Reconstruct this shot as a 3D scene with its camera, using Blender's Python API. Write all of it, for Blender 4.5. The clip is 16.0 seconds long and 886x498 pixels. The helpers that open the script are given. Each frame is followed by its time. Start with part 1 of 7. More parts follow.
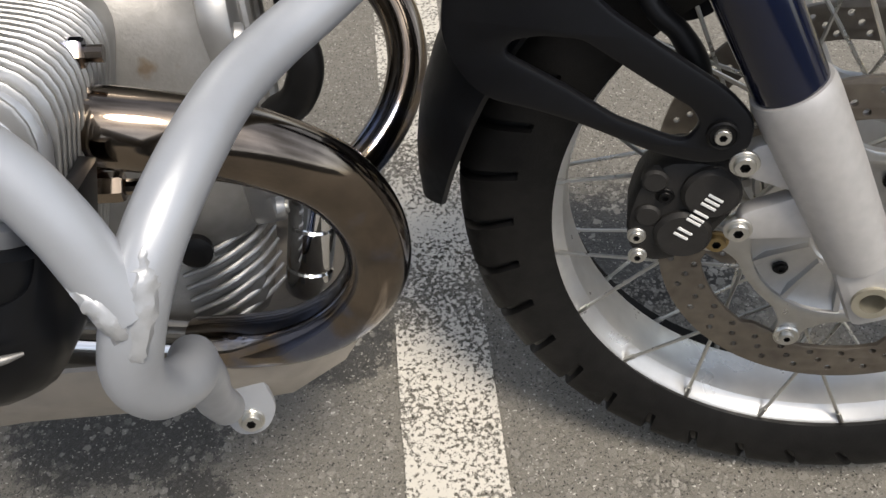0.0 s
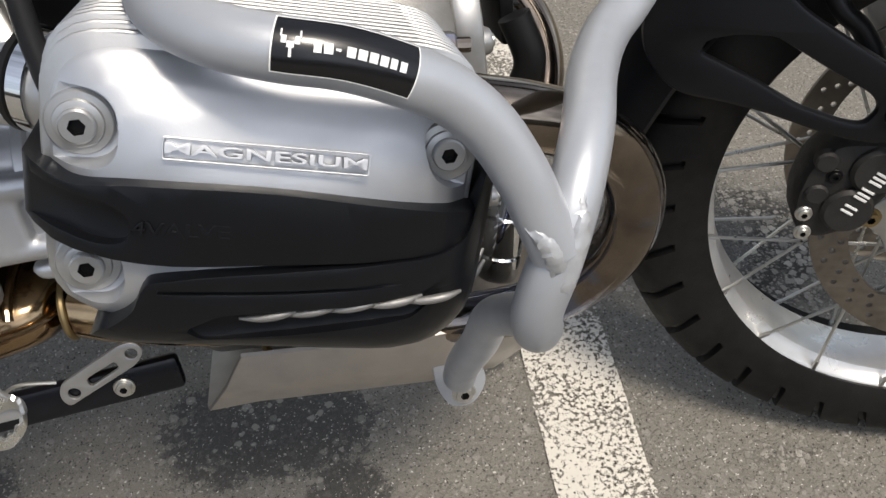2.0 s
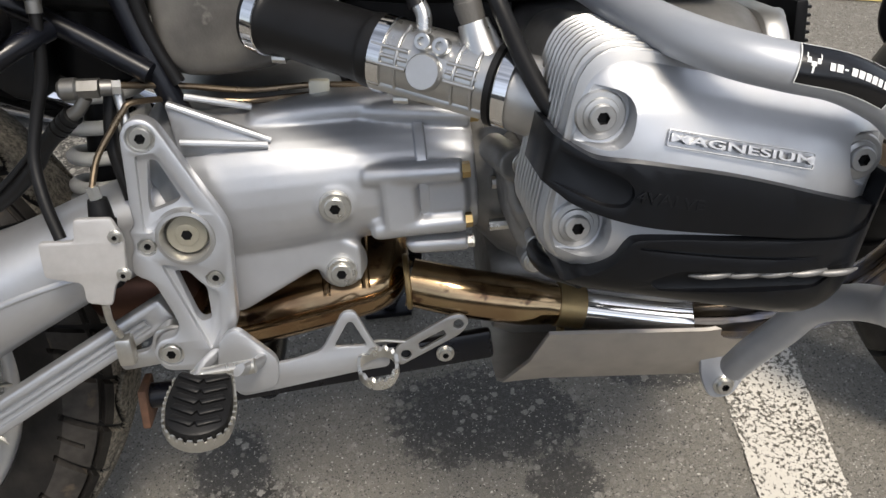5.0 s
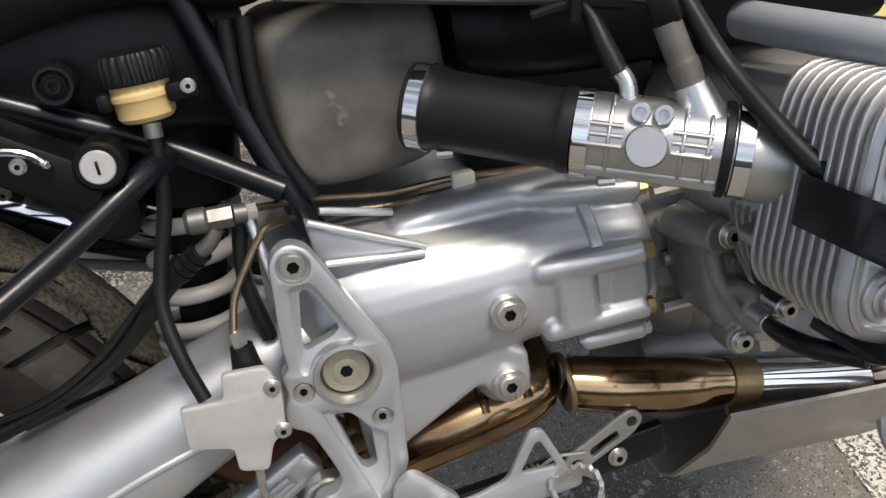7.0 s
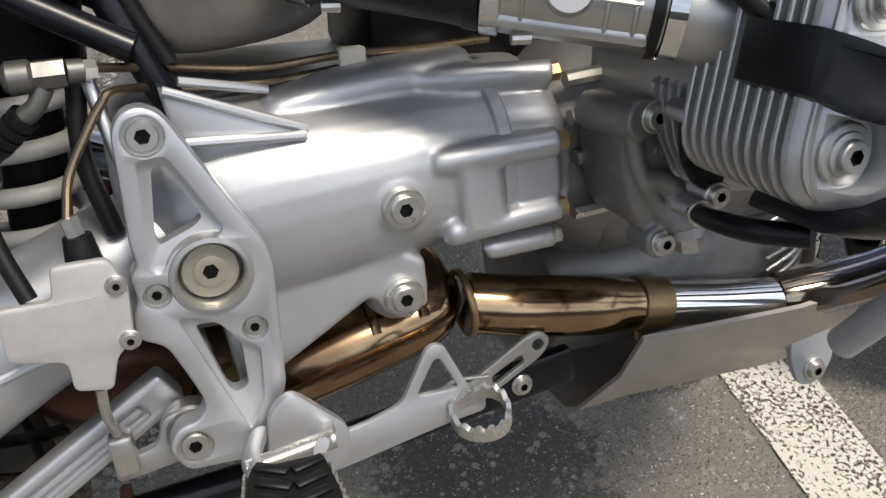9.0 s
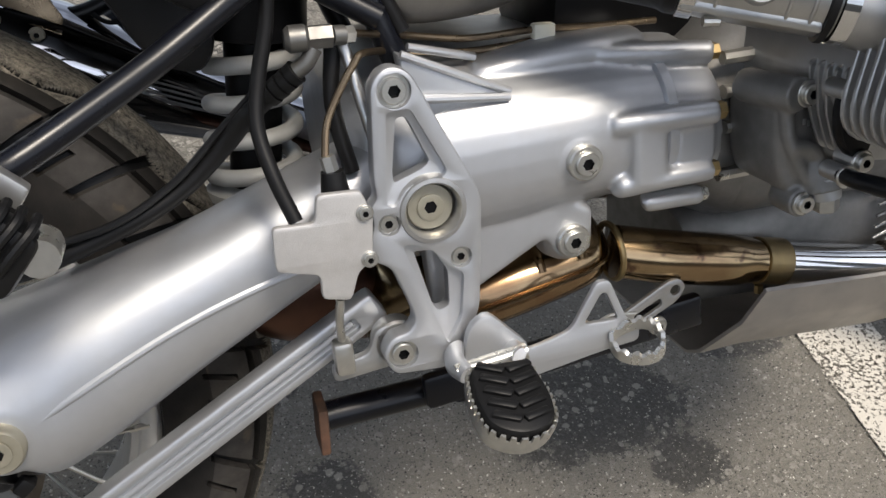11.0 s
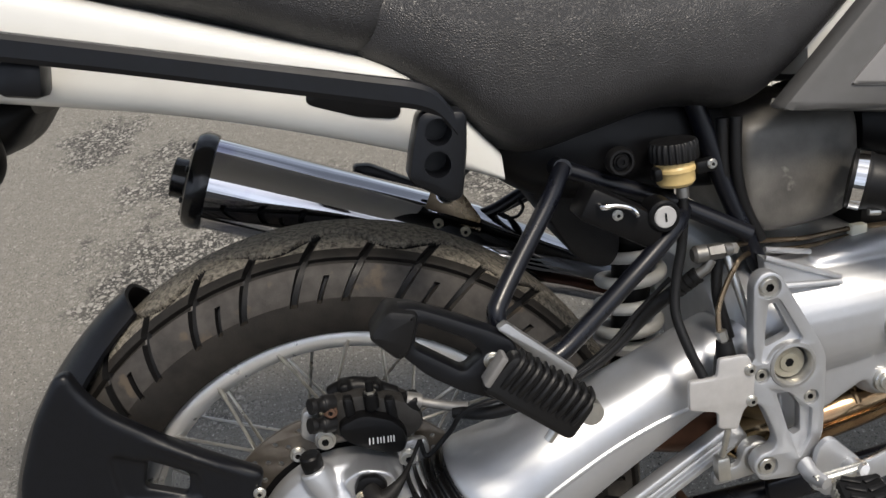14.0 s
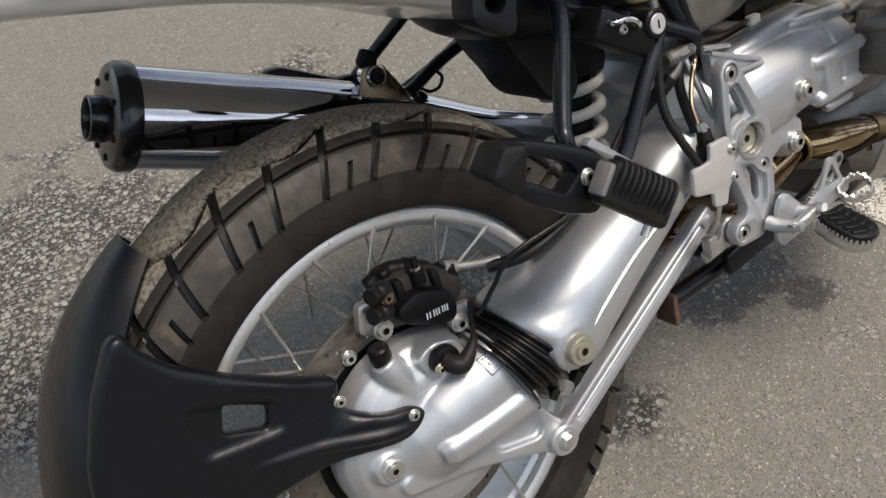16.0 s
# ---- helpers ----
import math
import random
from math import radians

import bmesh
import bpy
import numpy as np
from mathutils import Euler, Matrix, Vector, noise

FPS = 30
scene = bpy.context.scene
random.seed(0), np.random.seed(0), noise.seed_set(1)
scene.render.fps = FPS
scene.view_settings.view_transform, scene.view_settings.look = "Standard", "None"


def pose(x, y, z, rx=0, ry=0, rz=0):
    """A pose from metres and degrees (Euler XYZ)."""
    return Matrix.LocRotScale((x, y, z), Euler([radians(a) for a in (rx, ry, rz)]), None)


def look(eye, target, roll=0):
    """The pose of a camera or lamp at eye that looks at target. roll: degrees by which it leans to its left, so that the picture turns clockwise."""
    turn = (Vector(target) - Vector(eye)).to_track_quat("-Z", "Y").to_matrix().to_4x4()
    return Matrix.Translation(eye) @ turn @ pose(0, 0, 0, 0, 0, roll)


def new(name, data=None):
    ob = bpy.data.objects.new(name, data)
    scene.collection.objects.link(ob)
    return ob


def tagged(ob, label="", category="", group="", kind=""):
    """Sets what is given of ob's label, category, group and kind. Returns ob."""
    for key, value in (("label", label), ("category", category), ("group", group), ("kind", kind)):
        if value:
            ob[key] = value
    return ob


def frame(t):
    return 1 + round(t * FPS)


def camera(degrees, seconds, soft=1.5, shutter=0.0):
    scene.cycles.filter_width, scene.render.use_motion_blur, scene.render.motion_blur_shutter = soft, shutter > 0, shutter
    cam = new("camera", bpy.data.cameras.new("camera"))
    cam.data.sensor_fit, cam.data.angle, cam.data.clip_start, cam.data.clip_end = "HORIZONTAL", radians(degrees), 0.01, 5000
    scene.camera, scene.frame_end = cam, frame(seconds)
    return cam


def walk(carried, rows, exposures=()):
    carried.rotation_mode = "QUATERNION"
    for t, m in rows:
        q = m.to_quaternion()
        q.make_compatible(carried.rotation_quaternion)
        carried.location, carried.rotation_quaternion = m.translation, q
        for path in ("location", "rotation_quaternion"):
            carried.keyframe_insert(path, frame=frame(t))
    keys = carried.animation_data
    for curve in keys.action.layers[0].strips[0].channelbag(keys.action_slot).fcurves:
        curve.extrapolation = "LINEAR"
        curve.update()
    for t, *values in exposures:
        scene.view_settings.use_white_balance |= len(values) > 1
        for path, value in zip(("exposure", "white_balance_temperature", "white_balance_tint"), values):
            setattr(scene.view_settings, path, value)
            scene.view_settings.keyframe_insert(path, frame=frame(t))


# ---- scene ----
from mathutils.bvhtree import BVHTree
cam = camera(54.2, 16.0)
PATH = [
    (0, (1.025, -0.512, 0.876), (1.173, 0.796, -0.63), -3.8),
    (0.5, (0.964, -0.534, 0.882), (1.095, 0.815, -0.589), -3.5),
    (1, (0.92, -0.558, 0.891), (1.06, 0.818, -0.553), -3.1),
    (1.5, (0.882, -0.562, 0.896), (1.061, 0.809, -0.549), -2.8),
    (2, (0.827, -0.55, 0.91), (1.054, 0.794, -0.554), -3.2),
    (2.5, (0.798, -0.563, 0.924), (1.053, 0.759, -0.555), -2.3),
    (3, (0.764, -0.575, 0.931), (1.0, 0.755, -0.543), -2.0),
    (3.5, (0.742, -0.583, 0.945), (0.954, 0.776, -0.508), -2.9),
    (4, (0.707, -0.596, 0.959), (0.884, 0.795, -0.467), -3.5),
    (4.5, (0.659, -0.611, 0.966), (0.796, 0.806, -0.439), -3.5),
    (5, (0.607, -0.626, 0.972), (0.709, 0.81, -0.417), -3.1),
    (5.2, (0.586, -0.631, 0.972), (0.681, 0.812, -0.41), -3.1),
    (7.5, (0.426, -0.476, 0.917), (0.824, 1.017, -0.353), -5.6),
    (8, (0.434, -0.462, 0.885), (0.923, 0.997, -0.391), -2.8),
    (8.5, (0.436, -0.474, 0.85), (0.968, 0.959, -0.439), -0.7),
    (8.7, (0.438, -0.478, 0.839), (0.98, 0.942, -0.461), -0.2),
    (10.8, (0.317, -0.542, 0.847), (0.861, 0.863, -0.469), 2.6),
    (11, (0.309, -0.533, 0.883), (0.779, 0.869, -0.463), 1.1),
    (11.5, (0.267, -0.554, 0.96), (0.654, 0.961, -0.287), -1.5),
    (12, (0.243, -0.576, 1.004), (0.581, 1.005, -0.174), -3.4),
    (12.5, (0.218, -0.624, 1.054), (0.478, 0.999, -0.085), -5.3),
    (13, (0.195, -0.662, 1.1), (0.353, 0.992, -0.014), -6.8),
    (13.5, (0.159, -0.683, 1.131), (0.264, 0.965, 0.003), -7.7),
    (14, (0.081, -0.644, 1.127), (0.233, 0.957, -0.061), -8.5),
    (14.5, (0.011, -0.612, 1.113), (0.255, 0.935, -0.132), -8.0),
    (15, (-0.092, -0.606, 1.119), (0.346, 0.873, -0.154), -6.6),
    (15.5, (-0.201, -0.613, 1.121), (0.443, 0.756, -0.188), -5.5),
    (16, (-0.258, -0.555, 1.098), (0.54, 0.681, -0.257), -6.5),
]
walk(cam, [(t, look(eye, target, roll)) for t, eye, target, roll in PATH])

# ---- place ----
LEAN, AXLE = radians(19.31), 0.3226
BIKE = Matrix.Translation((0, 0, AXLE)) @ Matrix.Rotation(-LEAN, 4, "X")

# ---- light ----
world = bpy.data.worlds.new("sky")
scene.world = world
world.use_nodes = True
wn, wl = world.node_tree.nodes, world.node_tree.links
sky = wn.new("ShaderNodeTexSky")
sky.sky_type, sky.sun_disc = "NISHITA", False
sky.sun_elevation, sky.sun_rotation = radians(62), radians(150)
sky.dust_density, sky.air_density, sky.ozone_density = 2.0, 1.0, 1.0
veil = wn.new("ShaderNodeHueSaturation")   # thin high cloud takes much of the blue out
veil.inputs["Saturation"].default_value = 0.48
cloud = wn.new("ShaderNodeTexNoise")   # broken cloud all over the sky
cloud.inputs["Scale"].default_value, cloud.inputs["Detail"].default_value, cloud.inputs["Roughness"].default_value = 2.6, 7, 0.6
cloud_co = wn.new("ShaderNodeTexCoord")
wl.new(cloud_co.outputs["Generated"], cloud.inputs["Vector"])
cloud_range = wn.new("ShaderNodeMapRange")
for k, v in (("From Min", 0.40), ("From Max", 0.62), ("To Min", 0.62), ("To Max", 1.75)):
    cloud_range.inputs[k].default_value = v
wl.new(cloud.outputs[0], cloud_range.inputs["Value"])
wl.new(sky.outputs[0], veil.inputs["Color"])
wl.new(cloud_range.outputs[0], veil.inputs["Value"])
wl.new(veil.outputs[0], wn["Background"].inputs[0])
wn["Background"].inputs[1].default_value = 0.155
sun_data = bpy.data.lights.new("sun", "SUN")
sun_data.energy, sun_data.angle, sun_data.color = 3.3, radians(16), (1.0, 0.90, 0.77)   # a veiled sun
sun = new("sun", sun_data)
sun.matrix_world = look((0, 0, 0), (-0.20, 0.36, -0.95))
scene.view_settings.exposure = 0.08


# ---- materials ----
def surf(name, base, dark=None, rough=0.5, metal=0.0, scale=40.0, bump=0.0, bump_scale=300.0, spread=0.12, coat=0.0, wear=None, wear_at=0.62, wear_scale=18.0, stretch=None, spec=0.5):
    """A worn surface: two noises vary its colour and gloss, a third gives fine relief."""
    m = bpy.data.materials.new(name)
    m.use_nodes = True
    n, l = m.node_tree.nodes, m.node_tree.links
    b = n["Principled BSDF"]
    co = n.new("ShaderNodeTexCoord")
    src = co.outputs["Object"]
    if stretch:
        mp = n.new("ShaderNodeMapping")
        mp.inputs["Scale"].default_value = stretch
        l.new(src, mp.inputs[0])
        src = mp.outputs[0]
    n1 = n.new("ShaderNodeTexNoise")
    n1.inputs["Scale"].default_value, n1.inputs["Detail"].default_value = scale, 6
    n2 = n.new("ShaderNodeTexNoise")
    n2.inputs["Scale"].default_value, n2.inputs["Detail"].default_value = scale / 6, 3
    for q in (n1, n2):
        l.new(src, q.inputs["Vector"])
    add = n.new("ShaderNodeMath")
    add.operation = "ADD"
    l.new(n1.outputs[0], add.inputs[0])
    l.new(n2.outputs[0], add.inputs[1])
    rp = n.new("ShaderNodeMapRange")
    rp.inputs["From Min"].default_value, rp.inputs["From Max"].default_value = 0.72, 1.28
    l.new(add.outputs[0], rp.inputs["Value"])
    mix = n.new("ShaderNodeMix")
    mix.data_type = "RGBA"
    mix.inputs["A"].default_value = (*(dark or [c * (1 - spread * 1.6) for c in base]), 1)
    mix.inputs["B"].default_value = (*base, 1)
    l.new(rp.outputs[0], mix.inputs["Factor"])
    colour = mix.outputs["Result"]
    if wear:
        n3 = n.new("ShaderNodeTexNoise")
        n3.inputs["Scale"].default_value, n3.inputs["Detail"].default_value = wear_scale, 8
        l.new(src, n3.inputs["Vector"])
        st = n.new("ShaderNodeMapRange")
        st.inputs["From Min"].default_value, st.inputs["From Max"].default_value = wear_at, wear_at + 0.06
        l.new(n3.outputs[0], st.inputs["Value"])
        mw = n.new("ShaderNodeMix")
        mw.data_type = "RGBA"
        mw.inputs["B"].default_value = (*wear, 1)
        l.new(st.outputs[0], mw.inputs["Factor"])
        l.new(colour, mw.inputs["A"])
        colour = mw.outputs["Result"]
    l.new(colour, b.inputs["Base Color"])
    rr = n.new("ShaderNodeMapRange")
    rr.inputs["To Min"].default_value, rr.inputs["To Max"].default_value = min(1, rough * 1.2), rough * 0.85
    l.new(rp.outputs[0], rr.inputs["Value"])
    l.new(rr.outputs[0], b.inputs["Roughness"])
    b.inputs["Metallic"].default_value = metal
    b.inputs["Specular IOR Level"].default_value = spec
    b.inputs["Coat Weight"].default_value, b.inputs["Coat Roughness"].default_value = coat, 0.08
    if bump:
        nb = n.new("ShaderNodeTexNoise")
        nb.inputs["Scale"].default_value, nb.inputs["Detail"].default_value = bump_scale, 4
        l.new(src, nb.inputs["Vector"])
        bp = n.new("ShaderNodeBump")
        bp.inputs["Strength"].default_value, bp.inputs["Distance"].default_value = bump, 0.001
        l.new(nb.outputs[0], bp.inputs["Height"])
        l.new(bp.outputs[0], b.inputs["Normal"])
    return m


SILVER = surf("silver_paint", (0.51, 0.522, 0.542), rough=0.42, metal=0.78, scale=60, bump=0.03, bump_scale=900, spread=0.04)
CAST = surf("cast_aluminium", (0.46, 0.46, 0.455), rough=0.36, metal=0.82, scale=80, bump=0.06, bump_scale=900, spread=0.08)
DULL = surf("dull_aluminium", (0.27, 0.265, 0.255), rough=0.48, metal=0.65, scale=70, bump=0.2, bump_scale=500, spread=0.16, wear=(0.17, 0.135, 0.10), wear_at=0.66, wear_scale=22)
POLISHED = surf("polished_aluminium", (0.54, 0.54, 0.53), rough=0.31, metal=0.95, scale=90, bump=0.04, bump_scale=600, spread=0.10)
RIM = surf("rim_aluminium", (0.64, 0.64, 0.63), rough=0.30, metal=0.60, scale=50, bump=0.06, bump_scale=400, spread=0.1)
CHROME = surf("chrome", (0.82, 0.82, 0.82), rough=0.06, metal=1.0, scale=30, spread=0.04)
DARKCHROME = surf("smoked_chrome", (0.54, 0.54, 0.57), rough=0.05, metal=1.0, scale=30, spread=0.05, wear=(0.42, 0.41, 0.50), wear_at=0.55, wear_scale=6)
STEEL = surf("zinc_steel", (0.62, 0.61, 0.57), rough=0.3, metal=0.9, scale=120, bump=0.06, bump_scale=900, spread=0.12)
ZINC = surf("dull_zinc", (0.20, 0.196, 0.185), rough=0.42, metal=0.80, scale=120, bump=0.08, bump_scale=900, spread=0.15)
BARPAINT = surf("silver_bar_paint", (0.415, 0.432, 0.462), rough=0.42, metal=0.42, scale=45, bump=0.05, bump_scale=800, spread=0.06)
WELD = surf("weld_putty", (0.46, 0.47, 0.485), rough=0.42, metal=0.45, scale=150, bump=0.5, bump_scale=220, spread=0.12)
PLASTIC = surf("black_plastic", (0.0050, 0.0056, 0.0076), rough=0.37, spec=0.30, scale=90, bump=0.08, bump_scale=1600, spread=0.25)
GUARD = surf("black_guard_plastic", (0.0050, 0.0056, 0.0072), rough=0.33, spec=0.28, scale=60, bump=0.03, bump_scale=1500, spread=0.3)
FRAME = surf("black_frame_paint", (0.0045, 0.0052, 0.0085), rough=0.30, scale=50, spread=0.25, coat=0.05, spec=0.35)
BLACK = surf("satin_black", (0.0055, 0.0055, 0.0060), rough=0.38, spec=0.18, scale=60, spread=0.25, bump=0.1, bump_scale=900)
RUBBER = surf("black_rubber", (0.0085, 0.0085, 0.0090), rough=0.43, spec=0.25, scale=70, bump=0.10, bump_scale=900, spread=0.3)
GLOSSRUBBER = surf("shiny_black_rubber", (0.0060, 0.0060, 0.0066), rough=0.30, spec=0.45, scale=70, bump=0.06, bump_scale=900, spread=0.3)
TYRE = surf("tyre_rubber", (0.0120, 0.0115, 0.0110), rough=0.55, spec=0.18, scale=60, bump=0.3, bump_scale=500, spread=0.3)
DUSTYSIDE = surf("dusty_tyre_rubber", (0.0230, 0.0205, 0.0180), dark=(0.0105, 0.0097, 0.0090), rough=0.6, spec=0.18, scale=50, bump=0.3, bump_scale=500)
TREAD = surf("dusty_tread_rubber", (0.27, 0.245, 0.200), dark=(0.022, 0.020, 0.018), rough=0.9, spec=0.2, scale=1300, bump=1.0, bump_scale=1300)
# header: heat tint, with colour mottling that also imitates varied reflections
HEADER = surf("browned_header_steel", (0.33, 0.270, 0.210), dark=(0.115, 0.096, 0.082), rough=0.10, metal=1.0, scale=22, bump=0.05, bump_scale=30, wear=(0.17, 0.19, 0.27), wear_at=0.56, wear_scale=9)
GOLD = surf("heat_gilded_steel", (0.46, 0.350, 0.205), dark=(0.22, 0.125, 0.070), rough=0.17, metal=1.0, scale=22, bump=0.10, bump_scale=70, wear=(0.14, 0.085, 0.055), wear_at=0.62, wear_scale=40)
BRONZE = surf("burnt_steel", (0.12, 0.06, 0.04), dark=(0.06, 0.03, 0.022), rough=0.38, metal=0.8, scale=30, bump=0.1)
SHEET = surf("brushed_sheet", (0.47, 0.44, 0.40), rough=0.5, metal=0.75, scale=40, bump=0.08, bump_scale=400, spread=0.1)
DISC = surf("brake_disc_steel", (0.25, 0.225, 0.19), dark=(0.15, 0.13, 0.11), rough=0.4, metal=0.85, scale=60)
NAVY = surf("navy_fork_enamel", (0.0035, 0.006, 0.020), rough=0.12, scale=40, coat=0.35, spread=0.2, wear=(0.16, 0.17, 0.2), wear_at=0.74, wear_scale=60)
FORKGREY = surf("grey_fork_paint", (0.50, 0.49, 0.48), rough=0.40, metal=0.4, scale=120, bump=0.3, bump_scale=1200, spread=0.08)
CALIPER = surf("black_caliper_paint", (0.026, 0.0245, 0.023), rough=0.5, spec=0.3, scale=100, bump=0.4, bump_scale=900, spread=0.25)
WHITE = surf("white_body_paint", (0.66, 0.655, 0.62), rough=0.22, scale=20, coat=0.4, spread=0.05)
AIRBOX = surf("scuffed_grey_plastic", (0.150, 0.142, 0.128), dark=(0.052, 0.049, 0.045), rough=0.46, scale=26, bump=0.25, bump_scale=500, wear=(0.20, 0.19, 0.17), wear_at=0.63, wear_scale=30)
GREYPANEL = surf("grey_tank_trim", (0.17, 0.165, 0.16), rough=0.42, metal=0.15, scale=60, bump=0.15, bump_scale=1400, spread=0.08)
TRIM = surf("dark_grey_trim", (0.075, 0.073, 0.070), rough=0.45, scale=60, bump=0.12, bump_scale=1300, spread=0.1)
AMBER = surf("yellowed_plastic", (0.62, 0.46, 0.2), rough=0.35, scale=40, spread=0.12)
CREAM = surf("cream_clip", (0.72, 0.70, 0.58), rough=0.45, scale=60, spread=0.08)
SPRING = surf("grey_spring_paint", (0.42, 0.42, 0.40), rough=0.4, scale=60, spread=0.12)
RUST = surf("rusty_steel", (0.12, 0.055, 0.03), dark=(0.05, 0.03, 0.02), rough=0.8, scale=60, bump=0.5)
PALEZINC = surf("pale_zinc", (0.50, 0.47, 0.38), dark=(0.38, 0.355, 0.28), rough=0.4, metal=0.75, scale=60)
PIPE = surf("bronzed_steel_pipe", (0.26, 0.20, 0.13), dark=(0.13, 0.10, 0.07), rough=0.28, metal=0.9, scale=60)
SHOULDER = surf("grey_tread_shoulder", (0.058, 0.053, 0.048), dark=(0.026, 0.024, 0.022), rough=0.5, spec=0.2, scale=80, bump=0.25, bump_scale=600, wear=(0.075, 0.060, 0.045), wear_at=0.60, wear_scale=30)
BRASS = surf("yellow_zinc", (0.42, 0.31, 0.14), dark=(0.28, 0.21, 0.11), rough=0.34, metal=0.85, scale=60)
LETTER = surf("white_print", (0.78, 0.78, 0.76), rough=0.4, scale=60, spread=0.04)
PEBBLE = surf("pale_stone", (0.46, 0.44, 0.38), dark=(0.20, 0.19, 0.165), rough=0.85, scale=25, bump=0.3, bump_scale=400)
BLACKPRINT = surf("gloss_black_print", (0.006, 0.006, 0.007), rough=0.2, scale=40, spread=0.1)

WALLPAINT = surf("grey_render", (0.20, 0.195, 0.18), dark=(0.12, 0.117, 0.11), rough=0.85, scale=6, bump=0.4, bump_scale=120)


def leather():
    m = surf("black_leatherette", (0.028, 0.027, 0.0275), dark=(0.015, 0.0148, 0.0155), rough=0.42, scale=34, spec=0.45)
    n, l = m.node_tree.nodes, m.node_tree.links
    co = n.new("ShaderNodeTexCoord")
    v = n.new("ShaderNodeTexVoronoi")
    v.feature, v.inputs["Scale"].default_value = "DISTANCE_TO_EDGE", 480
    w = n.new("ShaderNodeTexNoise")
    w.inputs["Scale"].default_value, w.inputs["Detail"].default_value = 45, 5
    for q in (v, w):
        l.new(co.outputs["Object"], q.inputs["Vector"])
    a = n.new("ShaderNodeMath")
    a.operation = "MULTIPLY_ADD"
    l.new(v.outputs[0], a.inputs[0])
    a.inputs[1].default_value = 1.6
    l.new(w.outputs[0], a.inputs[2])
    bp = n.new("ShaderNodeBump")
    bp.inputs["Strength"].default_value, bp.inputs["Distance"].default_value = 0.42, 0.0018
    l.new(a.outputs[0], bp.inputs["Height"])
    l.new(bp.outputs[0], n["Principled BSDF"].inputs["Normal"])
    return m


LEATHER = leather()


def asphalt():
    """Weathered asphalt: pale dust over grey, stones that show where it has worn, dark oily damp patches."""
    m = bpy.data.materials.new("asphalt")
    m.use_nodes = True
    n, l = m.node_tree.nodes, m.node_tree.links
    b = n["Principled BSDF"]
    co = n.new("ShaderNodeTexCoord")

    def noise_at(scale, detail=5, rough=0.6):
        q = n.new("ShaderNodeTexNoise")
        q.inputs["Scale"].default_value, q.inputs["Detail"].default_value, q.inputs["Roughness"].default_value = scale, detail, rough
        l.new(co.outputs["Object"], q.inputs["Vector"])
        return q.outputs[0]

    def ramp(src, lo, hi):
        q = n.new("ShaderNodeMapRange")
        q.inputs["From Min"].default_value, q.inputs["From Max"].default_value = lo, hi
        l.new(src, q.inputs["Value"])
        return q.outputs[0]

    def mixed(f, a, c):
        q = n.new("ShaderNodeMix")
        q.data_type = "RGBA"
        l.new(f, q.inputs["Factor"])
        for k, v in (("A", a), ("B", c)):
            if isinstance(v, tuple):
                q.inputs[k].default_value = (*v, 1)
            else:
                l.new(v, q.inputs[k])
        return q.outputs["Result"]

    def math_of(op, a, c):
        q = n.new("ShaderNodeMath")
        q.operation = op
        for i, v in enumerate((a, c)):
            if isinstance(v, (int, float)):
                q.inputs[i].default_value = v
            else:
                l.new(v, q.inputs[i])
        return q.outputs[0]

    def spot(x, y, rx, ry):
        mp = n.new("ShaderNodeMapping")
        mp.vector_type = "TEXTURE"
        mp.inputs["Location"].default_value, mp.inputs["Scale"].default_value = (x, y, 0), (rx, ry, 1)
        l.new(co.outputs["Object"], mp.inputs[0])
        le = n.new("ShaderNodeVectorMath")
        le.operation = "LENGTH"
        l.new(mp.outputs[0], le.inputs[0])
        return math_of("SUBTRACT", 1.0, le.outputs["Value"])

    # bent coordinates keep the stones irregular
    bend = n.new("ShaderNodeTexNoise")
    bend.inputs["Scale"].default_value, bend.inputs["Detail"].default_value = 150, 3
    l.new(co.outputs["Object"], bend.inputs["Vector"])
    bent = n.new("ShaderNodeVectorMath")
    bent.operation, bent.inputs[1].default_value = "MULTIPLY_ADD", (0.008, 0.008, 0.0)
    l.new(bend.outputs["Color"], bent.inputs[0])
    l.new(co.outputs["Object"], bent.inputs[2])

    def cells(scale):
        q = n.new("ShaderNodeTexVoronoi")
        q.inputs["Scale"].default_value = scale
        l.new(bent.outputs[0], q.inputs["Vector"])
        t = n.new("ShaderNodeSeparateColor")
        l.new(q.outputs["Color"], t.inputs[0])
        return q.outputs["Distance"], t

    fine = noise_at(900, 5, 0.85)
    grain = noise_at(260, 4, 0.7)
    mid = noise_at(34, 5, 0.65)
    big = noise_at(3.6, 6, 0.66)

    def stones(scale, lo, hi, soft):
        """Rounded stones, each of its own size, and the tint of each."""
        d, t = cells(scale)
        size = math_of("ADD", math_of("MULTIPLY", t.outputs[0], hi - lo), lo)
        worn = math_of("ADD", d, math_of("MULTIPLY", math_of("SUBTRACT", grain, 0.5), 0.30))
        return ramp(math_of("SUBTRACT", size, worn), -soft, soft), t

    coarse, coarse_tint = stones(88, 0.16, 0.58, 0.05)
    small, small_tint = stones(215, 0.20, 0.60, 0.08)
    dot, dot_tint = stones(420, 0.10, 0.50, 0.08)
    speck = ramp(fine, 0.34, 0.66)
    coarse_col = mixed(coarse_tint.outputs[1], mixed(speck, (0.150, 0.142, 0.125), (0.230, 0.218, 0.192)), mixed(speck, (0.270, 0.257, 0.228), (0.430, 0.410, 0.365)))
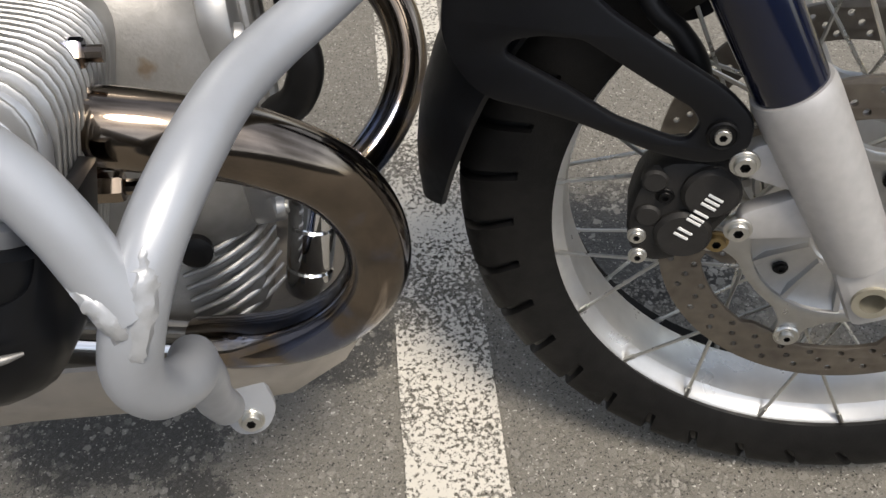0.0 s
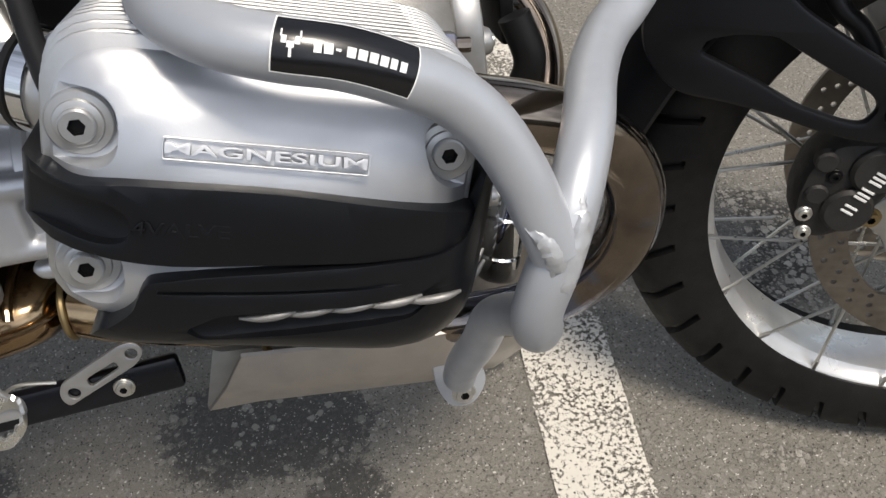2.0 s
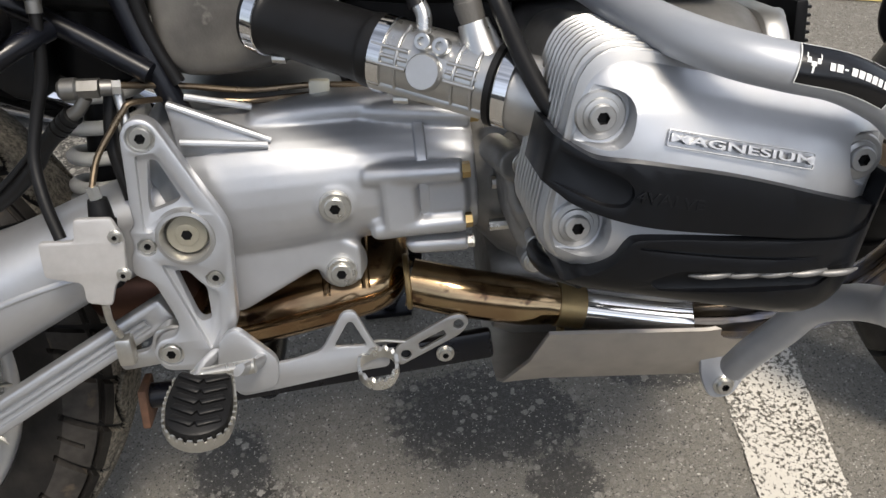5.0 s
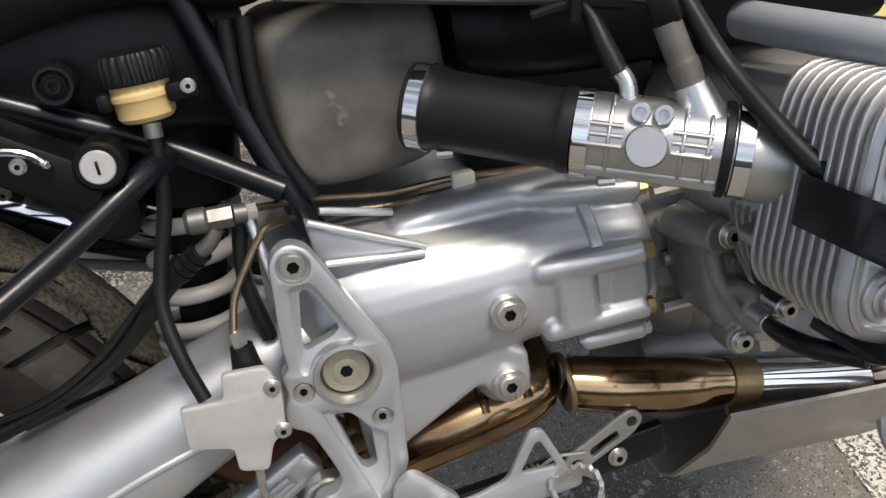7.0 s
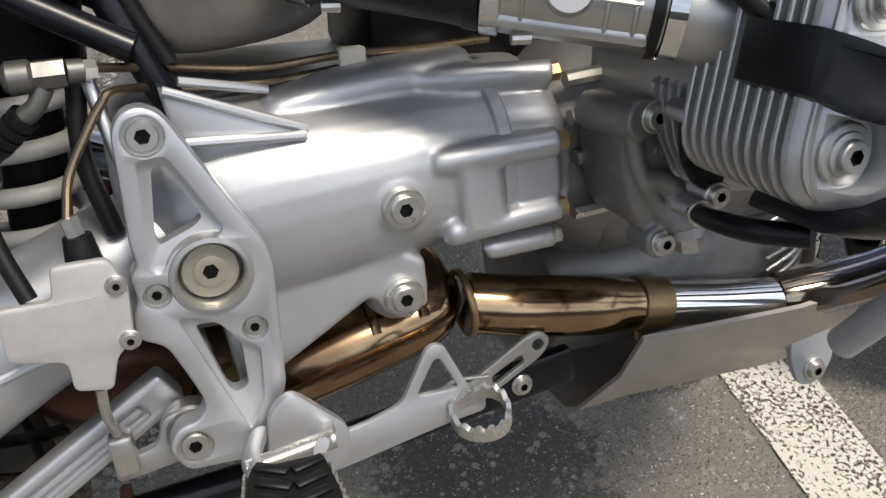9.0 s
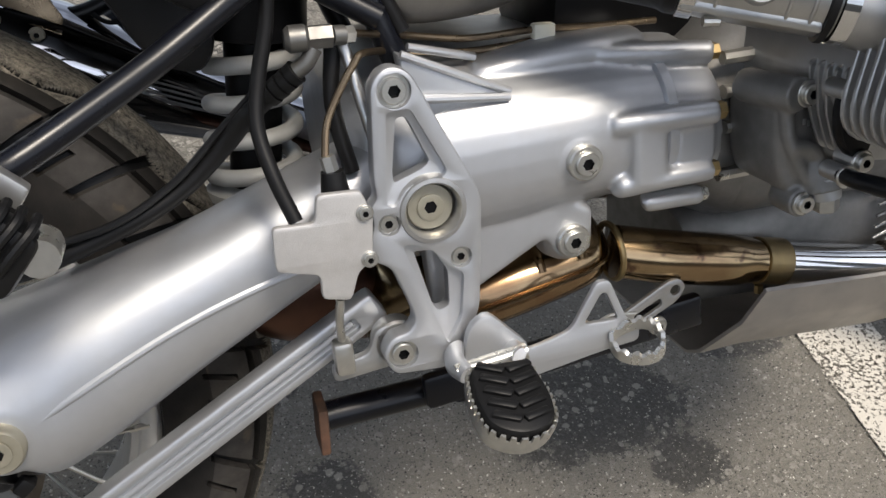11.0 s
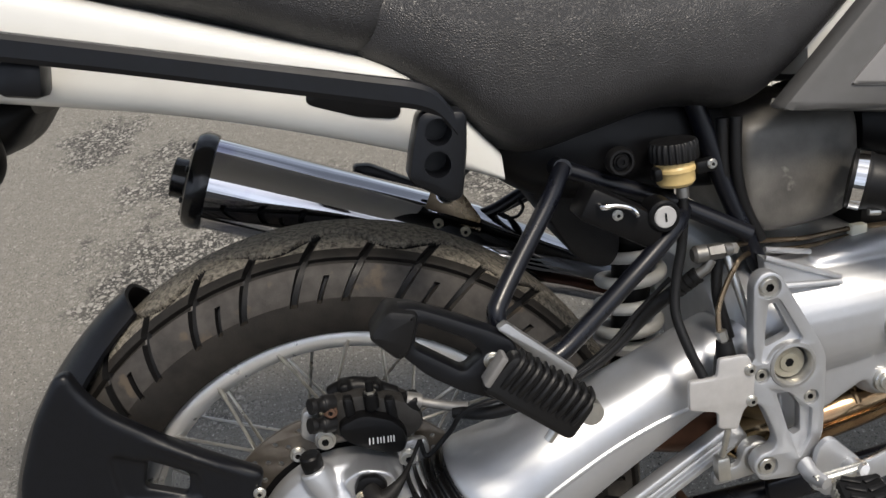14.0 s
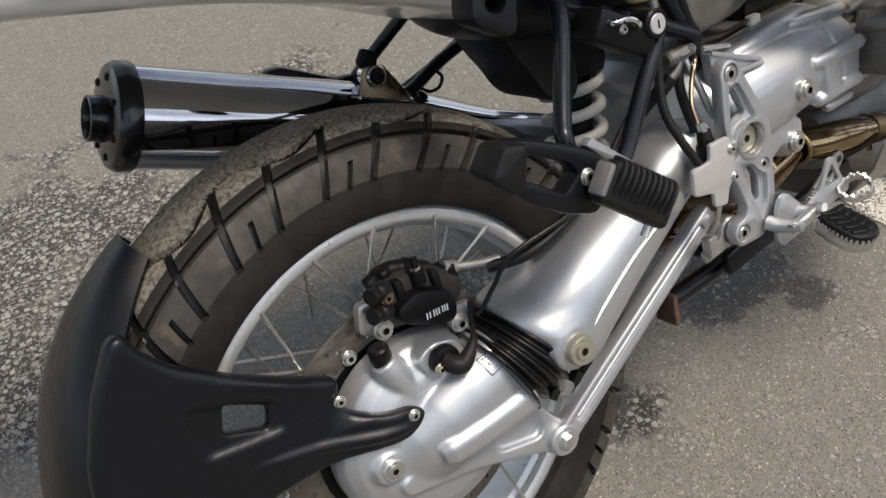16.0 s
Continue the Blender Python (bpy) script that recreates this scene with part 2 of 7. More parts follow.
    small_col = mixed(small_tint.outputs[1], (0.085, 0.080, 0.070), (0.400, 0.378, 0.330))
    # worn down: pale stones stand in a dark matrix
    matrix = mixed(speck, (0.014, 0.013, 0.012), (0.060, 0.056, 0.049))
    raw = mixed(math_of("MULTIPLY", small, 0.75), matrix, small_col)
    raw = mixed(coarse, raw, coarse_col)
    # whole: the binder is dusted over and the stones only just show
    dust = mixed(speck, (0.072, 0.067, 0.057), (0.262, 0.245, 0.210))
    dust = mixed(math_of("MULTIPLY", ramp(mid, 0.38, 0.72), 0.55), dust, (0.210, 0.198, 0.172))
    dust = mixed(math_of("MULTIPLY", small, math_of("MULTIPLY", small_tint.outputs[2], 0.45)), dust, small_col)
    dust = mixed(math_of("MULTIPLY", coarse, math_of("MULTIPLY", coarse_tint.outputs[2], 0.40)), dust, coarse_col)
    dust = mixed(math_of("MULTIPLY", ramp(dot_tint.outputs[1], 0.80, 0.86), dot), dust, (0.52, 0.50, 0.445))
    dust = mixed(math_of("MULTIPLY", ramp(dot_tint.outputs[2], 0.74, 0.80), dot), dust, (0.045, 0.042, 0.037))
    ravel = None
    for s in RAVEL:
        q = spot(*s)
        ravel = q if ravel is None else math_of("MAXIMUM", ravel, q)
    patch = math_of("ADD", math_of("ADD", math_of("MULTIPLY", big, 1.9), math_of("MULTIPLY", mid, 0.75)), math_of("MULTIPLY", math_of("MAXIMUM", ravel, 0.0), 0.78))
    open_by = ramp(math_of("ADD", patch, math_of("MULTIPLY", math_of("SUBTRACT", small, 0.5), 0.16)), 1.52, 1.80)
    # here and there a crack-like gap round single stones
    top = mixed(open_by, dust, raw)
    # oil-dark patches under the machine, and a darker spot inside the front wheel
    damp_noise = math_of("ADD", noise_at(7, 6, 0.7), math_of("MULTIPLY", mid, 0.42))
    near = None
    for s in OIL_AND_DARK:
        q = spot(*s)
        near = q if near is None else math_of("MAXIMUM", near, q)
    edge_by = math_of("ADD", math_of("MULTIPLY", coarse, -0.10), math_of("MULTIPLY", math_of("SUBTRACT", grain, 0.5), 0.35))
    damp = ramp(math_of("ADD", math_of("ADD", math_of("MULTIPLY", near, 0.66), damp_noise), edge_by), 0.80, 0.90)
    wet = mixed(speck, (0.016, 0.015, 0.0135), (0.085, 0.080, 0.069))
    wet = mixed(math_of("MULTIPLY", small, math_of("MULTIPLY", small_tint.outputs[2], 0.55)), wet, (0.125, 0.118, 0.104))
    wet = mixed(math_of("MULTIPLY", ramp(coarse_tint.outputs[2], 0.84, 0.88), coarse), wet, (0.23, 0.218, 0.192))
    wet = mixed(math_of("MULTIPLY", ramp(dot_tint.outputs[1], 0.78, 0.84), dot), wet, (0.38, 0.36, 0.315))
    gap = math_of("MAXIMUM", coarse, math_of("MULTIPLY", small, 0.6))
    l.new(mixed(damp, top, wet), b.inputs["Base Color"])
    rr = n.new("ShaderNodeMapRange")
    rr.inputs["To Min"].default_value, rr.inputs["To Max"].default_value = 0.88, 0.5
    l.new(damp, rr.inputs["Value"])
    l.new(rr.outputs[0], b.inputs["Roughness"])
    height = math_of("ADD", math_of("MULTIPLY", gap, 0.9), math_of("MULTIPLY", grain, 0.9))
    bp = n.new("ShaderNodeBump")
    bp.inputs["Strength"].default_value, bp.inputs["Distance"].default_value = 0.75, 0.003
    l.new(height, bp.inputs["Height"])
    l.new(bp.outputs[0], b.inputs["Normal"])
    return m


RAVEL = [(-0.42, 1.42, 0.26, 0.42), (-0.62, 1.70, 0.20, 0.25), (-0.22, 1.00, 0.62, 0.55), (0.05, 0.85, 0.42, 0.38), (0.45, 1.15, 0.30, 0.25), (-0.34, 0.65, 0.25, 0.35), (0.62, 0.95, 0.25, 0.3), (0.36, -0.03, 0.10, 0.06), (1.33, 0.20, 0.25, 0.25), (0.30, 0.30, 0.25, 0.2), (1.30, -0.13, 0.10, 0.05)]
OIL_AND_DARK = [(0.70, 0.050, 0.165, 0.105), (0.36, 0.02, 0.07, 0.07), (1.30, 0.22, 0.12, 0.12), (0.78, -0.06, 0.06, 0.05), (0.27, 0.34, 0.16, 0.16), (0.95, 0.12, 0.10, 0.08)]
ASPHALT = asphalt()


def worn_paint(name, colour, at):
    """Road paint that has flaked off in small islands down to the asphalt."""
    m = bpy.data.materials.new(name)
    m.use_nodes = True
    n, l = m.node_tree.nodes, m.node_tree.links
    b, out = n["Principled BSDF"], n["Material Output"]
    co = n.new("ShaderNodeTexCoord")
    a = n.new("ShaderNodeTexNoise")
    a.inputs["Scale"].default_value, a.inputs["Detail"].default_value, a.inputs["Roughness"].default_value = 190, 7, 0.74
    c = n.new("ShaderNodeTexNoise")
    c.inputs["Scale"].default_value, c.inputs["Detail"].default_value = 9, 3
    for q in (a, c):
        l.new(co.outputs["Object"], q.inputs["Vector"])
    s = n.new("ShaderNodeMath")
    s.operation = "MULTIPLY_ADD"
    l.new(c.outputs[0], s.inputs[0])
    s.inputs[1].default_value = 0.35
    l.new(a.outputs[0], s.inputs[2])
    r = n.new("ShaderNodeMapRange")
    r.inputs["From Min"].default_value, r.inputs["From Max"].default_value = at, at + 0.03
    l.new(s.outputs[0], r.inputs["Value"])
    mx = n.new("ShaderNodeMix")
    mx.data_type = "RGBA"
    mx.inputs["A"].default_value, mx.inputs["B"].default_value = (*[v * 0.75 for v in colour], 1), (*colour, 1)
    l.new(c.outputs[0], mx.inputs["Factor"])
    l.new(mx.outputs["Result"], b.inputs["Base Color"])
    b.inputs["Roughness"].default_value = 0.7
    tr = n.new("ShaderNodeBsdfTransparent")
    ms = n.new("ShaderNodeMixShader")
    l.new(r.outputs[0], ms.inputs[0])
    l.new(b.outputs[0], ms.inputs[1])
    l.new(tr.outputs[0], ms.inputs[2])
    l.new(ms.outputs[0], out.inputs["Surface"])
    return m


LINEPAINT = worn_paint("worn_white_paint", (0.66, 0.625, 0.55), 0.675)
YELLOWPAINT = worn_paint("worn_yellow_paint", (0.62, 0.50, 0.16), 0.74)


# ---- shapes: each gives (vertices, faces) ----
def moved(g, m):
    return [m @ Vector(v) for v in g[0]], g[1]


def joined(*gs):
    vs, fs = [], []
    for g in gs:
        k = len(vs)
        vs += [Vector(v) for v in g[0]]
        fs += [tuple(i + k for i in f) for f in g[1]]
    return vs, fs


def spline(pts, steps=6, closed=False):
    pts = [Vector(p) for p in pts]
    n, out = len(pts), []
    for i in range(n if closed else n - 1):
        if closed:
            p0, p1, p2, p3 = pts[i - 1], pts[i], pts[(i + 1) % n], pts[(i + 2) % n]
        else:
            p1, p2 = pts[i], pts[i + 1]
            p0, p3 = (pts[i - 1] if i else p1 * 2 - p2), (pts[i + 2] if i + 2 < n else p2 * 2 - p1)
        for k in range(steps):
            t = k / steps
            out.append(0.5 * (2 * p1 + (p2 - p0) * t + (2 * p0 - 5 * p1 + 4 * p2 - p3) * t * t + (3 * p1 - p0 - 3 * p2 + p3) * t ** 3))
    if not closed:
        out.append(pts[-1])
    return out


def skin(rings, cap=True, closed=False):
    n, vs, fs = len(rings[0]), [], []
    for r in rings:
        vs += [Vector(p) for p in r]
    m = len(rings)
    for i in range(m if closed else m - 1):
        a, b = i * n, ((i + 1) % m) * n
        for j in range(n):
            k = (j + 1) % n
            fs.append((a + j, a + k, b + k, b + j))
    if cap and not closed:
        fs.append(tuple(range(n))[::-1])
        fs.append(tuple(range((m - 1) * n, m * n)))
    return vs, fs


def tube(pts, r, n=14, steps=6, closed=False, cap=True, squash=1.0):
    """A round bar along a smooth line; r is one radius or one for each point."""
    if isinstance(r, (list, tuple)):
        rs = [v[0] for v in spline([(q, 0, 0) for q in r], steps, closed)]
    else:
        rs = None
    line = spline(pts, steps, closed)
    m = len(line)
    rings, up = [], None
    for i, p in enumerate(line):
        if closed:
            d = (line[(i + 1) % m] - line[i - 1]).normalized()
        else:
            d = (line[min(i + 1, m - 1)] - line[max(i - 1, 0)]).normalized()
        if up is None:
            up = d.orthogonal().normalized()
        up = (up - d * up.dot(d)).normalized()
        side = d.cross(up)
        q = rs[i] if rs else r
        rings.append([p + (up * math.cos(2 * math.pi * k / n) + side * math.sin(2 * math.pi * k / n) * squash) * q for k in range(n)])
    return skin(rings, cap, closed)


def aim(at, way):
    """The pose that puts the z axis along way."""
    return Matrix.Translation(at) @ Vector(way).to_track_quat("Z", "Y").to_matrix().to_4x4()


def lathe(prof, n=32, m=None, cap=True):
    """prof: (radius, height) pairs turned about z."""
    rings = [[(r * math.cos(2 * math.pi * k / n), r * math.sin(2 * math.pi * k / n), h) for k in range(n)] for r, h in prof]
    g = skin(rings, cap)
    return moved(g, m) if m else g


OUT = (0, -1, 0)   # towards the right-hand side of the machine


def disc_y(x, y, z, prof, n=32):
    """Turned about the cross axis; heights count outwards to the right."""
    return lathe(prof, n, aim((x, y, z), OUT))


def box(c, s, bevel=0.004, m=None, seg=2):
    bm = bmesh.new()
    bmesh.ops.create_cube(bm, size=1)
    for v in bm.verts:
        v.co = Vector((v.co.x * s[0], v.co.y * s[1], v.co.z * s[2]))
    if bevel:
        bmesh.ops.bevel(bm, geom=list(bm.edges), offset=min(bevel, 0.45 * min(s)), segments=seg, affect="EDGES", profile=0.5)
    g = ([v.co.copy() for v in bm.verts], [tuple(v.index for v in f.verts) for f in bm.faces])
    bm.free()
    return moved(g, Matrix.Translation(c) @ (m or Matrix()))


def rounded(poly, r, steps=4):
    """A polygon with its corners rounded; r is one radius or one for each corner."""
    out, n = [], len(poly)
    for i, p in enumerate(poly):
        p, a, b = Vector(p), Vector(poly[i - 1]), Vector(poly[(i + 1) % n])
        q = r[i] if isinstance(r, (list, tuple)) else r
        u, w = (a - p), (b - p)
        d = min(q, 0.48 * u.length, 0.48 * w.length)
        s, e = p + u.normalized() * d, p + w.normalized() * d
        for k in range(steps + 1):
            t = k / steps
            out.append(s * (1 - t) ** 2 + p * 2 * t * (1 - t) + e * t * t)
    return out


def circle(x, y, r, n=24):
    return [(x + r * math.cos(2 * math.pi * k / n), y + r * math.sin(2 * math.pi * k / n)) for k in range(n)]


SIDE = Matrix(((1, 0, 0, 0), (0, 0, -1, 0), (0, 1, 0, 0), (0, 0, 0, 1)))   # drawing plane to the machine's side plane


def plate(outline, holes=(), y=0.0, thick=0.01, bevel=0.0015, m=None):
    """A flat piece cut from (x, z) outlines, with holes and rounded edges, centred on y."""
    cu = bpy.data.curves.new("cut", "CURVE")
    cu.dimensions, cu.fill_mode = "2D", "BOTH"
    cu.extrude, cu.bevel_depth, cu.bevel_resolution = max(thick / 2 - bevel, 0.0001), bevel, 1
    cu.offset = -bevel
    for loop in (outline, *holes):
        s = cu.splines.new("POLY")
        s.points.add(len(loop) - 1)
        for q, p in zip(s.points, loop):
            q.co = (p[0], p[1], 0, 1)
        s.use_cyclic_u = True
    ob = bpy.data.objects.new("cut", cu)
    scene.collection.objects.link(ob)
    me = bpy.data.meshes.new_from_object(ob.evaluated_get(bpy.context.evaluated_depsgraph_get()))
    g = ([v.co.copy() for v in me.vertices], [tuple(p.vertices) for p in me.polygons])
    bpy.data.objects.remove(ob)
    bpy.data.curves.remove(cu)
    bpy.data.meshes.remove(me)
    return moved(g, m if m else Matrix.Translation((0, y, 0)) @ SIDE)


def as_mesh(g, name="mesh"):
    me = bpy.data.meshes.new(name)
    me.from_pydata([tuple(v) for v in g[0]], [], g[1])
    bm = bmesh.new()
    bm.from_mesh(me)
    bmesh.ops.remove_doubles(bm, verts=bm.verts, dist=1e-6)
    bmesh.ops.recalc_face_normals(bm, faces=bm.faces)
    bm.to_mesh(me)
    bm.free()
    return me


def cut(a, b, op="DIFFERENCE"):
    """a without b (or a where b is)."""
    oa, ob = new("cut_a", as_mesh(a)), new("cut_b", as_mesh(b))
    md = oa.modifiers.new("b", "BOOLEAN")
    md.operation, md.object, md.solver = op, ob, "EXACT"
    me = bpy.data.meshes.new_from_object(oa.evaluated_get(bpy.context.evaluated_depsgraph_get()))
    g = ([v.co.copy() for v in me.vertices], [tuple(p.vertices) for p in me.polygons])
    for o in (oa, ob):
        d = o.data
        bpy.data.objects.remove(o)
        bpy.data.meshes.remove(d)
    bpy.data.meshes.remove(me)
    return g


def soften(g, width, angle=38, seg=2):
    """The same shape with its sharp edges rounded."""
    ob = new("soft", as_mesh(g))
    md = ob.modifiers.new("b", "BEVEL")
    md.width, md.segments, md.limit_method, md.angle_limit = width, seg, "ANGLE", radians(angle)
    me = bpy.data.meshes.new_from_object(ob.evaluated_get(bpy.context.evaluated_depsgraph_get()))
    out = ([v.co.copy() for v in me.vertices], [tuple(p.vertices) for p in me.polygons])
    d = ob.data
    bpy.data.objects.remove(ob)
    bpy.data.meshes.remove(d)
    bpy.data.meshes.remove(me)
    return out


def cast(gs, voxel=0.0024, rounds=6):
    """Solids grown together into one casting with soft fillets."""
    ob = new("casting", as_mesh(joined(*gs)))
    md = ob.modifiers.new("a", "REMESH")
    md.mode, md.voxel_size = "VOXEL", voxel
    md = ob.modifiers.new("b", "SMOOTH")
    md.factor, md.iterations = 0.5, rounds
    me = bpy.data.meshes.new_from_object(ob.evaluated_get(bpy.context.evaluated_depsgraph_get()))
    out = ([v.co.copy() for v in me.vertices], [tuple(p.vertices) for p in me.polygons])
    d = ob.data
    bpy.data.objects.remove(ob)
    bpy.data.meshes.remove(d)
    bpy.data.meshes.remove(me)
    return out


def section(c, way, ry, rz, e=2.0, n=44):
    """A super-ellipse square to way, wide by ry across the machine."""
    d = Vector(way).normalized()
    up = d.cross(Vector((0, 1, 0))).normalized()
    side = up.cross(d)
    out = []
    for k in range(n):
        a = 2 * math.pi * k / n
        u, w = math.cos(a), math.sin(a)
        out.append(Vector(c) + side * (ry * abs(u) ** (2 / e) * (1 if u > 0 else -1)) + up * (rz * abs(w) ** (2 / e) * (1 if w > 0 else -1)))
    return out


def part(name, g, material, parent=None, label="", m=None, sharp=35, doubles=True):
    """One mesh object, under a thing or a part."""
    me = as_mesh(g, name) if not isinstance(g, bpy.types.Mesh) else g
    if not me.materials:
        me.materials.append(material)
    me.polygons.foreach_set("use_smooth", [True] * len(me.polygons))
    me.set_sharp_from_angle(angle=radians(sharp))
    ob = new(name, me)
    if parent:
        ob.parent = parent
    if m:
        ob.matrix_basis = m
    return tagged(ob, label) if label else ob


def snap(g, at, way):
    """Where a line through at, along way, meets a shape, and the shape's normal there."""
    tree = BVHTree.FromPolygons([Vector(v) for v in g[0]], g[1])
    way = Vector(way).normalized()
    p, n, _, _ = tree.ray_cast(Vector(at) - way * 0.2, way)
    return p, (n if n.dot(way) < 0 else -n)


def hexring(r, h, n=6):
    return [(r * math.cos(math.pi / 3 * k), r * math.sin(math.pi / 3 * k), h) for k in range(6)]


BOLTS = {}


def bolt(x, y, z, r=0.006, mat=None, parent=None, way=OUT, name="bolt", socket=True, tall=0.7, washer=1.35):
    """A cap screw with a hexagon socket on a washer, head at the given place."""
    mat = mat or STEEL
    key = (round(r, 4), mat.name, socket, tall, washer)
    if key not in BOLTS:
        h = r * tall
        gs = []
        if washer:
            gs.append(lathe([(r * washer, -0.0012), (r * washer, 0.0004), (r * washer - 0.0006, 0.001), (r * 0.5, 0.001)], 20))
        if socket:
            vs, fs, n = [], [], 18
            for q, k in ((r * 0.98, 0.0), (r, h * 0.15), (r, h * 0.8), (r * 0.9, h), (r * 0.62, h)):
                vs += [(q * math.cos(2 * math.pi * i / n), q * math.sin(2 * math.pi * i / n), k) for i in range(n)]
            for ring in range(4):
                for i in range(n):
                    j = (i + 1) % n
                    fs.append((ring * n + i, ring * n + j, ring * n + n + j, ring * n + n + i))
            k = len(vs)
            vs += hexring(r * 0.50, h) + hexring(r * 0.48, max(h * 0.3, 0.0013) if washer else h * 0.15)
            top = 4 * n
            for i in range(6):
                j = (i + 1) % 6
                fs += [(top + i * 3, top + i * 3 + 1, k + i), (top + i * 3 + 1, top + i * 3 + 2, k + i), (top + i * 3 + 2, top + (i * 3 + 3) % n, k + j, k + i), (k + i, k + j, k + 6 + j, k + 6 + i)]
            fs.append(tuple(range(k + 6, k + 12)))
            gs.append((vs, fs))
        else:
            gs.append(skin([hexring(r, 0), hexring(r, h * 0.85), hexring(r * 0.86, h)]))
        g = joined(*gs)
        me = bpy.data.meshes.new("bolt")
        me.from_pydata([tuple(v) for v in g[0]], [], g[1])
        me.materials.append(mat)
        me.materials.append(BLACK)
        if socket:
            me.polygons[-1].material_index = 1   # socket floor and walls in black
            for f in range(6):
                me.polygons[len(me.polygons) - 2 - 4 * f].material_index = 1
        BOLTS[key] = me
    return part(name, BOLTS[key], mat, parent, m=aim((x, y, z), way))


def oval(x, cy, cz, ry, rz, e=2.0, n=32, lean=0.0):
    """A super-ellipse across the machine at x."""
    out = []
    for k in range(n):
        a = 2 * math.pi * k / n
        c, s = math.cos(a), math.sin(a)
        dy, dz = ry * abs(c) ** (2 / e) * (1 if c > 0 else -1), rz * abs(s) ** (2 / e) * (1 if s > 0 else -1)
        out.append((x + lean * dz, cy + dy, cz + dz))
    return out


def smooth_rings(rings, steps=4):
    """Rings between the given ones along smooth lines."""
    lines = [spline([r[j] for r in rings], steps) for j in range(len(rings[0]))]
    return [[ln[i] for ln in lines] for i in range(len(lines[0]))]


def rect_ring(u0, u1, w0, w1, r, steps=6):
    return rounded([(u0, w0), (u1, w0), (u1, w1), (u0, w1)], r, steps)


# ---- ground ----
def flat(x0, y0, x1, y1, z, nx=1, ny=1):
    vs = [(x0 + (x1 - x0) * i / nx, y0 + (y1 - y0) * j / ny, z) for j in range(ny + 1) for i in range(nx + 1)]
    return vs, [(j * (nx + 1) + i, j * (nx + 1) + i + 1, (j + 1) * (nx + 1) + i + 1, (j + 1) * (nx + 1) + i) for j in range(ny) for i in range(nx)]


ground = tagged(part("ground", flat(-400, -400, 400, 400, 0), ASPHALT), "weathered grey asphalt with worn stones and oily patches", "ground", kind="structure")


def line_strip(name, a, b, width, material, label):
    a, b = Vector(a), Vector(b)
    side = Vector((-(b - a).y, (b - a).x, 0)).normalized() * width / 2
    vs, fs, n = [], [], 60
    for i in range(n + 1):
        p = a.lerp(b, i / n)
        j = 0.004 * (noise.noise(p * 40) + 0.5 * noise.noise(p * 110))
        k = 0.004 * (noise.noise(p * 40 + Vector((9, 3, 1))) + 0.5 * noise.noise(p * 110))
        vs += [p + side * (1 + j / width), p - side * (1 + k / width)]
    for i in range(n):
        fs.append((2 * i, 2 * i + 2, 2 * i + 3, 2 * i + 1))
    g = joined((vs, fs))
    return tagged(part(name, g, material), label, "road marking", kind="structure")


line_strip("road_line_white", (1.050, -0.40, 0.004), (1.235, 2.2, 0.004), 0.112, LINEPAINT, "flaking white painted parking line on asphalt")
line_strip("road_line_yellow", (0.9, 1.30, 0.004), (3.2, 0.62, 0.004), 0.09, YELLOWPAINT, "worn yellow painted line on asphalt")

# loose grit and chippings on the asphalt
rnd = random.Random(11)
grit_v, grit_f = [], []
for k in range(1500):
    x, y, r = rnd.uniform(-0.9, 2.0), rnd.uniform(-0.45, 1.3), 0.0007 + 0.0024 * rnd.random() ** 4
    k0, turn = len(grit_v), rnd.uniform(0, 6.28)
    for q, h in ((0.8, 0.0), (1.0, 0.5), (0.55, 1.05)):
        for i in range(6):
            w = r * q * rnd.uniform(0.75, 1.2)
            grit_v.append((x + w * math.cos(turn + 1.047 * i), y + w * math.sin(turn + 1.047 * i), h * r * rnd.uniform(0.8, 1.1)))
    for a in (0, 6):
        grit_f += [(k0 + a + i, k0 + a + (i + 1) % 6, k0 + a + 6 + (i + 1) % 6, k0 + a + 6 + i) for i in range(6)]
    grit_f.append(tuple(k0 + 12 + i for i in range(6)))
tagged(part("gravel", (grit_v, grit_f), PEBBLE), "loose pale grit and small stones on asphalt", "gravel", kind="stuff")

# an unseen plain wall, added behind the viewer to darken the horizon in reflections
tagged(part("unseen_wall", joined(box((0, -10.2, 1.4), (50, 0.3, 2.8), 0.01), box((-25.1, -2.0, 1.4), (0.3, 16.7, 2.8), 0.01)), WALLPAINT), "unseen plain grey wall added to darken reflections", "wall", kind="structure")

# ---- motorcycle ----
moto = new("motorcycle")
moto.matrix_basis = BIKE
tagged(moto, "silver and black touring motorcycle leaning on its side stand on asphalt", "motorcycle")


def ring_y(prof, n=96):
    """A closed (radius, y) section turned about the cross axis."""
    rings = [[(r * math.cos(2 * math.pi * k / n), y, r * math.sin(2 * math.pi * k / n)) for r, y in prof] for k in range(n)]
    return skin(rings, cap=False, closed=True)


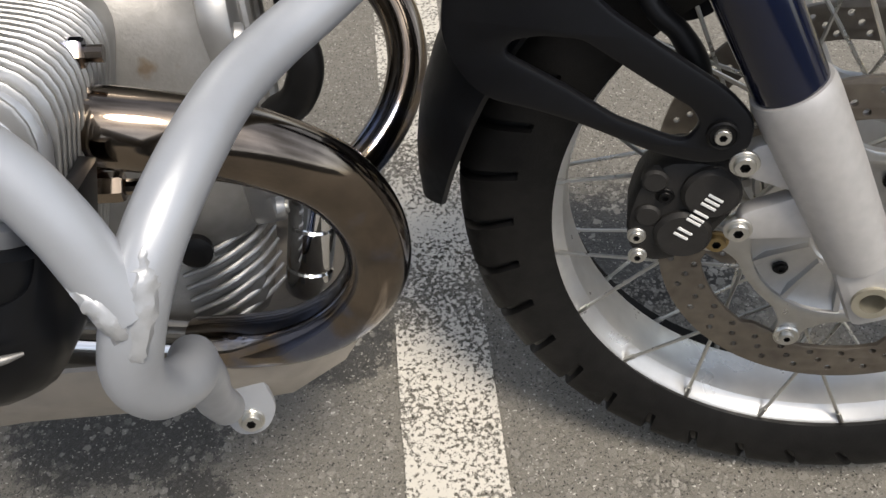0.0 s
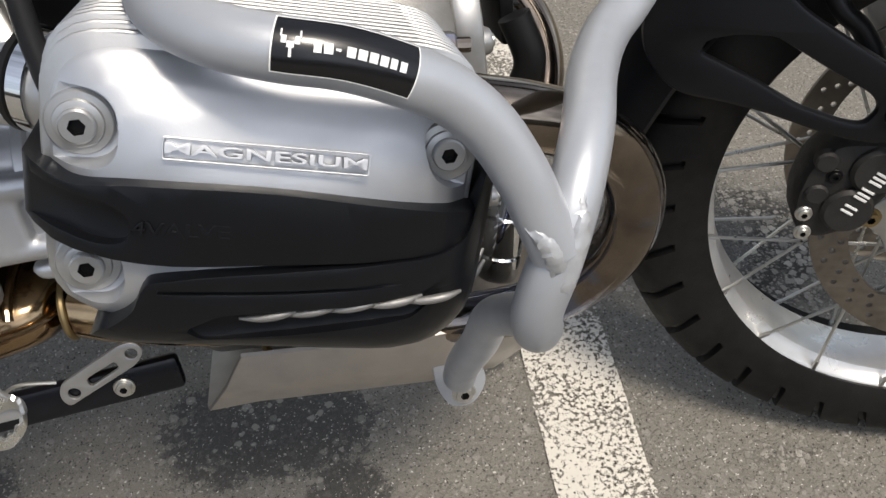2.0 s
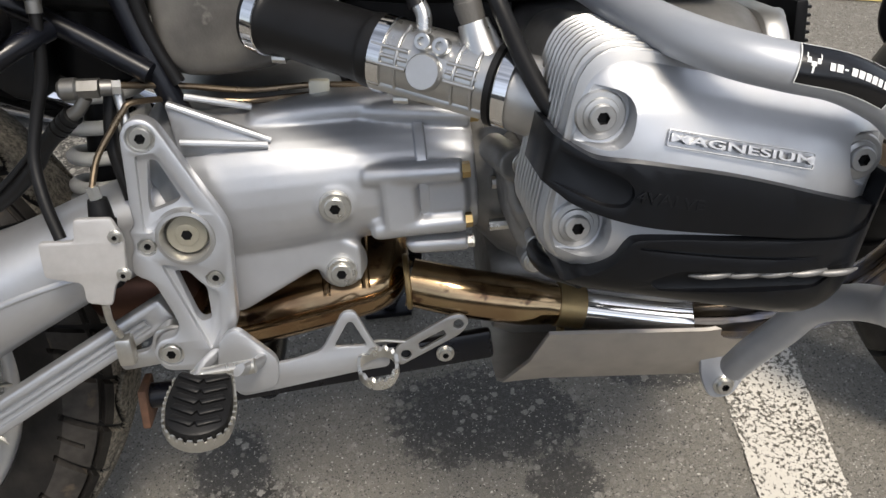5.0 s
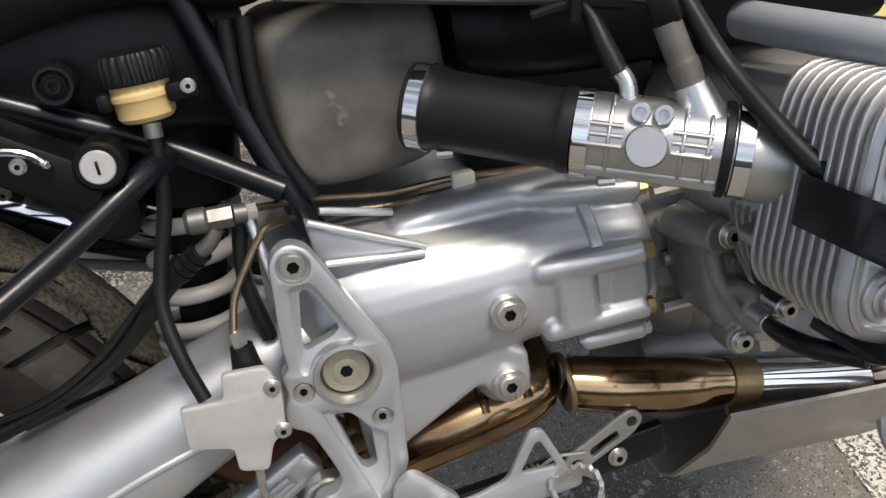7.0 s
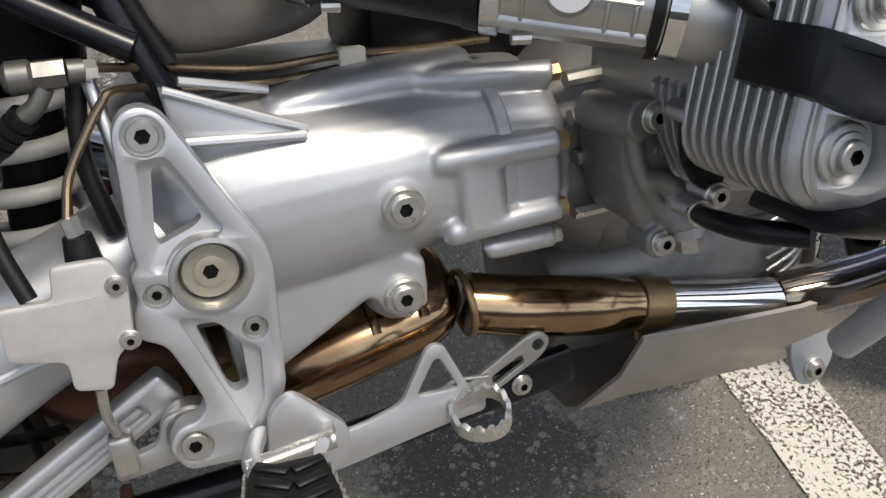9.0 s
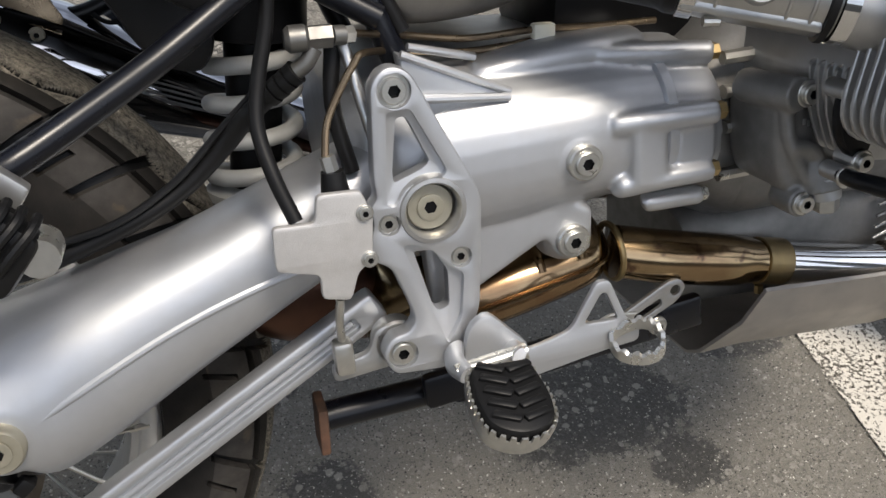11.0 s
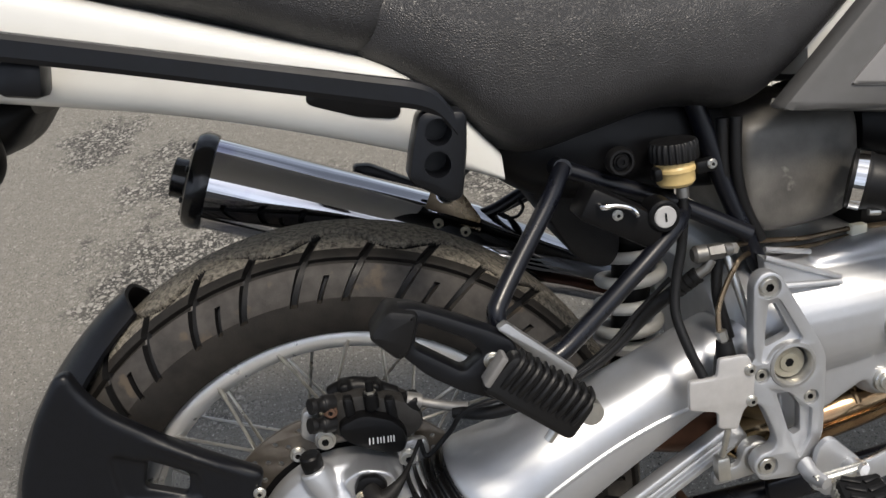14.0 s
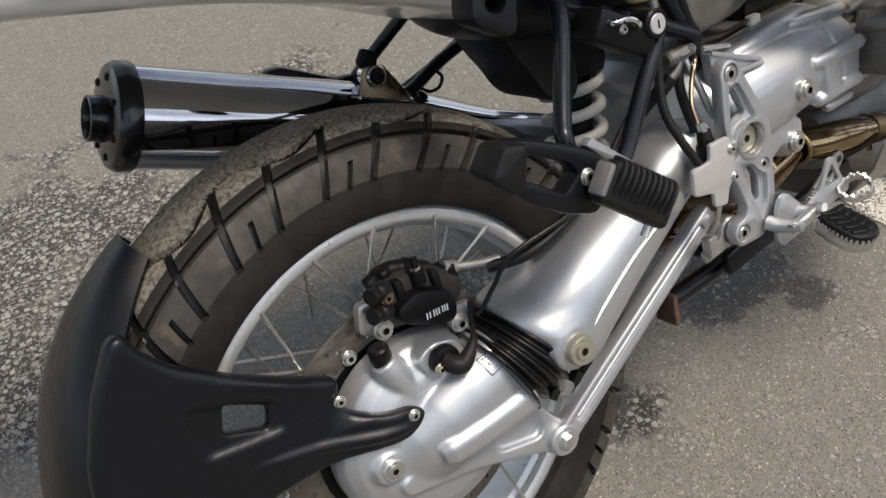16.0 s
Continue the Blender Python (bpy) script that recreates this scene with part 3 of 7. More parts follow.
def tyre_mesh(rc, high, half, bead_r, bead_y, steps, groove, depth, crown, lane, rows_across=118, worn=1.0):
    """A tyre whose tread grooves are cut into the surface; two materials, side and crown."""
    phis = [-118 + 236 * i / rows_across for i in range(rows_across + 1)]
    vs, fs, mats = [], [], []
    prof = []
    for ph in phis:
        a = radians(ph)
        c, s = math.cos(a), math.sin(a)
        r, r50 = rc + high * (abs(c) ** 0.9) * (1 if c > 0 else -1), rc + high * math.cos(radians(50)) ** 0.9
        if abs(ph) < 50:
            # the crown has worn flatter with use
            r = r50 + (r - r50) * worn
        prof.append((r, half * (abs(s) ** 0.92) * (1 if s > 0 else -1), ph))
    rows = [(bead_r, -bead_y, -200)] + prof + [(bead_r, bead_y, 200)]
    m = len(rows)
    for k in range(steps):
        t = 2 * math.pi * k / steps
        for r, y, ph in rows:
            q = r
            yy = y
            tt = t + lane(ph)
            if abs(ph) < 100:
                d = groove(t, ph) * depth
                a = radians(ph)
                q, yy = q - d * math.cos(a), yy - d * math.sin(a)
            vs.append((q * math.cos(tt), yy, q * math.sin(tt)))
    for k in range(steps):
        a, b = k * m, ((k + 1) % steps) * m
        for j in range(m - 1):
            fs.append((a + j, a + j + 1, b + j + 1, b + j))
            ph = rows[j][2]
            mats.append(3 if groove(2 * math.pi * k / steps, ph) > 0.90 else 0 if abs(ph) > 86 or not crown or crown <= abs(ph) < 57 else (1 if abs(ph) < crown else 2))
    me = bpy.data.meshes.new("tyre")
    me.from_pydata(vs, [], fs)
    bm = bmesh.new()
    bm.from_mesh(me)
    bmesh.ops.recalc_face_normals(bm, faces=bm.faces)
    bm.to_mesh(me)
    bm.free()
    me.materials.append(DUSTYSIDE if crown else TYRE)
    me.materials.append(TREAD)
    me.materials.append(SHOULDER)
    me.materials.append(RUBBER)
    me.polygons.foreach_set("material_index", mats)
    return me


def near_step(v, pitch):
    return abs((v + pitch / 2) % pitch - pitch / 2)


REAR_PITCH = radians(360 / 34)


def rear_lane(ph):
    """How far a cross groove has swung round the wheel at this angle of the section."""
    return radians(0.098) * min(abs(ph), 100)


def rear_groove(t, ph):
    """Slanting cross grooves, a zigzag round the crown, a ring below it and a slit in every other shoulder block."""
    w = abs(ph)
    at = t - radians(93.5) + (REAR_PITCH if ph > 0 else 0)
    zig = 27 + 10.5 * math.cos(math.pi * (at + rear_lane(ph) - radians(20.5)) / REAR_PITCH)
    if near_step(at, REAR_PITCH) < 0.0120 and zig < w < 89:
        return 1.0
    if abs(w - zig) < 3.8:
        return 0.95 * min(1.0, (3.8 - abs(w - zig)) / 2.0)
    if 52 < w < 58:
        return 0.9
    if near_step(at - REAR_PITCH / 2, 2 * REAR_PITCH) < 0.0058 and 67 < w < 89:
        return 1.0
    return 0.0


def front_lane(ph):
    p, u = radians(10), min(abs(ph) / 100, 0.95)
    return 0.35 * p * math.cos(u * 2.4) + (p / 2 if ph > 0 else 0) * min(1, u * 8)


def front_groove(t, ph):
    p, u = radians(10), abs(ph) / 100
    if near_step(t, p) < 0.0135 and 0.10 < u < 0.88:
        return 1.0
    return 0.8 if u < 0.03 else 0.0


def spoke_set(wheel, count, rim_r, rim_y, hub_r, hub_y, twist):
    """Crossed spokes, each with its nipple at the rim flange."""
    kinds = []
    for side in (-1, 1):
        for way in (-1, 1):
            a = Vector((rim_r, rim_y * side, 0))
            b = Vector((hub_r * math.cos(twist * way), hub_y * side, hub_r * math.sin(twist * way)))
            d = (a - b).normalized()
            g = joined(tube([b, a], 0.0019, 6, 1), tube([a - d * 0.012, a + d * 0.004], 0.0028, 6, 1))
            me = as_mesh(g, "spoke")
            kinds.append((side, way, me))
    for k in range(count):
        for side, way, me in kinds:
            at = 2 * math.pi * (k + (0.25 * way) + (0.5 if side > 0 else 0) * 0.5) / count
            part("spoke", me, STEEL, wheel, m=Matrix.Rotation(-at, 4, "Y"))


def brake_disc(wheel, y, r1, r0, rows, bolts, boltr, bolt_mat, name="brake_disc"):
    holes = []
    for j, rr in enumerate(rows):
        c = 30
        holes += [circle(rr * math.cos(2 * math.pi * (k + 0.33 * j) / c), rr * math.sin(2 * math.pi * (k + 0.33 * j) / c), 0.0030, 8) for k in range(c)]
    inner = [((r0 + (0.006 if k % 12 in (0, 1, 11) else 0) * -1) * math.cos(2 * math.pi * k / 72), (r0 - (0.006 if k % 12 in (0, 1, 11) else 0)) * math.sin(2 * math.pi * k / 72)) for k in range(72)]
    d = part(name, plate(circle(0, 0, r1, 96), [inner] + holes, y, 0.005, 0.0005), DISC, wheel, "drilled steel brake disc with a brown film")
    return d


# front wheel, turned with the steering
STEER_AXIS = Vector((-math.sin(radians(26)), 0, math.cos(radians(26))))
FRONT = Matrix.Translation((1.424, -0.044, -0.011)) @ Matrix.Rotation(radians(-21), 4, STEER_AXIS)
fp = [(0.2580, 0.0350), (0.2578, 0.0385), (0.2558, 0.0418), (0.2520, 0.0436), (0.2480, 0.0428), (0.2445, 0.0392), (0.2405, 0.0320), (0.2350, 0.0285), (0.2330, 0.0180), (0.2335, 0.0)]
sec = [(r, -y) for r, y in fp] + [(r, y) for r, y in fp[::-1][1:]]
front_sec = sec + [(0.2520, 0.034), (0.2450, 0.030), (0.2400, 0.020), (0.2400, -0.020), (0.2450, -0.030), (0.2520, -0.034)]
front_wheel = part("front_wheel", ring_y(front_sec, 120), RIM, moto, "spoked silver front wheel with block-tread tyre", FRONT)
fty = tyre_mesh(0.272, 0.0585, 0.0575, 0.2530, 0.033, 720, front_groove, 0.0075, None, front_lane)
part("tyre", fty, TYRE, front_wheel, "black block-tread tyre", sharp=28)
spoke_set(front_wheel, 10, 0.2470, 0.0405, 0.062, 0.030, 1.15)
hub = joined(ring_y([(0.020, -0.052), (0.050, -0.052), (0.062, -0.046), (0.068, -0.034), (0.066, -0.026), (0.036, -0.018), (0.034, 0.018), (0.066, 0.026), (0.068, 0.034), (0.062, 0.046), (0.050, 0.052), (0.020, 0.052)], 48))
part("hub", hub, CAST, front_wheel, "cast silver hub")
for sy in (-1, 1):
    disc = brake_disc(front_wheel, 0.064 * sy, 0.1525, 0.118, (0.124, 0.133, 0.142), 5, 0.006, STEEL)
    spider_out = []
    for k in range(5):
        a = radians(-109 + 72 * k)
        for da, rr in ((-0.10, 0.119), (0.10, 0.119), (0.125, 0.101), (0.27, 0.090), (0.50, 0.0885), (0.76, 0.0885), (0.99, 0.090), (1.135, 0.101)):
            spider_out.append((rr * math.cos(a + da), rr * math.sin(a + da)))
    carrier = part("disc_carrier", plate(rounded(spider_out, 0.005, 3), [circle(0, 0, 0.0765, 48)], 0.060 * sy, 0.009, 0.0032), POLISHED, front_wheel, "silver five-armed disc carrier")
    part("carrier_dish", ring_y([(r, y * sy) for r, y in ((0.0790, 0.0615), (0.0660, 0.0540), (0.0300, 0.0540), (0.0280, 0.0520), (0.0660, 0.0520), (0.0790, 0.0580))], 60), CAST, carrier)
    for k in range(10):
        m = Matrix.Rotation(radians(-109 + 18 + 36 * k), 4, "Y")
        part("carrier_rib", moved(skin([[(r, yy * sy, zz) for zz, yy in ((-w, 0.0530), (-w * 0.6, h), (w * 0.6, h), (w, 0.0530))] for r, w, h in ((0.032, 0.0036, 0.0585), (0.055, 0.0032, 0.0590), (0.077, 0.0042, 0.0625))]), m), CAST, carrier)
    for k in range(5):
        a = radians(-109 + 72 * k)
        part("float_button", lathe([(0.0115, -0.002), (0.0115, 0.001), (0.010, 0.0025), (0.004, 0.0025), (0.003, 0.0012)], 20, aim((0.110 * math.cos(a), 0.066 * sy, 0.110 * math.sin(a)), (0, sy, 0))), STEEL, front_wheel)
        bolt(0.110 * math.cos(a), 0.0675 * sy, 0.110 * math.sin(a), 0.0062, STEEL, front_wheel, (0, sy, 0), washer=0)
        b = a + radians(36)
        bolt(0.060 * math.cos(b), 0.0560 * sy, 0.060 * math.sin(b), 0.0048, BLACK, front_wheel, (0, sy, 0))

# fork legs, caliper and front fender turn with the wheel
for sy in (-1, 1):
    leg_dir = STEER_AXIS
    base = Vector((0.006, 0.112 * sy, 0.0))
    low = base + leg_dir * 0.025
    g = lathe([(0.018, 0.0), (0.0240, 0.006), (0.0260, 0.05), (0.0280, 0.10), (0.0290, 0.150), (0.0290, 0.160), (0.0275, 0.165), (0.0245, 0.1655)], 32, aim(low, leg_dir))
    fork = part("fork_slider", g, FORKGREY, moto, "grey painted lower fork leg", FRONT)
    part("fork_tube", lathe([(0.0245, 0.150), (0.0252, 0.166), (0.0252, 0.62)], 32, aim(low, leg_dir)), NAVY, fork, "glossy dark blue upper fork tube")
    clamp = joined(box((0.004, 0.112 * sy, 0.004), (0.048, 0.036, 0.062), 0.008, Matrix.Rotation(radians(-22), 4, "Y")))
    clamp = cut(clamp, lathe([(0.0145, -0.05), (0.0145, 0.05)], 24, aim((0.003, 0.112 * sy, -0.002), (0, 1, 0))))
    part("axle_clamp", clamp, FORKGREY, fork)
    part("axle_bush", ring_y([(0.0095, -0.004), (0.0148, -0.004), (0.0148, 0.030), (0.0095, 0.030)], 32), PALEZINC, fork, "hollow zinc axle end", Matrix.Translation((0.003, 0.112 * sy - (0.017 if sy < 0 else 0.013), -0.002)))
    if sy < 0:
        # caliper lugs on the fork leg
        for (x0, z0), (x1, z1), yb in (((-0.099, 0.0560), (-0.024, 0.074), -0.122), ((-0.101, 0.1150), (-0.060, 0.112), -0.123)):
            d = Vector((x1 - x0, 0, z1 - z0))
            nrm = Vector((-d.z, 0, d.x)).normalized()
            o = [(x0 - nrm.x * 0.012, z0 - nrm.z * 0.012), (x1 - nrm.x * 0.024, z1 - nrm.z * 0.024), (x1 + nrm.x * 0.026, z1 + nrm.z * 0.026), (x0 + nrm.x * 0.012, z0 + nrm.z * 0.012)]
            part("caliper_lug", plate(rounded(o, 0.011, 4), [], yb + 0.010, 0.016, 0.003), FORKGREY, fork)
            bolt(x0, yb, z0, 0.0078, STEEL, fork)
        body = [(-0.152, 0.104), (-0.172, 0.082), (-0.180, 0.050), (-0.177, 0.018), (-0.160, 0.006), (-0.138, 0.012), (-0.116, 0.034), (-0.098, 0.062), (-0.098, 0.092), (-0.108, 0.102), (-0.128, 0.104)]
        caliper = part("front_caliper", plate(rounded(body, 0.010, 3), [], -0.083, 0.046, 0.007), CALIPER, moto, "black four-piston brake caliper", FRONT)
        for cx, cz, rr in ((-0.119, 0.079, 0.022), (-0.137, 0.040, 0.022)):
            part("piston_cover", disc_y(cx, -0.104, cz, [(rr, 0), (rr, 0.005), (rr - 0.003, 0.0085), (0.001, 0.009)], 28), CALIPER, caliper)
        g = []
        for u in (-0.020, -0.0145, -0.004, 0.0, 0.005, 0.0135, 0.018, 0.0225):
            g.append(box((-0.128, -0.1135, 0.059), (0.0024, 0.0010, 0.0125), 0.0004, Matrix.Rotation(radians(-58), 4, "Y") @ Matrix.Translation((u, 0, 0))))
        part("brand_mark", joined(*g), LETTER, caliper, "pale brand lettering drawn as bars")
        for bx, bz in ((-0.1715, 0.0360), (-0.1700, 0.0160)):
            bolt(bx, -0.107, bz, 0.0055, STEEL, caliper)
        bolt(-0.152, -0.106, 0.074, 0.0052, BLACK, caliper)
        for cx, cz in ((-0.160, 0.088), (-0.164, 0.056)):
            part("caliper_boss", disc_y(cx, -0.100, cz, [(0.010, 0), (0.010, 0.007), (0.008, 0.009), (0.001, 0.009)], 20), CALIPER, caliper)
        bolt(-0.1085, -0.0860, 0.0160, 0.0075, BRASS, caliper)

# front fender
fender_rings = []
for k in range(31):
    f = k / 30
    a = radians(30 + 150 * f)
    g = max(0, (f - 0.72) / 0.28)
    w = 0.082 * (1 - 0.70 * g ** 3)
    r = 0.374 - 0.007 * g ** 2
    dip = 0.052 * (1 - 0.6 * g ** 3)
    us = [-1 + j / 8 for j in range(17)]
    ring = [((r - dip * abs(u) ** 2.6) * math.cos(a), w * u, (r - dip * abs(u) ** 2.6) * math.sin(a)) for u in us]
    ring += [((r - 0.004 - dip * abs(u) ** 2.6) * math.cos(a), (w - 0.002) * u, (r - 0.004 - dip * abs(u) ** 2.6) * math.sin(a)) for u in us[::-1]]
    fender_rings.append(ring)
fender = part("front_fender", skin(fender_rings), PLASTIC, moto, "matt black plastic front fender", FRONT)
for sy in (-1, 1):
    arm = rounded([(-0.097, 0.150), (-0.099, 0.127), (-0.111, 0.116), (-0.130, 0.112), (-0.161, 0.116), (-0.218, 0.136), (-0.251, 0.144), (-0.290, 0.150), (-0.318, 0.190), (-0.306, 0.262), (-0.226, 0.262), (-0.203, 0.228), (-0.158, 0.198), (-0.117, 0.172)], [0.012, 0.014, 0.014, 0.016, 0.02, 0.02, 0.02, 0.02, 0.03, 0.02, 0.02, 0.02, 0.02, 0.012], 5)
    slot = rounded([(-0.269, 0.187), (-0.264, 0.197), (-0.242, 0.202), (-0.214, 0.201), (-0.168, 0.172), (-0.139, 0.155), (-0.133, 0.144), (-0.141, 0.130), (-0.154, 0.131), (-0.190, 0.143), (-0.226, 0.165)], 0.006, 4)
    lean_in = Matrix(((1, 0, 0, 0), (0.16 * sy, 0, -1, sy * 0.136), (0, 1, 0, 0), (0, 0, 0, 1)))
    part("fender_arm", plate(arm, [slot], 0.0, 0.010, 0.004, lean_in), PLASTIC, fender, "slotted black fender strut")
    if sy < 0:
        bolt(-0.118, -0.1245, 0.139, 0.0058, STEEL, fender, washer=0)
        part("bolt_ring", disc_y(-0.118, -0.121, 0.139, [(0.011, 0), (0.011, 0.004), (0.0095, 0.005), (0.0085, 0.004)], 24), BLACK, fender)

# rear wheel
rp = [(0.2360, 0.0480), (0.2357, 0.0530), (0.2330, 0.0575), (0.2270, 0.0602), (0.2210, 0.0596), (0.2165, 0.0562), (0.2150, 0.0470), (0.2090, 0.0430), (0.2070, 0.0250), (0.2070, 0.0)]
rear_sec = [(r, -y) for r, y in rp] + [(r, y) for r, y in rp[::-1][1:]] + [(0.2290, 0.046), (0.2210, 0.042), (0.2150, 0.030), (0.2150, -0.030), (0.2210, -0.042), (0.2290, -0.046)]
rear_wheel = part("rear_wheel", ring_y(rear_sec, 120), RIM, moto, "spoked silver rear wheel with wide treaded tyre")
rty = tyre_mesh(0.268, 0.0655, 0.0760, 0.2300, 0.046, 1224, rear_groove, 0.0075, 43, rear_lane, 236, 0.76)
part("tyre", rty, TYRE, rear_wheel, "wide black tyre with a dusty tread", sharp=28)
spoke_set(rear_wheel, 10, 0.2200, 0.0575, 0.058, 0.030, 1.15)
part("hub", ring_y([(0.018, -0.050), (0.046, -0.050), (0.062, -0.042), (0.064, -0.030), (0.040, -0.018), (0.040, 0.020), (0.064, 0.032), (0.062, 0.044), (0.018, 0.052)], 40), CAST, rear_wheel, "cast silver hub")
brake_disc(rear_wheel, -0.060, 0.148, 0.108, (0.118, 0.128, 0.138), 5, 0.006, STEEL)
part("disc_carrier", ring_y([(0.045, -0.063), (0.112, -0.063), (0.112, -0.058), (0.045, -0.055)], 48), BLACK, rear_wheel)
for k in range(8):
    a = radians(20 + 45 * k)
    bolt(0.116 * math.cos(a), -0.0640, 0.116 * math.sin(a), 0.0062, STEEL, rear_wheel)

# ---- engine ----
HEAD = Matrix.Translation((0.796, 0.0, 0.209)) @ Matrix.Rotation(radians(14.6), 4, "Y")   # drawing frame of the cylinder head: u along, w up


def head_ring(u0, u1, w0, w1, r, y, n=7):
    return [HEAD @ Vector((p[0], y, p[1])) for p in rect_ring(u0, u1, w0, w1, r, n)]


def head_prism(poly, y0, y1):
    return skin([[HEAD @ Vector((u, y, w)) for u, w in poly] for y in (y0, y1)])


def curve2(pts, steps=5):
    """A smooth line through flat points."""
    return [(p.x, p.y) for p in spline([(u, w, 0) for u, w in pts], steps)]


def cover_solid(grow=0.0, back=-0.322):
    rows = []
    for y, end, low, top in ((back, 0.0, 0.0, 0.0), (back - 0.003, -0.0005, -0.0005, 0.0), (-0.330, 0.001, 0.0005, 0.002), (-0.338, 0.006, 0.002, 0.008), (-0.346, 0.014, 0.006, 0.018), (-0.352, 0.025, 0.011, 0.030), (-0.3565, 0.040, 0.018, 0.043), (-0.359, 0.056, 0.026, 0.054), (-0.360, 0.066, 0.032, 0.060)):
        rows.append(head_ring(-0.098 + end - grow, 0.098 - end + grow, -0.062 + low - grow, 0.076 - top + grow, max(0.034 - low * 0.5 + grow, 0.010), y - (grow if y < -0.32 else -grow)))
    return skin(rows)


engine = part("engine_block", skin(smooth_rings([oval(x, 0, zc, ry, rz, 3.6, 40) for x, zc, ry, rz in ((0.712, 0.165, 0.115, 0.105), (0.730, 0.165, 0.125, 0.118), (0.800, 0.165, 0.125, 0.120), (0.890, 0.160, 0.120, 0.118), (0.925, 0.155, 0.112, 0.112), (0.938, 0.155, 0.104, 0.104))], 2)), DULL, moto, "dull silver boxer engine crankcase")
part("oil_pan", skin(smooth_rings([oval(x, 0, zc, ry, rz, 3.6, 32) for x, zc, ry, rz in ((0.690, 0.010, 0.070, 0.035), (0.710, 0.010, 0.082, 0.052), (0.85, 0.008, 0.085, 0.056), (0.92, 0.012, 0.080, 0.045), (0.935, 0.015, 0.070, 0.035))], 2)), DULL, engine)
# added black block: stands in for shade and hides the ground below the airbox
part("shade_block", box((0.650, -0.010, 0.262), (0.150, 0.130, 0.110), 0.020, Matrix.Rotation(radians(6), 4, "Y")), BLACK, engine, "black block standing in for the shade under the airbox")
for k in range(7):
    zf = 0.052 - 0.0115 * k
    part("pan_fin", tube([(0.880, -0.094 + 0.001 * k, zf - 0.004), (0.910, -0.094 + 0.002 * k, zf + 0.004), (0.935, -0.078 + 0.002 * k, zf + 0.012), (0.948, -0.050, zf + 0.016)], [0.0016, 0.0026, 0.0026, 0.0016], 10, 5), CAST, engine)
fc = rounded([(-0.085, 0.262), (0.085, 0.262), (0.106, 0.225), (0.100, 0.11), (0.075, 0.055), (-0.075, 0.055), (-0.100, 0.11), (-0.106, 0.225)], 0.018, 4)
FRONTFACE = Matrix(((0, 0, 1, 0.944), (1, 0, 0, 0), (0, 1, 0, 0), (0, 0, 0, 1)))
part("front_cover", plate(fc, [], 0, 0.022, 0.005, FRONTFACE), CAST, engine, "cast silver engine front cover")
part("cover_ridge", joined(*[tube([(0.957, y, 0.255), (0.958, y * 1.05, 0.18), (0.957, y * 0.95, 0.09)], 0.006, 10) for y in (-0.045, 0.045)]), CAST, engine)
for y, z in ((-0.092, 0.205), (-0.094, 0.140), (-0.088, 0.098), (-0.066, 0.068), (0.092, 0.205), (-0.060, 0.250), (0.060, 0.250)):
    part("cover_boss", lathe([(0.0105, -0.002), (0.0100, 0.006), (0.0085, 0.008), (0.006, 0.008)], 20, aim((0.953, y, z), (1, 0, 0))), CAST, engine)
    bolt(0.960, y, z, 0.0050, STEEL, engine, (1, 0, 0), washer=0)
# black sensor can and bright filter in front of the engine
part("oil_filter", lathe([(0.018, 0.0), (0.020, 0.004), (0.020, 0.022), (0.0185, 0.024), (0.0200, 0.027), (0.0200, 0.060), (0.0185, 0.062), (0.0200, 0.064), (0.0200, 0.095), (0.015, 0.099)], 28, aim((0.962, -0.030, -0.030), (0.22, 0.05, 1))), CHROME, engine, "chromed round canister")
part("front_hose", tube([(0.985, -0.070, 0.215), (0.995, -0.072, 0.180), (0.985, -0.062, 0.150), (0.965, -0.050, 0.135)], 0.013, 14), RUBBER, engine, "black rubber hose")
part("crank_sensor", disc_y(0.900, -0.118, 0.070, [(0.012, 0), (0.012, 0.006), (0.008, 0.008), (0.003, 0.008)], 20), BLACK, engine)
part("oil_cooler_grille", box((0.985, 0.02, 0.225), (0.012, 0.14, 0.075), 0.003), BLACK, engine, "black slotted grille")
for k in range(9):
    part("grille_slat", box((0.993, -0.030, 0.195 + 0.0075 * k), (0.006, 0.030, 0.0028), 0.0006), RUBBER, engine)

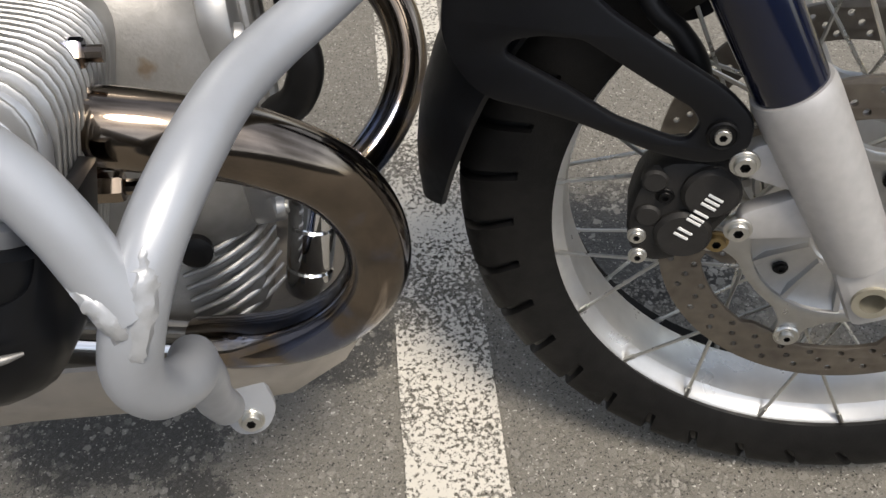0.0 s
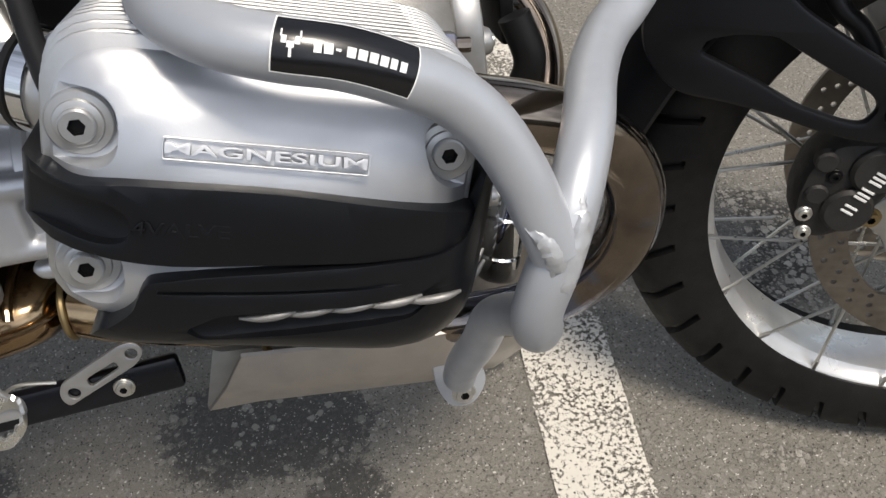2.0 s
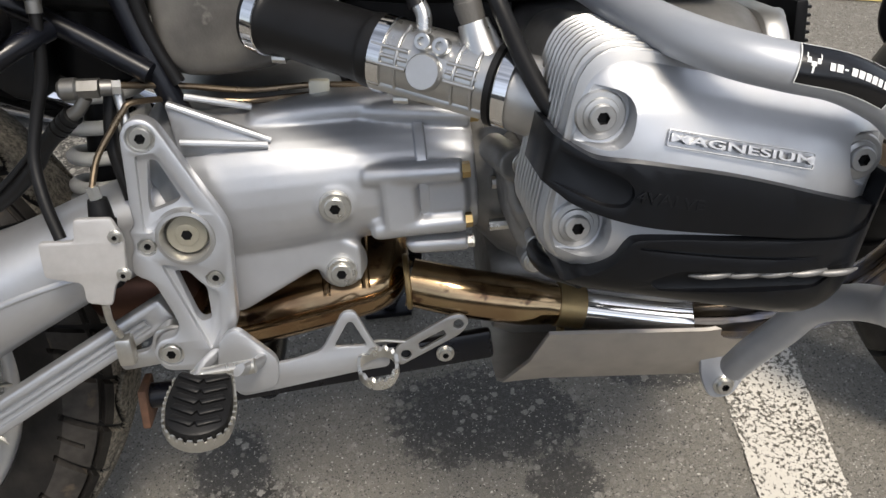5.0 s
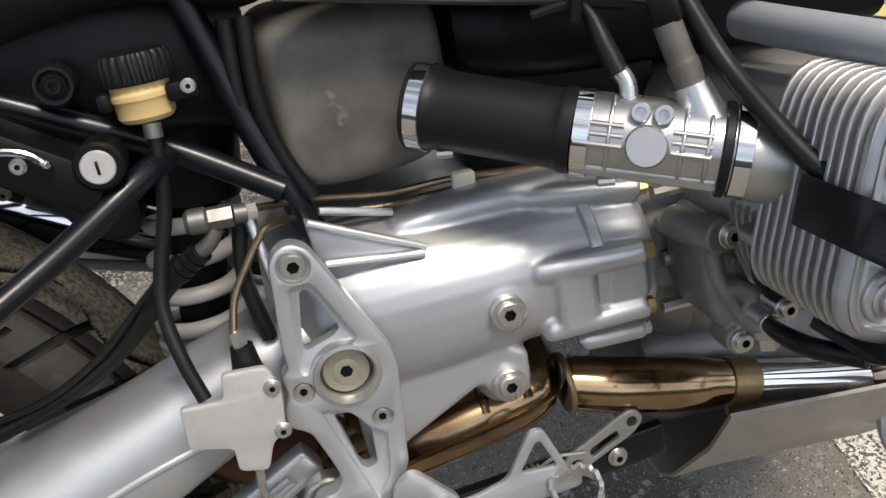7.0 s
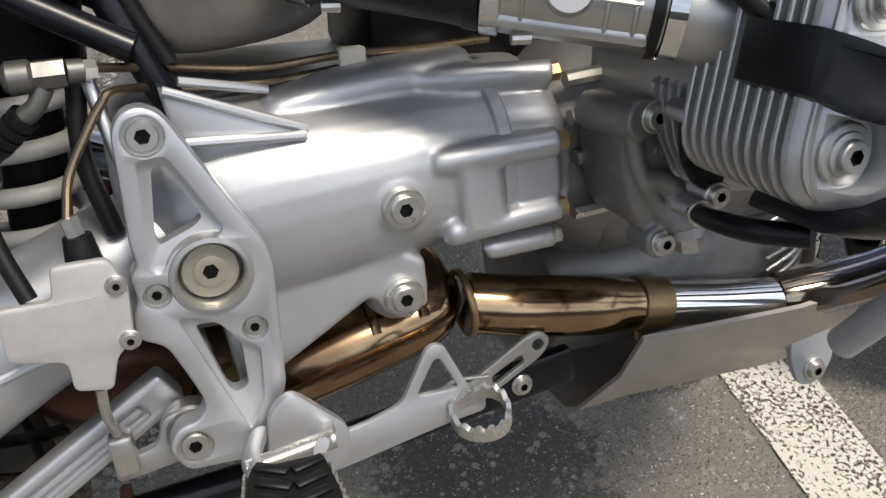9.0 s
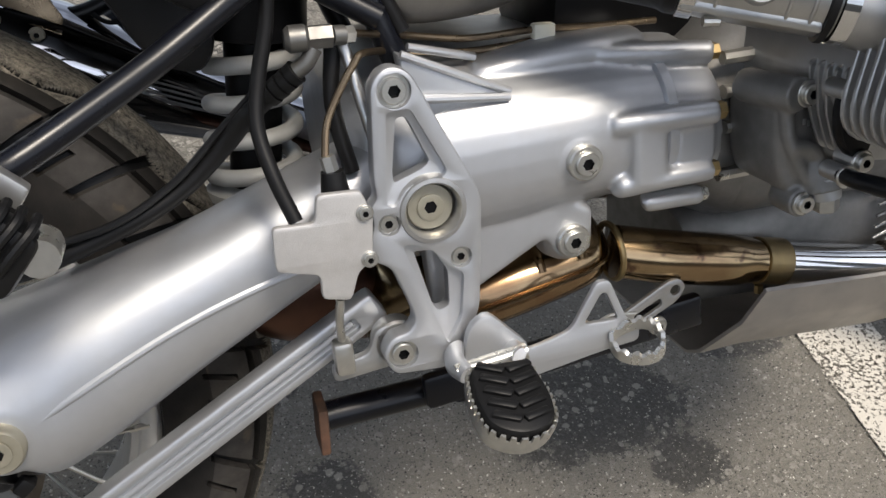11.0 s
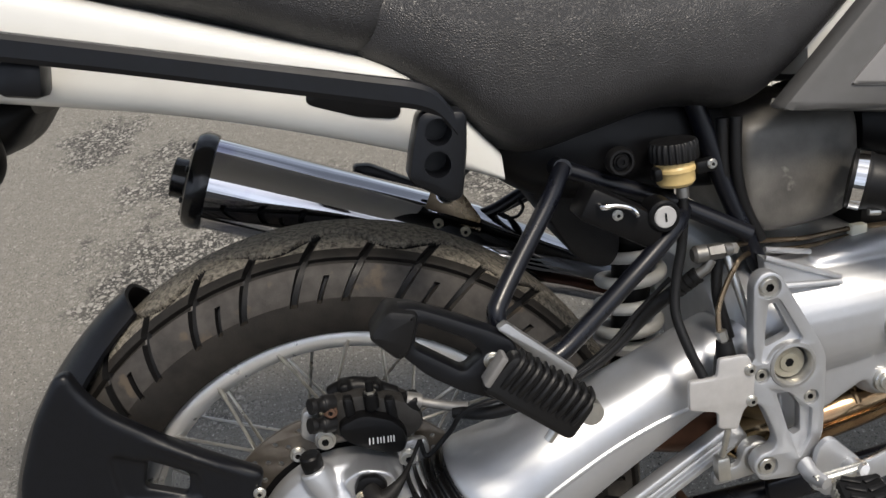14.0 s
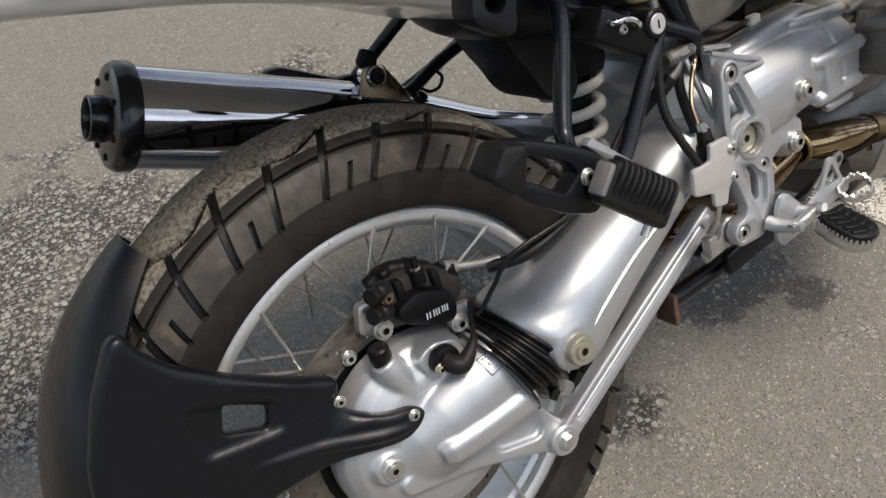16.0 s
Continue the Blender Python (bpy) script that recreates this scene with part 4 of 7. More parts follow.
for sy in (-1, 1):
    mir = Matrix.Diagonal((1, 1, 1, 1)) if sy < 0 else Matrix.Diagonal((1, -1, 1, 1))
    head_gs = [moved(skin([head_ring(-0.082, 0.084, -0.052, 0.062, 0.03, -0.10), head_ring(-0.082, 0.084, -0.052, 0.062, 0.03, -0.313)]), mir)]
    head = part("cylinder_head", joined(*head_gs), CAST, moto, "finned silver boxer cylinder head")
    for k in range(19):
        y = -0.182 - 0.0085 * k
        s = 1.0 if k > 4 else 0.94
        back = 0.0 if k > 7 else 0.042
        tp = max(0.0, (-0.318 - y) / 0.016) * 0.0035
        f = skin([head_ring(-0.099 * s + d + tp * 0.6 + back, 0.099 * s - d - tp, -0.062 * s + d + tp, 0.0795 * s - d - tp, 0.032, y + e, 6) for d, e in ((0.0008, -0.0016), (0.0, -0.0009), (0.0, 0.0009), (0.0008, 0.0016))])
        part("cooling_fin", moved(f, mir), CAST, head)
    if sy < 0:
        # rear face of the head: casting bosses, bolts, black ignition cover
        lump = [plate(rounded([(0.692, 0.178), (0.704, 0.196), (0.745, 0.194), (0.765, 0.150), (0.760, 0.111), (0.723, 0.104), (0.700, 0.116), (0.694, 0.136)], 0.008, 3), [], -0.158, 0.064, 0.006)]
        lump += [tube([(0.700, -0.192, 0.150), (0.718, -0.193, 0.144), (0.742, -0.194, 0.110)], 0.0065, 10), tube([(0.697, -0.190, 0.180), (0.702, -0.192, 0.150), (0.722, -0.193, 0.112)], 0.0055, 10), tube([(0.690, -0.150, 0.188), (0.700, -0.200, 0.189)], 0.0125, 16), tube([(0.713, -0.170, 0.106), (0.713, -0.195, 0.106)], 0.0115, 16), tube([(0.728, -0.190, 0.132), (0.729, -0.197, 0.112)], 0.0140, 18)]
        part("cylinder_casting", cast(lump, 0.0018, 2), DULL, head, "grey cylinder casting", sharp=60)
        for k in range(5):
            part("cylinder_fin", plate(rounded([(0.706, 0.212), (0.709, 0.178), (0.720, 0.148), (0.770, 0.140), (0.770, 0.215)], 0.006, 3), [], -0.198 - 0.0085 * k, 0.003, 0.0008), CAST, head)
        part("cast_mark", joined(*[box((0.712 + 0.004 * k, -0.1912, 0.166 - 0.0016 * k), (0.0022, 0.0012, 0.0045), 0.0003) for k in range(4)]), CAST, head)
        part("sensor_cover", plate(rounded([(0.703, 0.200), (0.713, 0.206), (0.726, 0.190), (0.728, 0.166), (0.722, 0.150), (0.710, 0.154), (0.701, 0.170), (0.700, 0.188)], 0.006, 3), [], -0.236, 0.012, 0.003), BLACK, head, "black plastic sensor cover")
        for x, y, z, r in ((0.705, -0.243, 0.199, 0.0062), (0.718, -0.243, 0.150, 0.0062), (0.707, -0.243, 0.142, 0.0060), (0.707, -0.200, 0.189, 0.0072), (0.713, -0.196, 0.106, 0.0066), (0.720, -0.190, 0.208, 0.0046)):
            part("stud", tube([(x, y + 0.020, z), (x, y, z)], r * 1.05, 16, 1), CAST, head)
            bolt(x, y - 0.0004, z, r, STEEL, head)
        part("oil_fitting", tube([(0.728, -0.196, 0.124), (0.730, -0.198, 0.108)], 0.0115, 18, 1), CAST, head)
        part("fitting_nut", skin([[aim((0.7302, -0.198, 0.108), (0.08, 0, -1)) @ Vector(v) for v in hexring(q, h)] for q, h in ((0.0098, 0), (0.0098, 0.009), (0.0085, 0.010))]), STEEL, head)
        part("guard_strap", tube([(0.706, -0.238, 0.142), (0.702, -0.262, 0.145), (0.706, -0.290, 0.147), (0.722, -0.314, 0.148)], [0.005, 0.006, 0.0065, 0.0065], 14, 6), GUARD, head, "black strap of the lower guard")
        part("intake_stub", tube([(0.690, -0.238, 0.258), (0.708, -0.246, 0.252), (0.730, -0.252, 0.246)], [0.026, 0.027, 0.030], 26), CAST, head)
    seats = ((-0.080, 0.036, -0.012, 0.003), (0.080, 0.036, 0.012, -0.004), (-0.078, -0.031, -0.012, 0.002))
    pockets = joined(*[skin([[HEAD @ Vector((u, y, w)) for u, w in rounded([(cu + dx - r, cw - r), (cu + r if dx < 0 else cu + dx + r, cw - r), (cu + r if dx < 0 else cu + dx + r, cw + r), (cu + dx - r if dx < 0 else cu - r, cw + r)], r * 0.98, 7)] for y, r in ((-0.3385, 0.0165), (-0.39, 0.0195))]) for cu, cw, dx, dw in seats])
    cover = cut(cast([cover_solid()], 0.0019, 5), pockets)
    cv = part("valve_cover", moved(soften(cover, 0.0018, 34, 3), mir), SILVER, moto, "satin silver magnesium valve cover", sharp=40)
    band_top = [(-0.140, 0.030), (-0.110, 0.0225), (-0.0967, 0.0190), (-0.0820, 0.0155), (-0.0691, 0.0168), (-0.0564, 0.0184), (-0.0306, 0.0196), (-0.004, 0.0198), (0.0242, 0.0186), (0.0547, 0.0160), (0.0745, 0.0138), (0.0876, 0.0120), (0.130, 0.0090)]
    band_low = [(0.130, 0.0010), (0.0894, -0.0048), (0.0788, -0.0078), (0.0593, -0.0097), (0.0293, -0.0123), (0.0007, -0.0145), (-0.0267, -0.0166), (-0.0535, -0.0172), (-0.0748, -0.0155), (-0.0884, -0.0133), (-0.0970, -0.0101), (-0.140, 0.004)]
    band = curve2(band_top) + curve2(band_low)
    g1 = cut(cover_solid(0.0072, -0.297), head_prism(band, -0.20, -0.40), "INTERSECT")
    dent_o = rounded([(-0.125, 0.018), (-0.064, 0.009), (-0.056, 0.002), (-0.058, -0.008), (-0.070, -0.0105), (-0.125, 0.000)], 0.005, 3)
    dent = skin([[HEAD @ Vector((u, -0.3606 + 0.37 * (-0.056 - u) if deep else -0.40, w)) for u, w in dent_o] for deep in (1, 0)])
    g1 = cut(g1, dent)
    guard = part("rubber_guard", moved(soften(g1, 0.0036, 38, 3), mir), GUARD, cv, "black rubber cover guard with moulded writing", sharp=50)
    low_top = [(-0.0525, -0.0307), (-0.0475, -0.0257), (-0.0262, -0.0215), (0.0011, -0.0182), (0.0291, -0.0144), (0.0588, -0.0108), (0.0784, -0.0082), (0.0925, -0.0010), (0.0960, 0.0150), (0.0990, 0.0300)]
    low = curve2(low_top) + [(0.130, 0.0300), (0.140, -0.100), (-0.0850, -0.100)] + curve2([(-0.0770, -0.0640), (-0.0720, -0.0560), (-0.0671, -0.0532), (-0.0569, -0.0424), (-0.0540, -0.0350)])
    g2 = cut(cover_solid(0.0085, -0.297), head_prism(low, -0.20, -0.40), "INTERSECT")
    slot = joined(head_prism(curve2([(-0.0455, -0.0290), (0.0115, -0.0258), (0.066, -0.0193), (0.0906, -0.0120)]) + curve2([(0.0906, -0.0138), (0.066, -0.0213), (0.0115, -0.0280), (-0.0455, -0.0310)]), -0.3655, -0.40), head_prism(rounded([(-0.0344, -0.0507), (-0.0191, -0.0408), (0.0128, -0.0365), (0.0402, -0.0337), (0.085, -0.0253), (0.0702, -0.0412), (0.0143, -0.0513), (-0.026, -0.0573)], 0.004, 3), -0.3595, -0.40))
    g2 = cut(g2, slot)
    strip = curve2([(0.0900, -0.0030), (0.0788, -0.0070), (0.0593, -0.0088), (0.0293, -0.0114), (0.0007, -0.0136), (-0.0267, -0.0157), (-0.0535, -0.0163), (-0.0748, -0.0146), (-0.0884, -0.0124)]) + curve2([(-0.0884, -0.0175), (-0.0748, -0.0200), (-0.0535, -0.0222), (-0.0262, -0.0205), (0.0011, -0.0174), (0.0291, -0.0136), (0.0588, -0.0102), (0.0784, -0.0078)])
    part("cover_edge", moved(soften(cut(cover_solid(0.0052), head_prism(strip, -0.30, -0.40), "INTERSECT"), 0.0014), mir), SILVER, cv, "bright silver edge between the guards", sharp=50)
    shell = part("lower_guard", moved(soften(g2, 0.0020), mir), GUARD, cv, "black plastic lower guard with a grooved slot", sharp=45)
    if sy < 0:
        for k in range(5):
            u, w = -0.010 + 0.0185 * k, -0.0450 + 0.0031 * k
            part("slot_rib", tube([HEAD @ Vector((u, -0.3620, w)), HEAD @ Vector((u + 0.010, -0.3645, w + 0.0020)), HEAD @ Vector((u + 0.020, -0.3650, w + 0.0048)), HEAD @ Vector((u + 0.028, -0.3620, w + 0.0068))], [0.0008, 0.0021, 0.0021, 0.0008], 12, 5), DULL, shell, "silver slanted rib")
        for u, w in ((-0.080, 0.036), (0.080, 0.036), (-0.078, -0.031)):
            p = HEAD @ Vector((u, -0.3384, w))
            part("bolt_washer", disc_y(p.x, p.y, p.z, [(0.0146, 0), (0.0146, 0.0022), (0.0138, 0.0032), (0.0108, 0.0036), (0.0104, 0.0050), (0.0085, 0.0056), (0.0060, 0.0056)], 36), CAST, cv)
            bolt(p.x, p.y - 0.0054, p.z, 0.0078, CAST, cv, washer=0, tall=0.50)


def letters(text, size, thick, at, m, material, parent, name, label, bold=0.0):
    cu = bpy.data.curves.new(name, "FONT")
    cu.body, cu.size, cu.extrude, cu.bevel_depth, cu.offset = text, size, thick, 0.0001, bold
    cu.align_x, cu.align_y = "CENTER", "CENTER"
    ob = bpy.data.objects.new(name, cu)
    scene.collection.objects.link(ob)
    me = bpy.data.meshes.new_from_object(ob.evaluated_get(bpy.context.evaluated_depsgraph_get()))
    g = ([v.co.copy() for v in me.vertices], [tuple(p.vertices) for p in me.polygons])
    bpy.data.objects.remove(ob)
    bpy.data.curves.remove(cu)
    bpy.data.meshes.remove(me)
    return part(name, moved(g, Matrix.Translation(at) @ m), material, parent, label)


cv_right = [o for o in moto.children if o.name.startswith("valve_cover")][0]
guard_right = [o for o in cv_right.children if o.name.startswith("rubber_guard")][0]
mag_at = HEAD @ Vector((-0.0015, -0.3596, 0.0338))
mag_m = Matrix.Rotation(radians(-2.0), 4, "Z") @ Matrix.Rotation(radians(14.6), 4, "Y") @ Matrix.Rotation(radians(72), 4, "X") @ Matrix.Diagonal((2.30, 1, 1, 1))
letters("MAGNESIUM", 0.0066, 0.0020, mag_at, mag_m, SILVER, cv_right, "raised_lettering", "raised silver word MAGNESIUM", 0.00005)
part("lettering_frame", plate(rounded([(-0.0435, -0.0050), (0.0435, -0.0050), (0.0435, 0.0050), (-0.0435, 0.0050)], 0.001, 2), [rounded([(-0.0427, -0.0042), (0.0427, -0.0042), (0.0427, 0.0042), (-0.0427, 0.0042)], 0.0008, 2)], 0, 0.0016, 0.0003, Matrix.Translation(mag_at) @ Matrix.Rotation(radians(-2.0), 4, "Z") @ Matrix.Rotation(radians(14.6), 4, "Y") @ Matrix.Rotation(radians(-18), 4, "X") @ SIDE), SILVER, cv_right)
val_at = HEAD @ Vector((-0.036, -0.3669, 0.0000))
letters("4VALVE", 0.0090, 0.0006, val_at, Matrix.Rotation(radians(14.6), 4, "Y") @ Matrix.Rotation(radians(88), 4, "X") @ Matrix.Diagonal((1.35, 1, 1, 1)), GUARD, guard_right, "moulded_lettering", "moulded black writing 4VALVE")

# crash bar in welded tube
for sy in (-1, 1):
    mir = Matrix.Diagonal((1, 1 if sy < 0 else -1, 1, 1))
    crash = part("crash_bar", moved(tube([(0.753, -0.148, 0.3165), (0.757, -0.215, 0.313), (0.760, -0.271, 0.3104), (0.766, -0.314, 0.307), (0.7755, -0.346, 0.3035), (0.793, -0.369, 0.298), (0.8159, -0.3803, 0.292), (0.8404, -0.3817, 0.285), (0.8627, -0.3781, 0.2737), (0.8822, -0.3718, 0.2601), (0.8988, -0.3681, 0.2409), (0.9108, -0.3672, 0.2174), (0.918, -0.367, 0.197), (0.9251, -0.3674, 0.1761)], 0.0130, 24), mir), BARPAINT, moto, "silver painted tubular crash bar with a rough weld")
    part("front_tube", moved(tube([(1.1225, -0.102, 0.3008), (1.0725, -0.162, 0.2773), (1.0172, -0.2265, 0.253), (0.9916, -0.2542, 0.2426), (0.9705, -0.2916, 0.2338), (0.9541, -0.3308, 0.2202), (0.9383, -0.3568, 0.1991), (0.9254, -0.3653, 0.171), (0.9165, -0.3600, 0.1424), (0.9190, -0.3450, 0.1200), (0.926, -0.320, 0.1070), (0.9225, -0.2907, 0.0945), (0.9130, -0.255, 0.072), (0.9090, -0.222, 0.034), (0.9010, -0.188, -0.006), (0.900, -0.158, -0.040)], 0.0132, 24), mir), BARPAINT, crash)
    part("bar_foot", moved(plate(rounded([(0.882, -0.030), (0.918, -0.028), (0.929, -0.078), (0.916, -0.100), (0.894, -0.100), (0.884, -0.074)], 0.010, 4), [], -0.117, 0.007, 0.0015), mir), BARPAINT, crash)
    if sy < 0:
        weld = [tube([(0.910, -0.376, 0.196), (0.915, -0.379, 0.190), (0.920, -0.380, 0.182), (0.922, -0.379, 0.174), (0.919, -0.376, 0.167)], [0.002, 0.0045, 0.0052, 0.0048, 0.002], 12), tube([(0.938, -0.369, 0.205), (0.936, -0.373, 0.192), (0.932, -0.376, 0.178), (0.926, -0.377, 0.163), (0.922, -0.376, 0.154)], [0.002, 0.0055, 0.0058, 0.0050, 0.002], 12)]
        g = moved(joined(*weld), Matrix.Translation((0, 0.0030, 0)))
        g = ([v + Vector((noise.noise(v * 380), noise.noise(v * 360 + Vector((5, 5, 5))), noise.noise(v * 370 + Vector((9, 1, 3))))) * 0.0015 for v in g[0]], g[1])
        part("weld_seam", g, WELD, crash, "lumpy paint-covered weld")
        bolt(0.907, -0.1215, -0.085, 0.0078, STEEL, crash)
        # maker's sticker wrapped round the tube
        line = spline([(0.793, -0.369, 0.298), (0.8159, -0.3803, 0.292), (0.8404, -0.3817, 0.285), (0.8627, -0.3781, 0.2737), (0.8822, -0.3718, 0.2601)], 6)[6:19]

        def wrapped(f0, f1, a0, a1, lift, nf=12, na=8):
            vs, fs = [], []
            for i in range(nf + 1):
                f = (f0 + (f1 - f0) * i / nf) * (len(line) - 1)
                k = min(int(f), len(line) - 2)
                p, d = line[k].lerp(line[k + 1], f - k), (line[k + 1] - line[k]).normalized()
                out = Vector((0, -1, 0)) - d * d.dot(Vector((0, -1, 0)))
                out.normalize()
                up = d.cross(out) * -1
                for j in range(na + 1):
                    a = radians(a0 + (a1 - a0) * j / na)
                    vs.append(p + (out * math.cos(a) + up * math.sin(a)) * (0.0130 + lift))
            for i in range(nf):
                for j in range(na):
                    q = i * (na + 1) + j
                    fs.append((q, q + 1, q + na + 2, q + na + 1))
            return vs, fs

        probe = wrapped(0, 1, 0, 90, 0, 1, 1)
        sgn = 1 if (probe[0][1] - probe[0][0]).z > 0 else -1
        stick = part("bar_sticker", wrapped(0.0, 1.0, sgn * -24, sgn * 72, 0.0007), BLACKPRINT, crash, "glossy black maker's sticker with white marks")
        marks = [wrapped(0.0, 1.0, sgn * 70, sgn * 72, 0.0011), wrapped(0.0, 1.0, sgn * -24, sgn * -22, 0.0011), wrapped(0.0, 0.012, sgn * -24, sgn * 72, 0.0011), wrapped(0.988, 1.0, sgn * -24, sgn * 72, 0.0011)]
        for f0, f1, a0, a1 in [(0.060, 0.072, 34, 46), (0.170, 0.182, 34, 46), (0.070, 0.090, 24, 36), (0.152, 0.172, 24, 36), (0.094, 0.148, 18, 28), (0.110, 0.132, 4, 18)] + [(0.255 + 0.0735 * k, 0.255 + 0.0735 * k + (0.056 if k != 2 else 0.030), 15 if k != 2 else 21, 31 if k != 2 else 25) for k in range(9)]:
            marks.append(wrapped(f0, f1, sgn * a0, sgn * a1, 0.0011, 4, 4))
        part("sticker_mark", joined(*marks), LETTER, stick, "white maker's mark drawn as bars")

# ---- exhaust ----
hdr = [(0.874, -0.2560, 0.2190), (0.8883, -0.2566, 0.2176), (0.9106, -0.2575, 0.2125), (0.9421, -0.2539, 0.2025), (0.9768, -0.2454, 0.1855), (1.0067, -0.2324, 0.1587), (1.0232, -0.2162, 0.1204), (1.0221, -0.1963, 0.0777), (1.0012, -0.1732, 0.0378), (0.9656, -0.147, 0.0065), (0.9244, -0.1210, -0.0112), (0.880, -0.1060, -0.0160)]
for sy in (-1, 1):
    mir = Matrix.Diagonal((1, 1, 1, 1)) if sy < 0 else Matrix.Translation((0.060, 0, 0)) @ Matrix.Diagonal((1, -1, 1, 1))
    header = part("exhaust_header", moved(tube(hdr, 0.0205, 28, 8), mir), HEADER, moto, "heat-browned chrome exhaust header pipe")
    part("header_flange", moved(joined(tube([(0.876, -0.2565, 0.2188), (0.892, -0.2565, 0.2172)], 0.0265, 24, 1), tube([(0.886, -0.256, 0.250), (0.890, -0.2565, 0.217), (0.886, -0.256, 0.184)], [0.010, 0.022, 0.010], 14, 5, squash=0.35)), mir), BRONZE, header)
    for dz in (0.034, -0.034):
        at = Vector((0.888, -0.256, 0.2175 + dz))
        part("flange_nut", moved(joined(skin([[aim(at, (1, 0, -0.1)) @ Vector(v) for v in hexring(q, h)] for q, h in ((0.0078, 0.0), (0.0078, 0.016), (0.0068, 0.018))]), tube([at, at + Vector((0.026, 0, -0.003))], 0.0042, 10, 1)), mir), HEADER, header, "browned hexagon flange nut")
    part("down_pipe", moved(tube([(0.890, -0.108, -0.019), (0.83, -0.102, -0.008), (0.755, -0.100, 0.010)], 0.0185, 24), mir), CHROME, header, "bright chrome straight pipe")
    part("collector", moved(tube([(0.772, -0.100, 0.007), (0.745, -0.100, 0.013), (0.72, -0.100, 0.019), (0.69, -0.100, 0.027), (0.655, -0.098, 0.036), (0.615, -0.090, 0.046)], [0.0195, 0.0195, 0.0225, 0.0230, 0.0230, 0.0225], 24), mir), GOLD, header, "gold-tinted collector pipe")
    part("pipe_clamp", moved(joined(tube([(0.748, -0.100, 0.0125), (0.772, -0.100, 0.0065)], 0.0210, 24, 1), tube([(0.752, -0.1, -0.012), (0.752, -0.1, -0.02)], 0.004, 8, 1)), mir), BRASS, header, "stained clamp collar")
cat_rows = ((0.616, 0.050, 0.060, 0.014), (0.604, 0.050, 0.098, 0.028), (0.588, 0.048, 0.114, 0.034), (0.555, 0.044, 0.119, 0.037), (0.505, 0.036, 0.119, 0.039), (0.455, 0.026, 0.112, 0.039), (0.418, 0.018, 0.090, 0.034), (0.400, 0.016, 0.060, 0.020))
cat_box = part("catalyst_box", skin(smooth_rings([oval(x, 0.0, z, ry, rz, 2.7, 48) for x, z, ry, rz in cat_rows], 3)), GOLD, moto, "gold-browned catalyst box under the gearbox", sharp=60)
seam_side = [(x, -ry, z) for x, z, ry, rz in cat_rows]
part("seam_ridge", tube(seam_side, 0.0046, 10, 6, squash=0.5), GOLD, cat_box)
for x0 in (0.575, 0.540):
    z0, ry0, rz0 = [v[0] for v in ([(0.046 if x0 > 0.56 else 0.042)], [0.1175], [0.0365])]
    part("pressed_bead", tube([(x0, -ry0 * math.cos(a) ** (2 / 2.7), z0 + rz0 * math.sin(a) ** (2 / 2.7)) for a in [radians(q) for q in (12, 25, 40, 55, 70)]], 0.0040, 10, 4), GOLD, cat_box)
part("weld_ring", tube([(0.612, -0.090 - 0.0235 * math.cos(a), 0.047 + 0.0235 * math.sin(a)) for a in [2 * math.pi * k / 16 for k in range(16)]], 0.0028, 8, 3, closed=True), BRASS, cat_box)
part("pre_silencer", skin(smooth_rings([oval(x, 0.02, z, ry, rz, 3.0, 32) for x, z, ry, rz in ((0.425, 0.020, 0.075, 0.034), (0.405, 0.030, 0.085, 0.046), (0.34, 0.045, 0.085, 0.048), (0.30, 0.055, 0.070, 0.036))])), BRONZE, cat_box, "rust-brown front silencer box")
# silencer on the far side
sa, sb = Vector((-0.104, 0.159, 0.369)), Vector((0.322, 0.170, 0.161))
sd = (sb - sa).normalized()
sil = part("silencer", lathe([(0.050, -0.002), (0.0545, 0.0), (0.0545, 0.330), (0.0535, 0.340), (0.0480, 0.380), (0.0410, 0.43), (0.0350, 0.47), (0.032, 0.60)], 48, aim(sa, sd)), DARKCHROME, moto, "mirror-chromed silencer slung beside the rear wheel")
part("end_cap", lathe([(0.020, -0.016), (0.046, -0.014), (0.0535, -0.011), (0.0575, -0.004), (0.0580, 0.006), (0.0568, 0.011), (0.0548, 0.012)], 48, aim(sa, sd)), BLACKPRINT, sil, "black silencer end cap")
side_up = Vector((0, 0, 1)) - sd * sd.z
side_up.normalize()
side_r = sd.cross(side_up)
tip = sa - sd * 0.012 - side_up * 0.003
part("tail_pipe", lathe([(0.024, 0.004), (0.0245, -0.004), (0.0235, -0.013), (0.0240, -0.019), (0.0215, -0.020), (0.0200, -0.017), (0.0195, 0.0)], 32, aim(tip, sd), cap=False), BLACKPRINT, sil, "black outlet pipe")
for k in range(7):
    a = radians(15 + 51 * k)
    part("cap_screw", lathe([(0.0042, 0), (0.0042, 0.002), (0.003, 0.003), (0.0012, 0.003), (0.001, 0.001)], 12, aim(sa - sd * 0.0135 + (side_up * math.cos(a) + side_r * math.sin(a)) * 0.042, -sd)), BLACK, sil)
hang_o = rounded([(0.1424, 0.2700), (0.1480, 0.2880), (0.1645, 0.3180), (0.1900, 0.3120), (0.2140, 0.2620), (0.2050, 0.2500), (0.1960, 0.2440), (0.1500, 0.2690)], 0.004, 3)
part("hanger_plate", plate(hang_o, [], 0.1290, 0.003, 0.0008), PIPE, sil, "heat-tinted silencer bracket")
hang_f = rounded([(0.1440, 0.2620), (0.1420, 0.2720), (0.1500, 0.2800), (0.2080, 0.2500), (0.2060, 0.2400), (0.1980, 0.2370)], 0.004, 3)
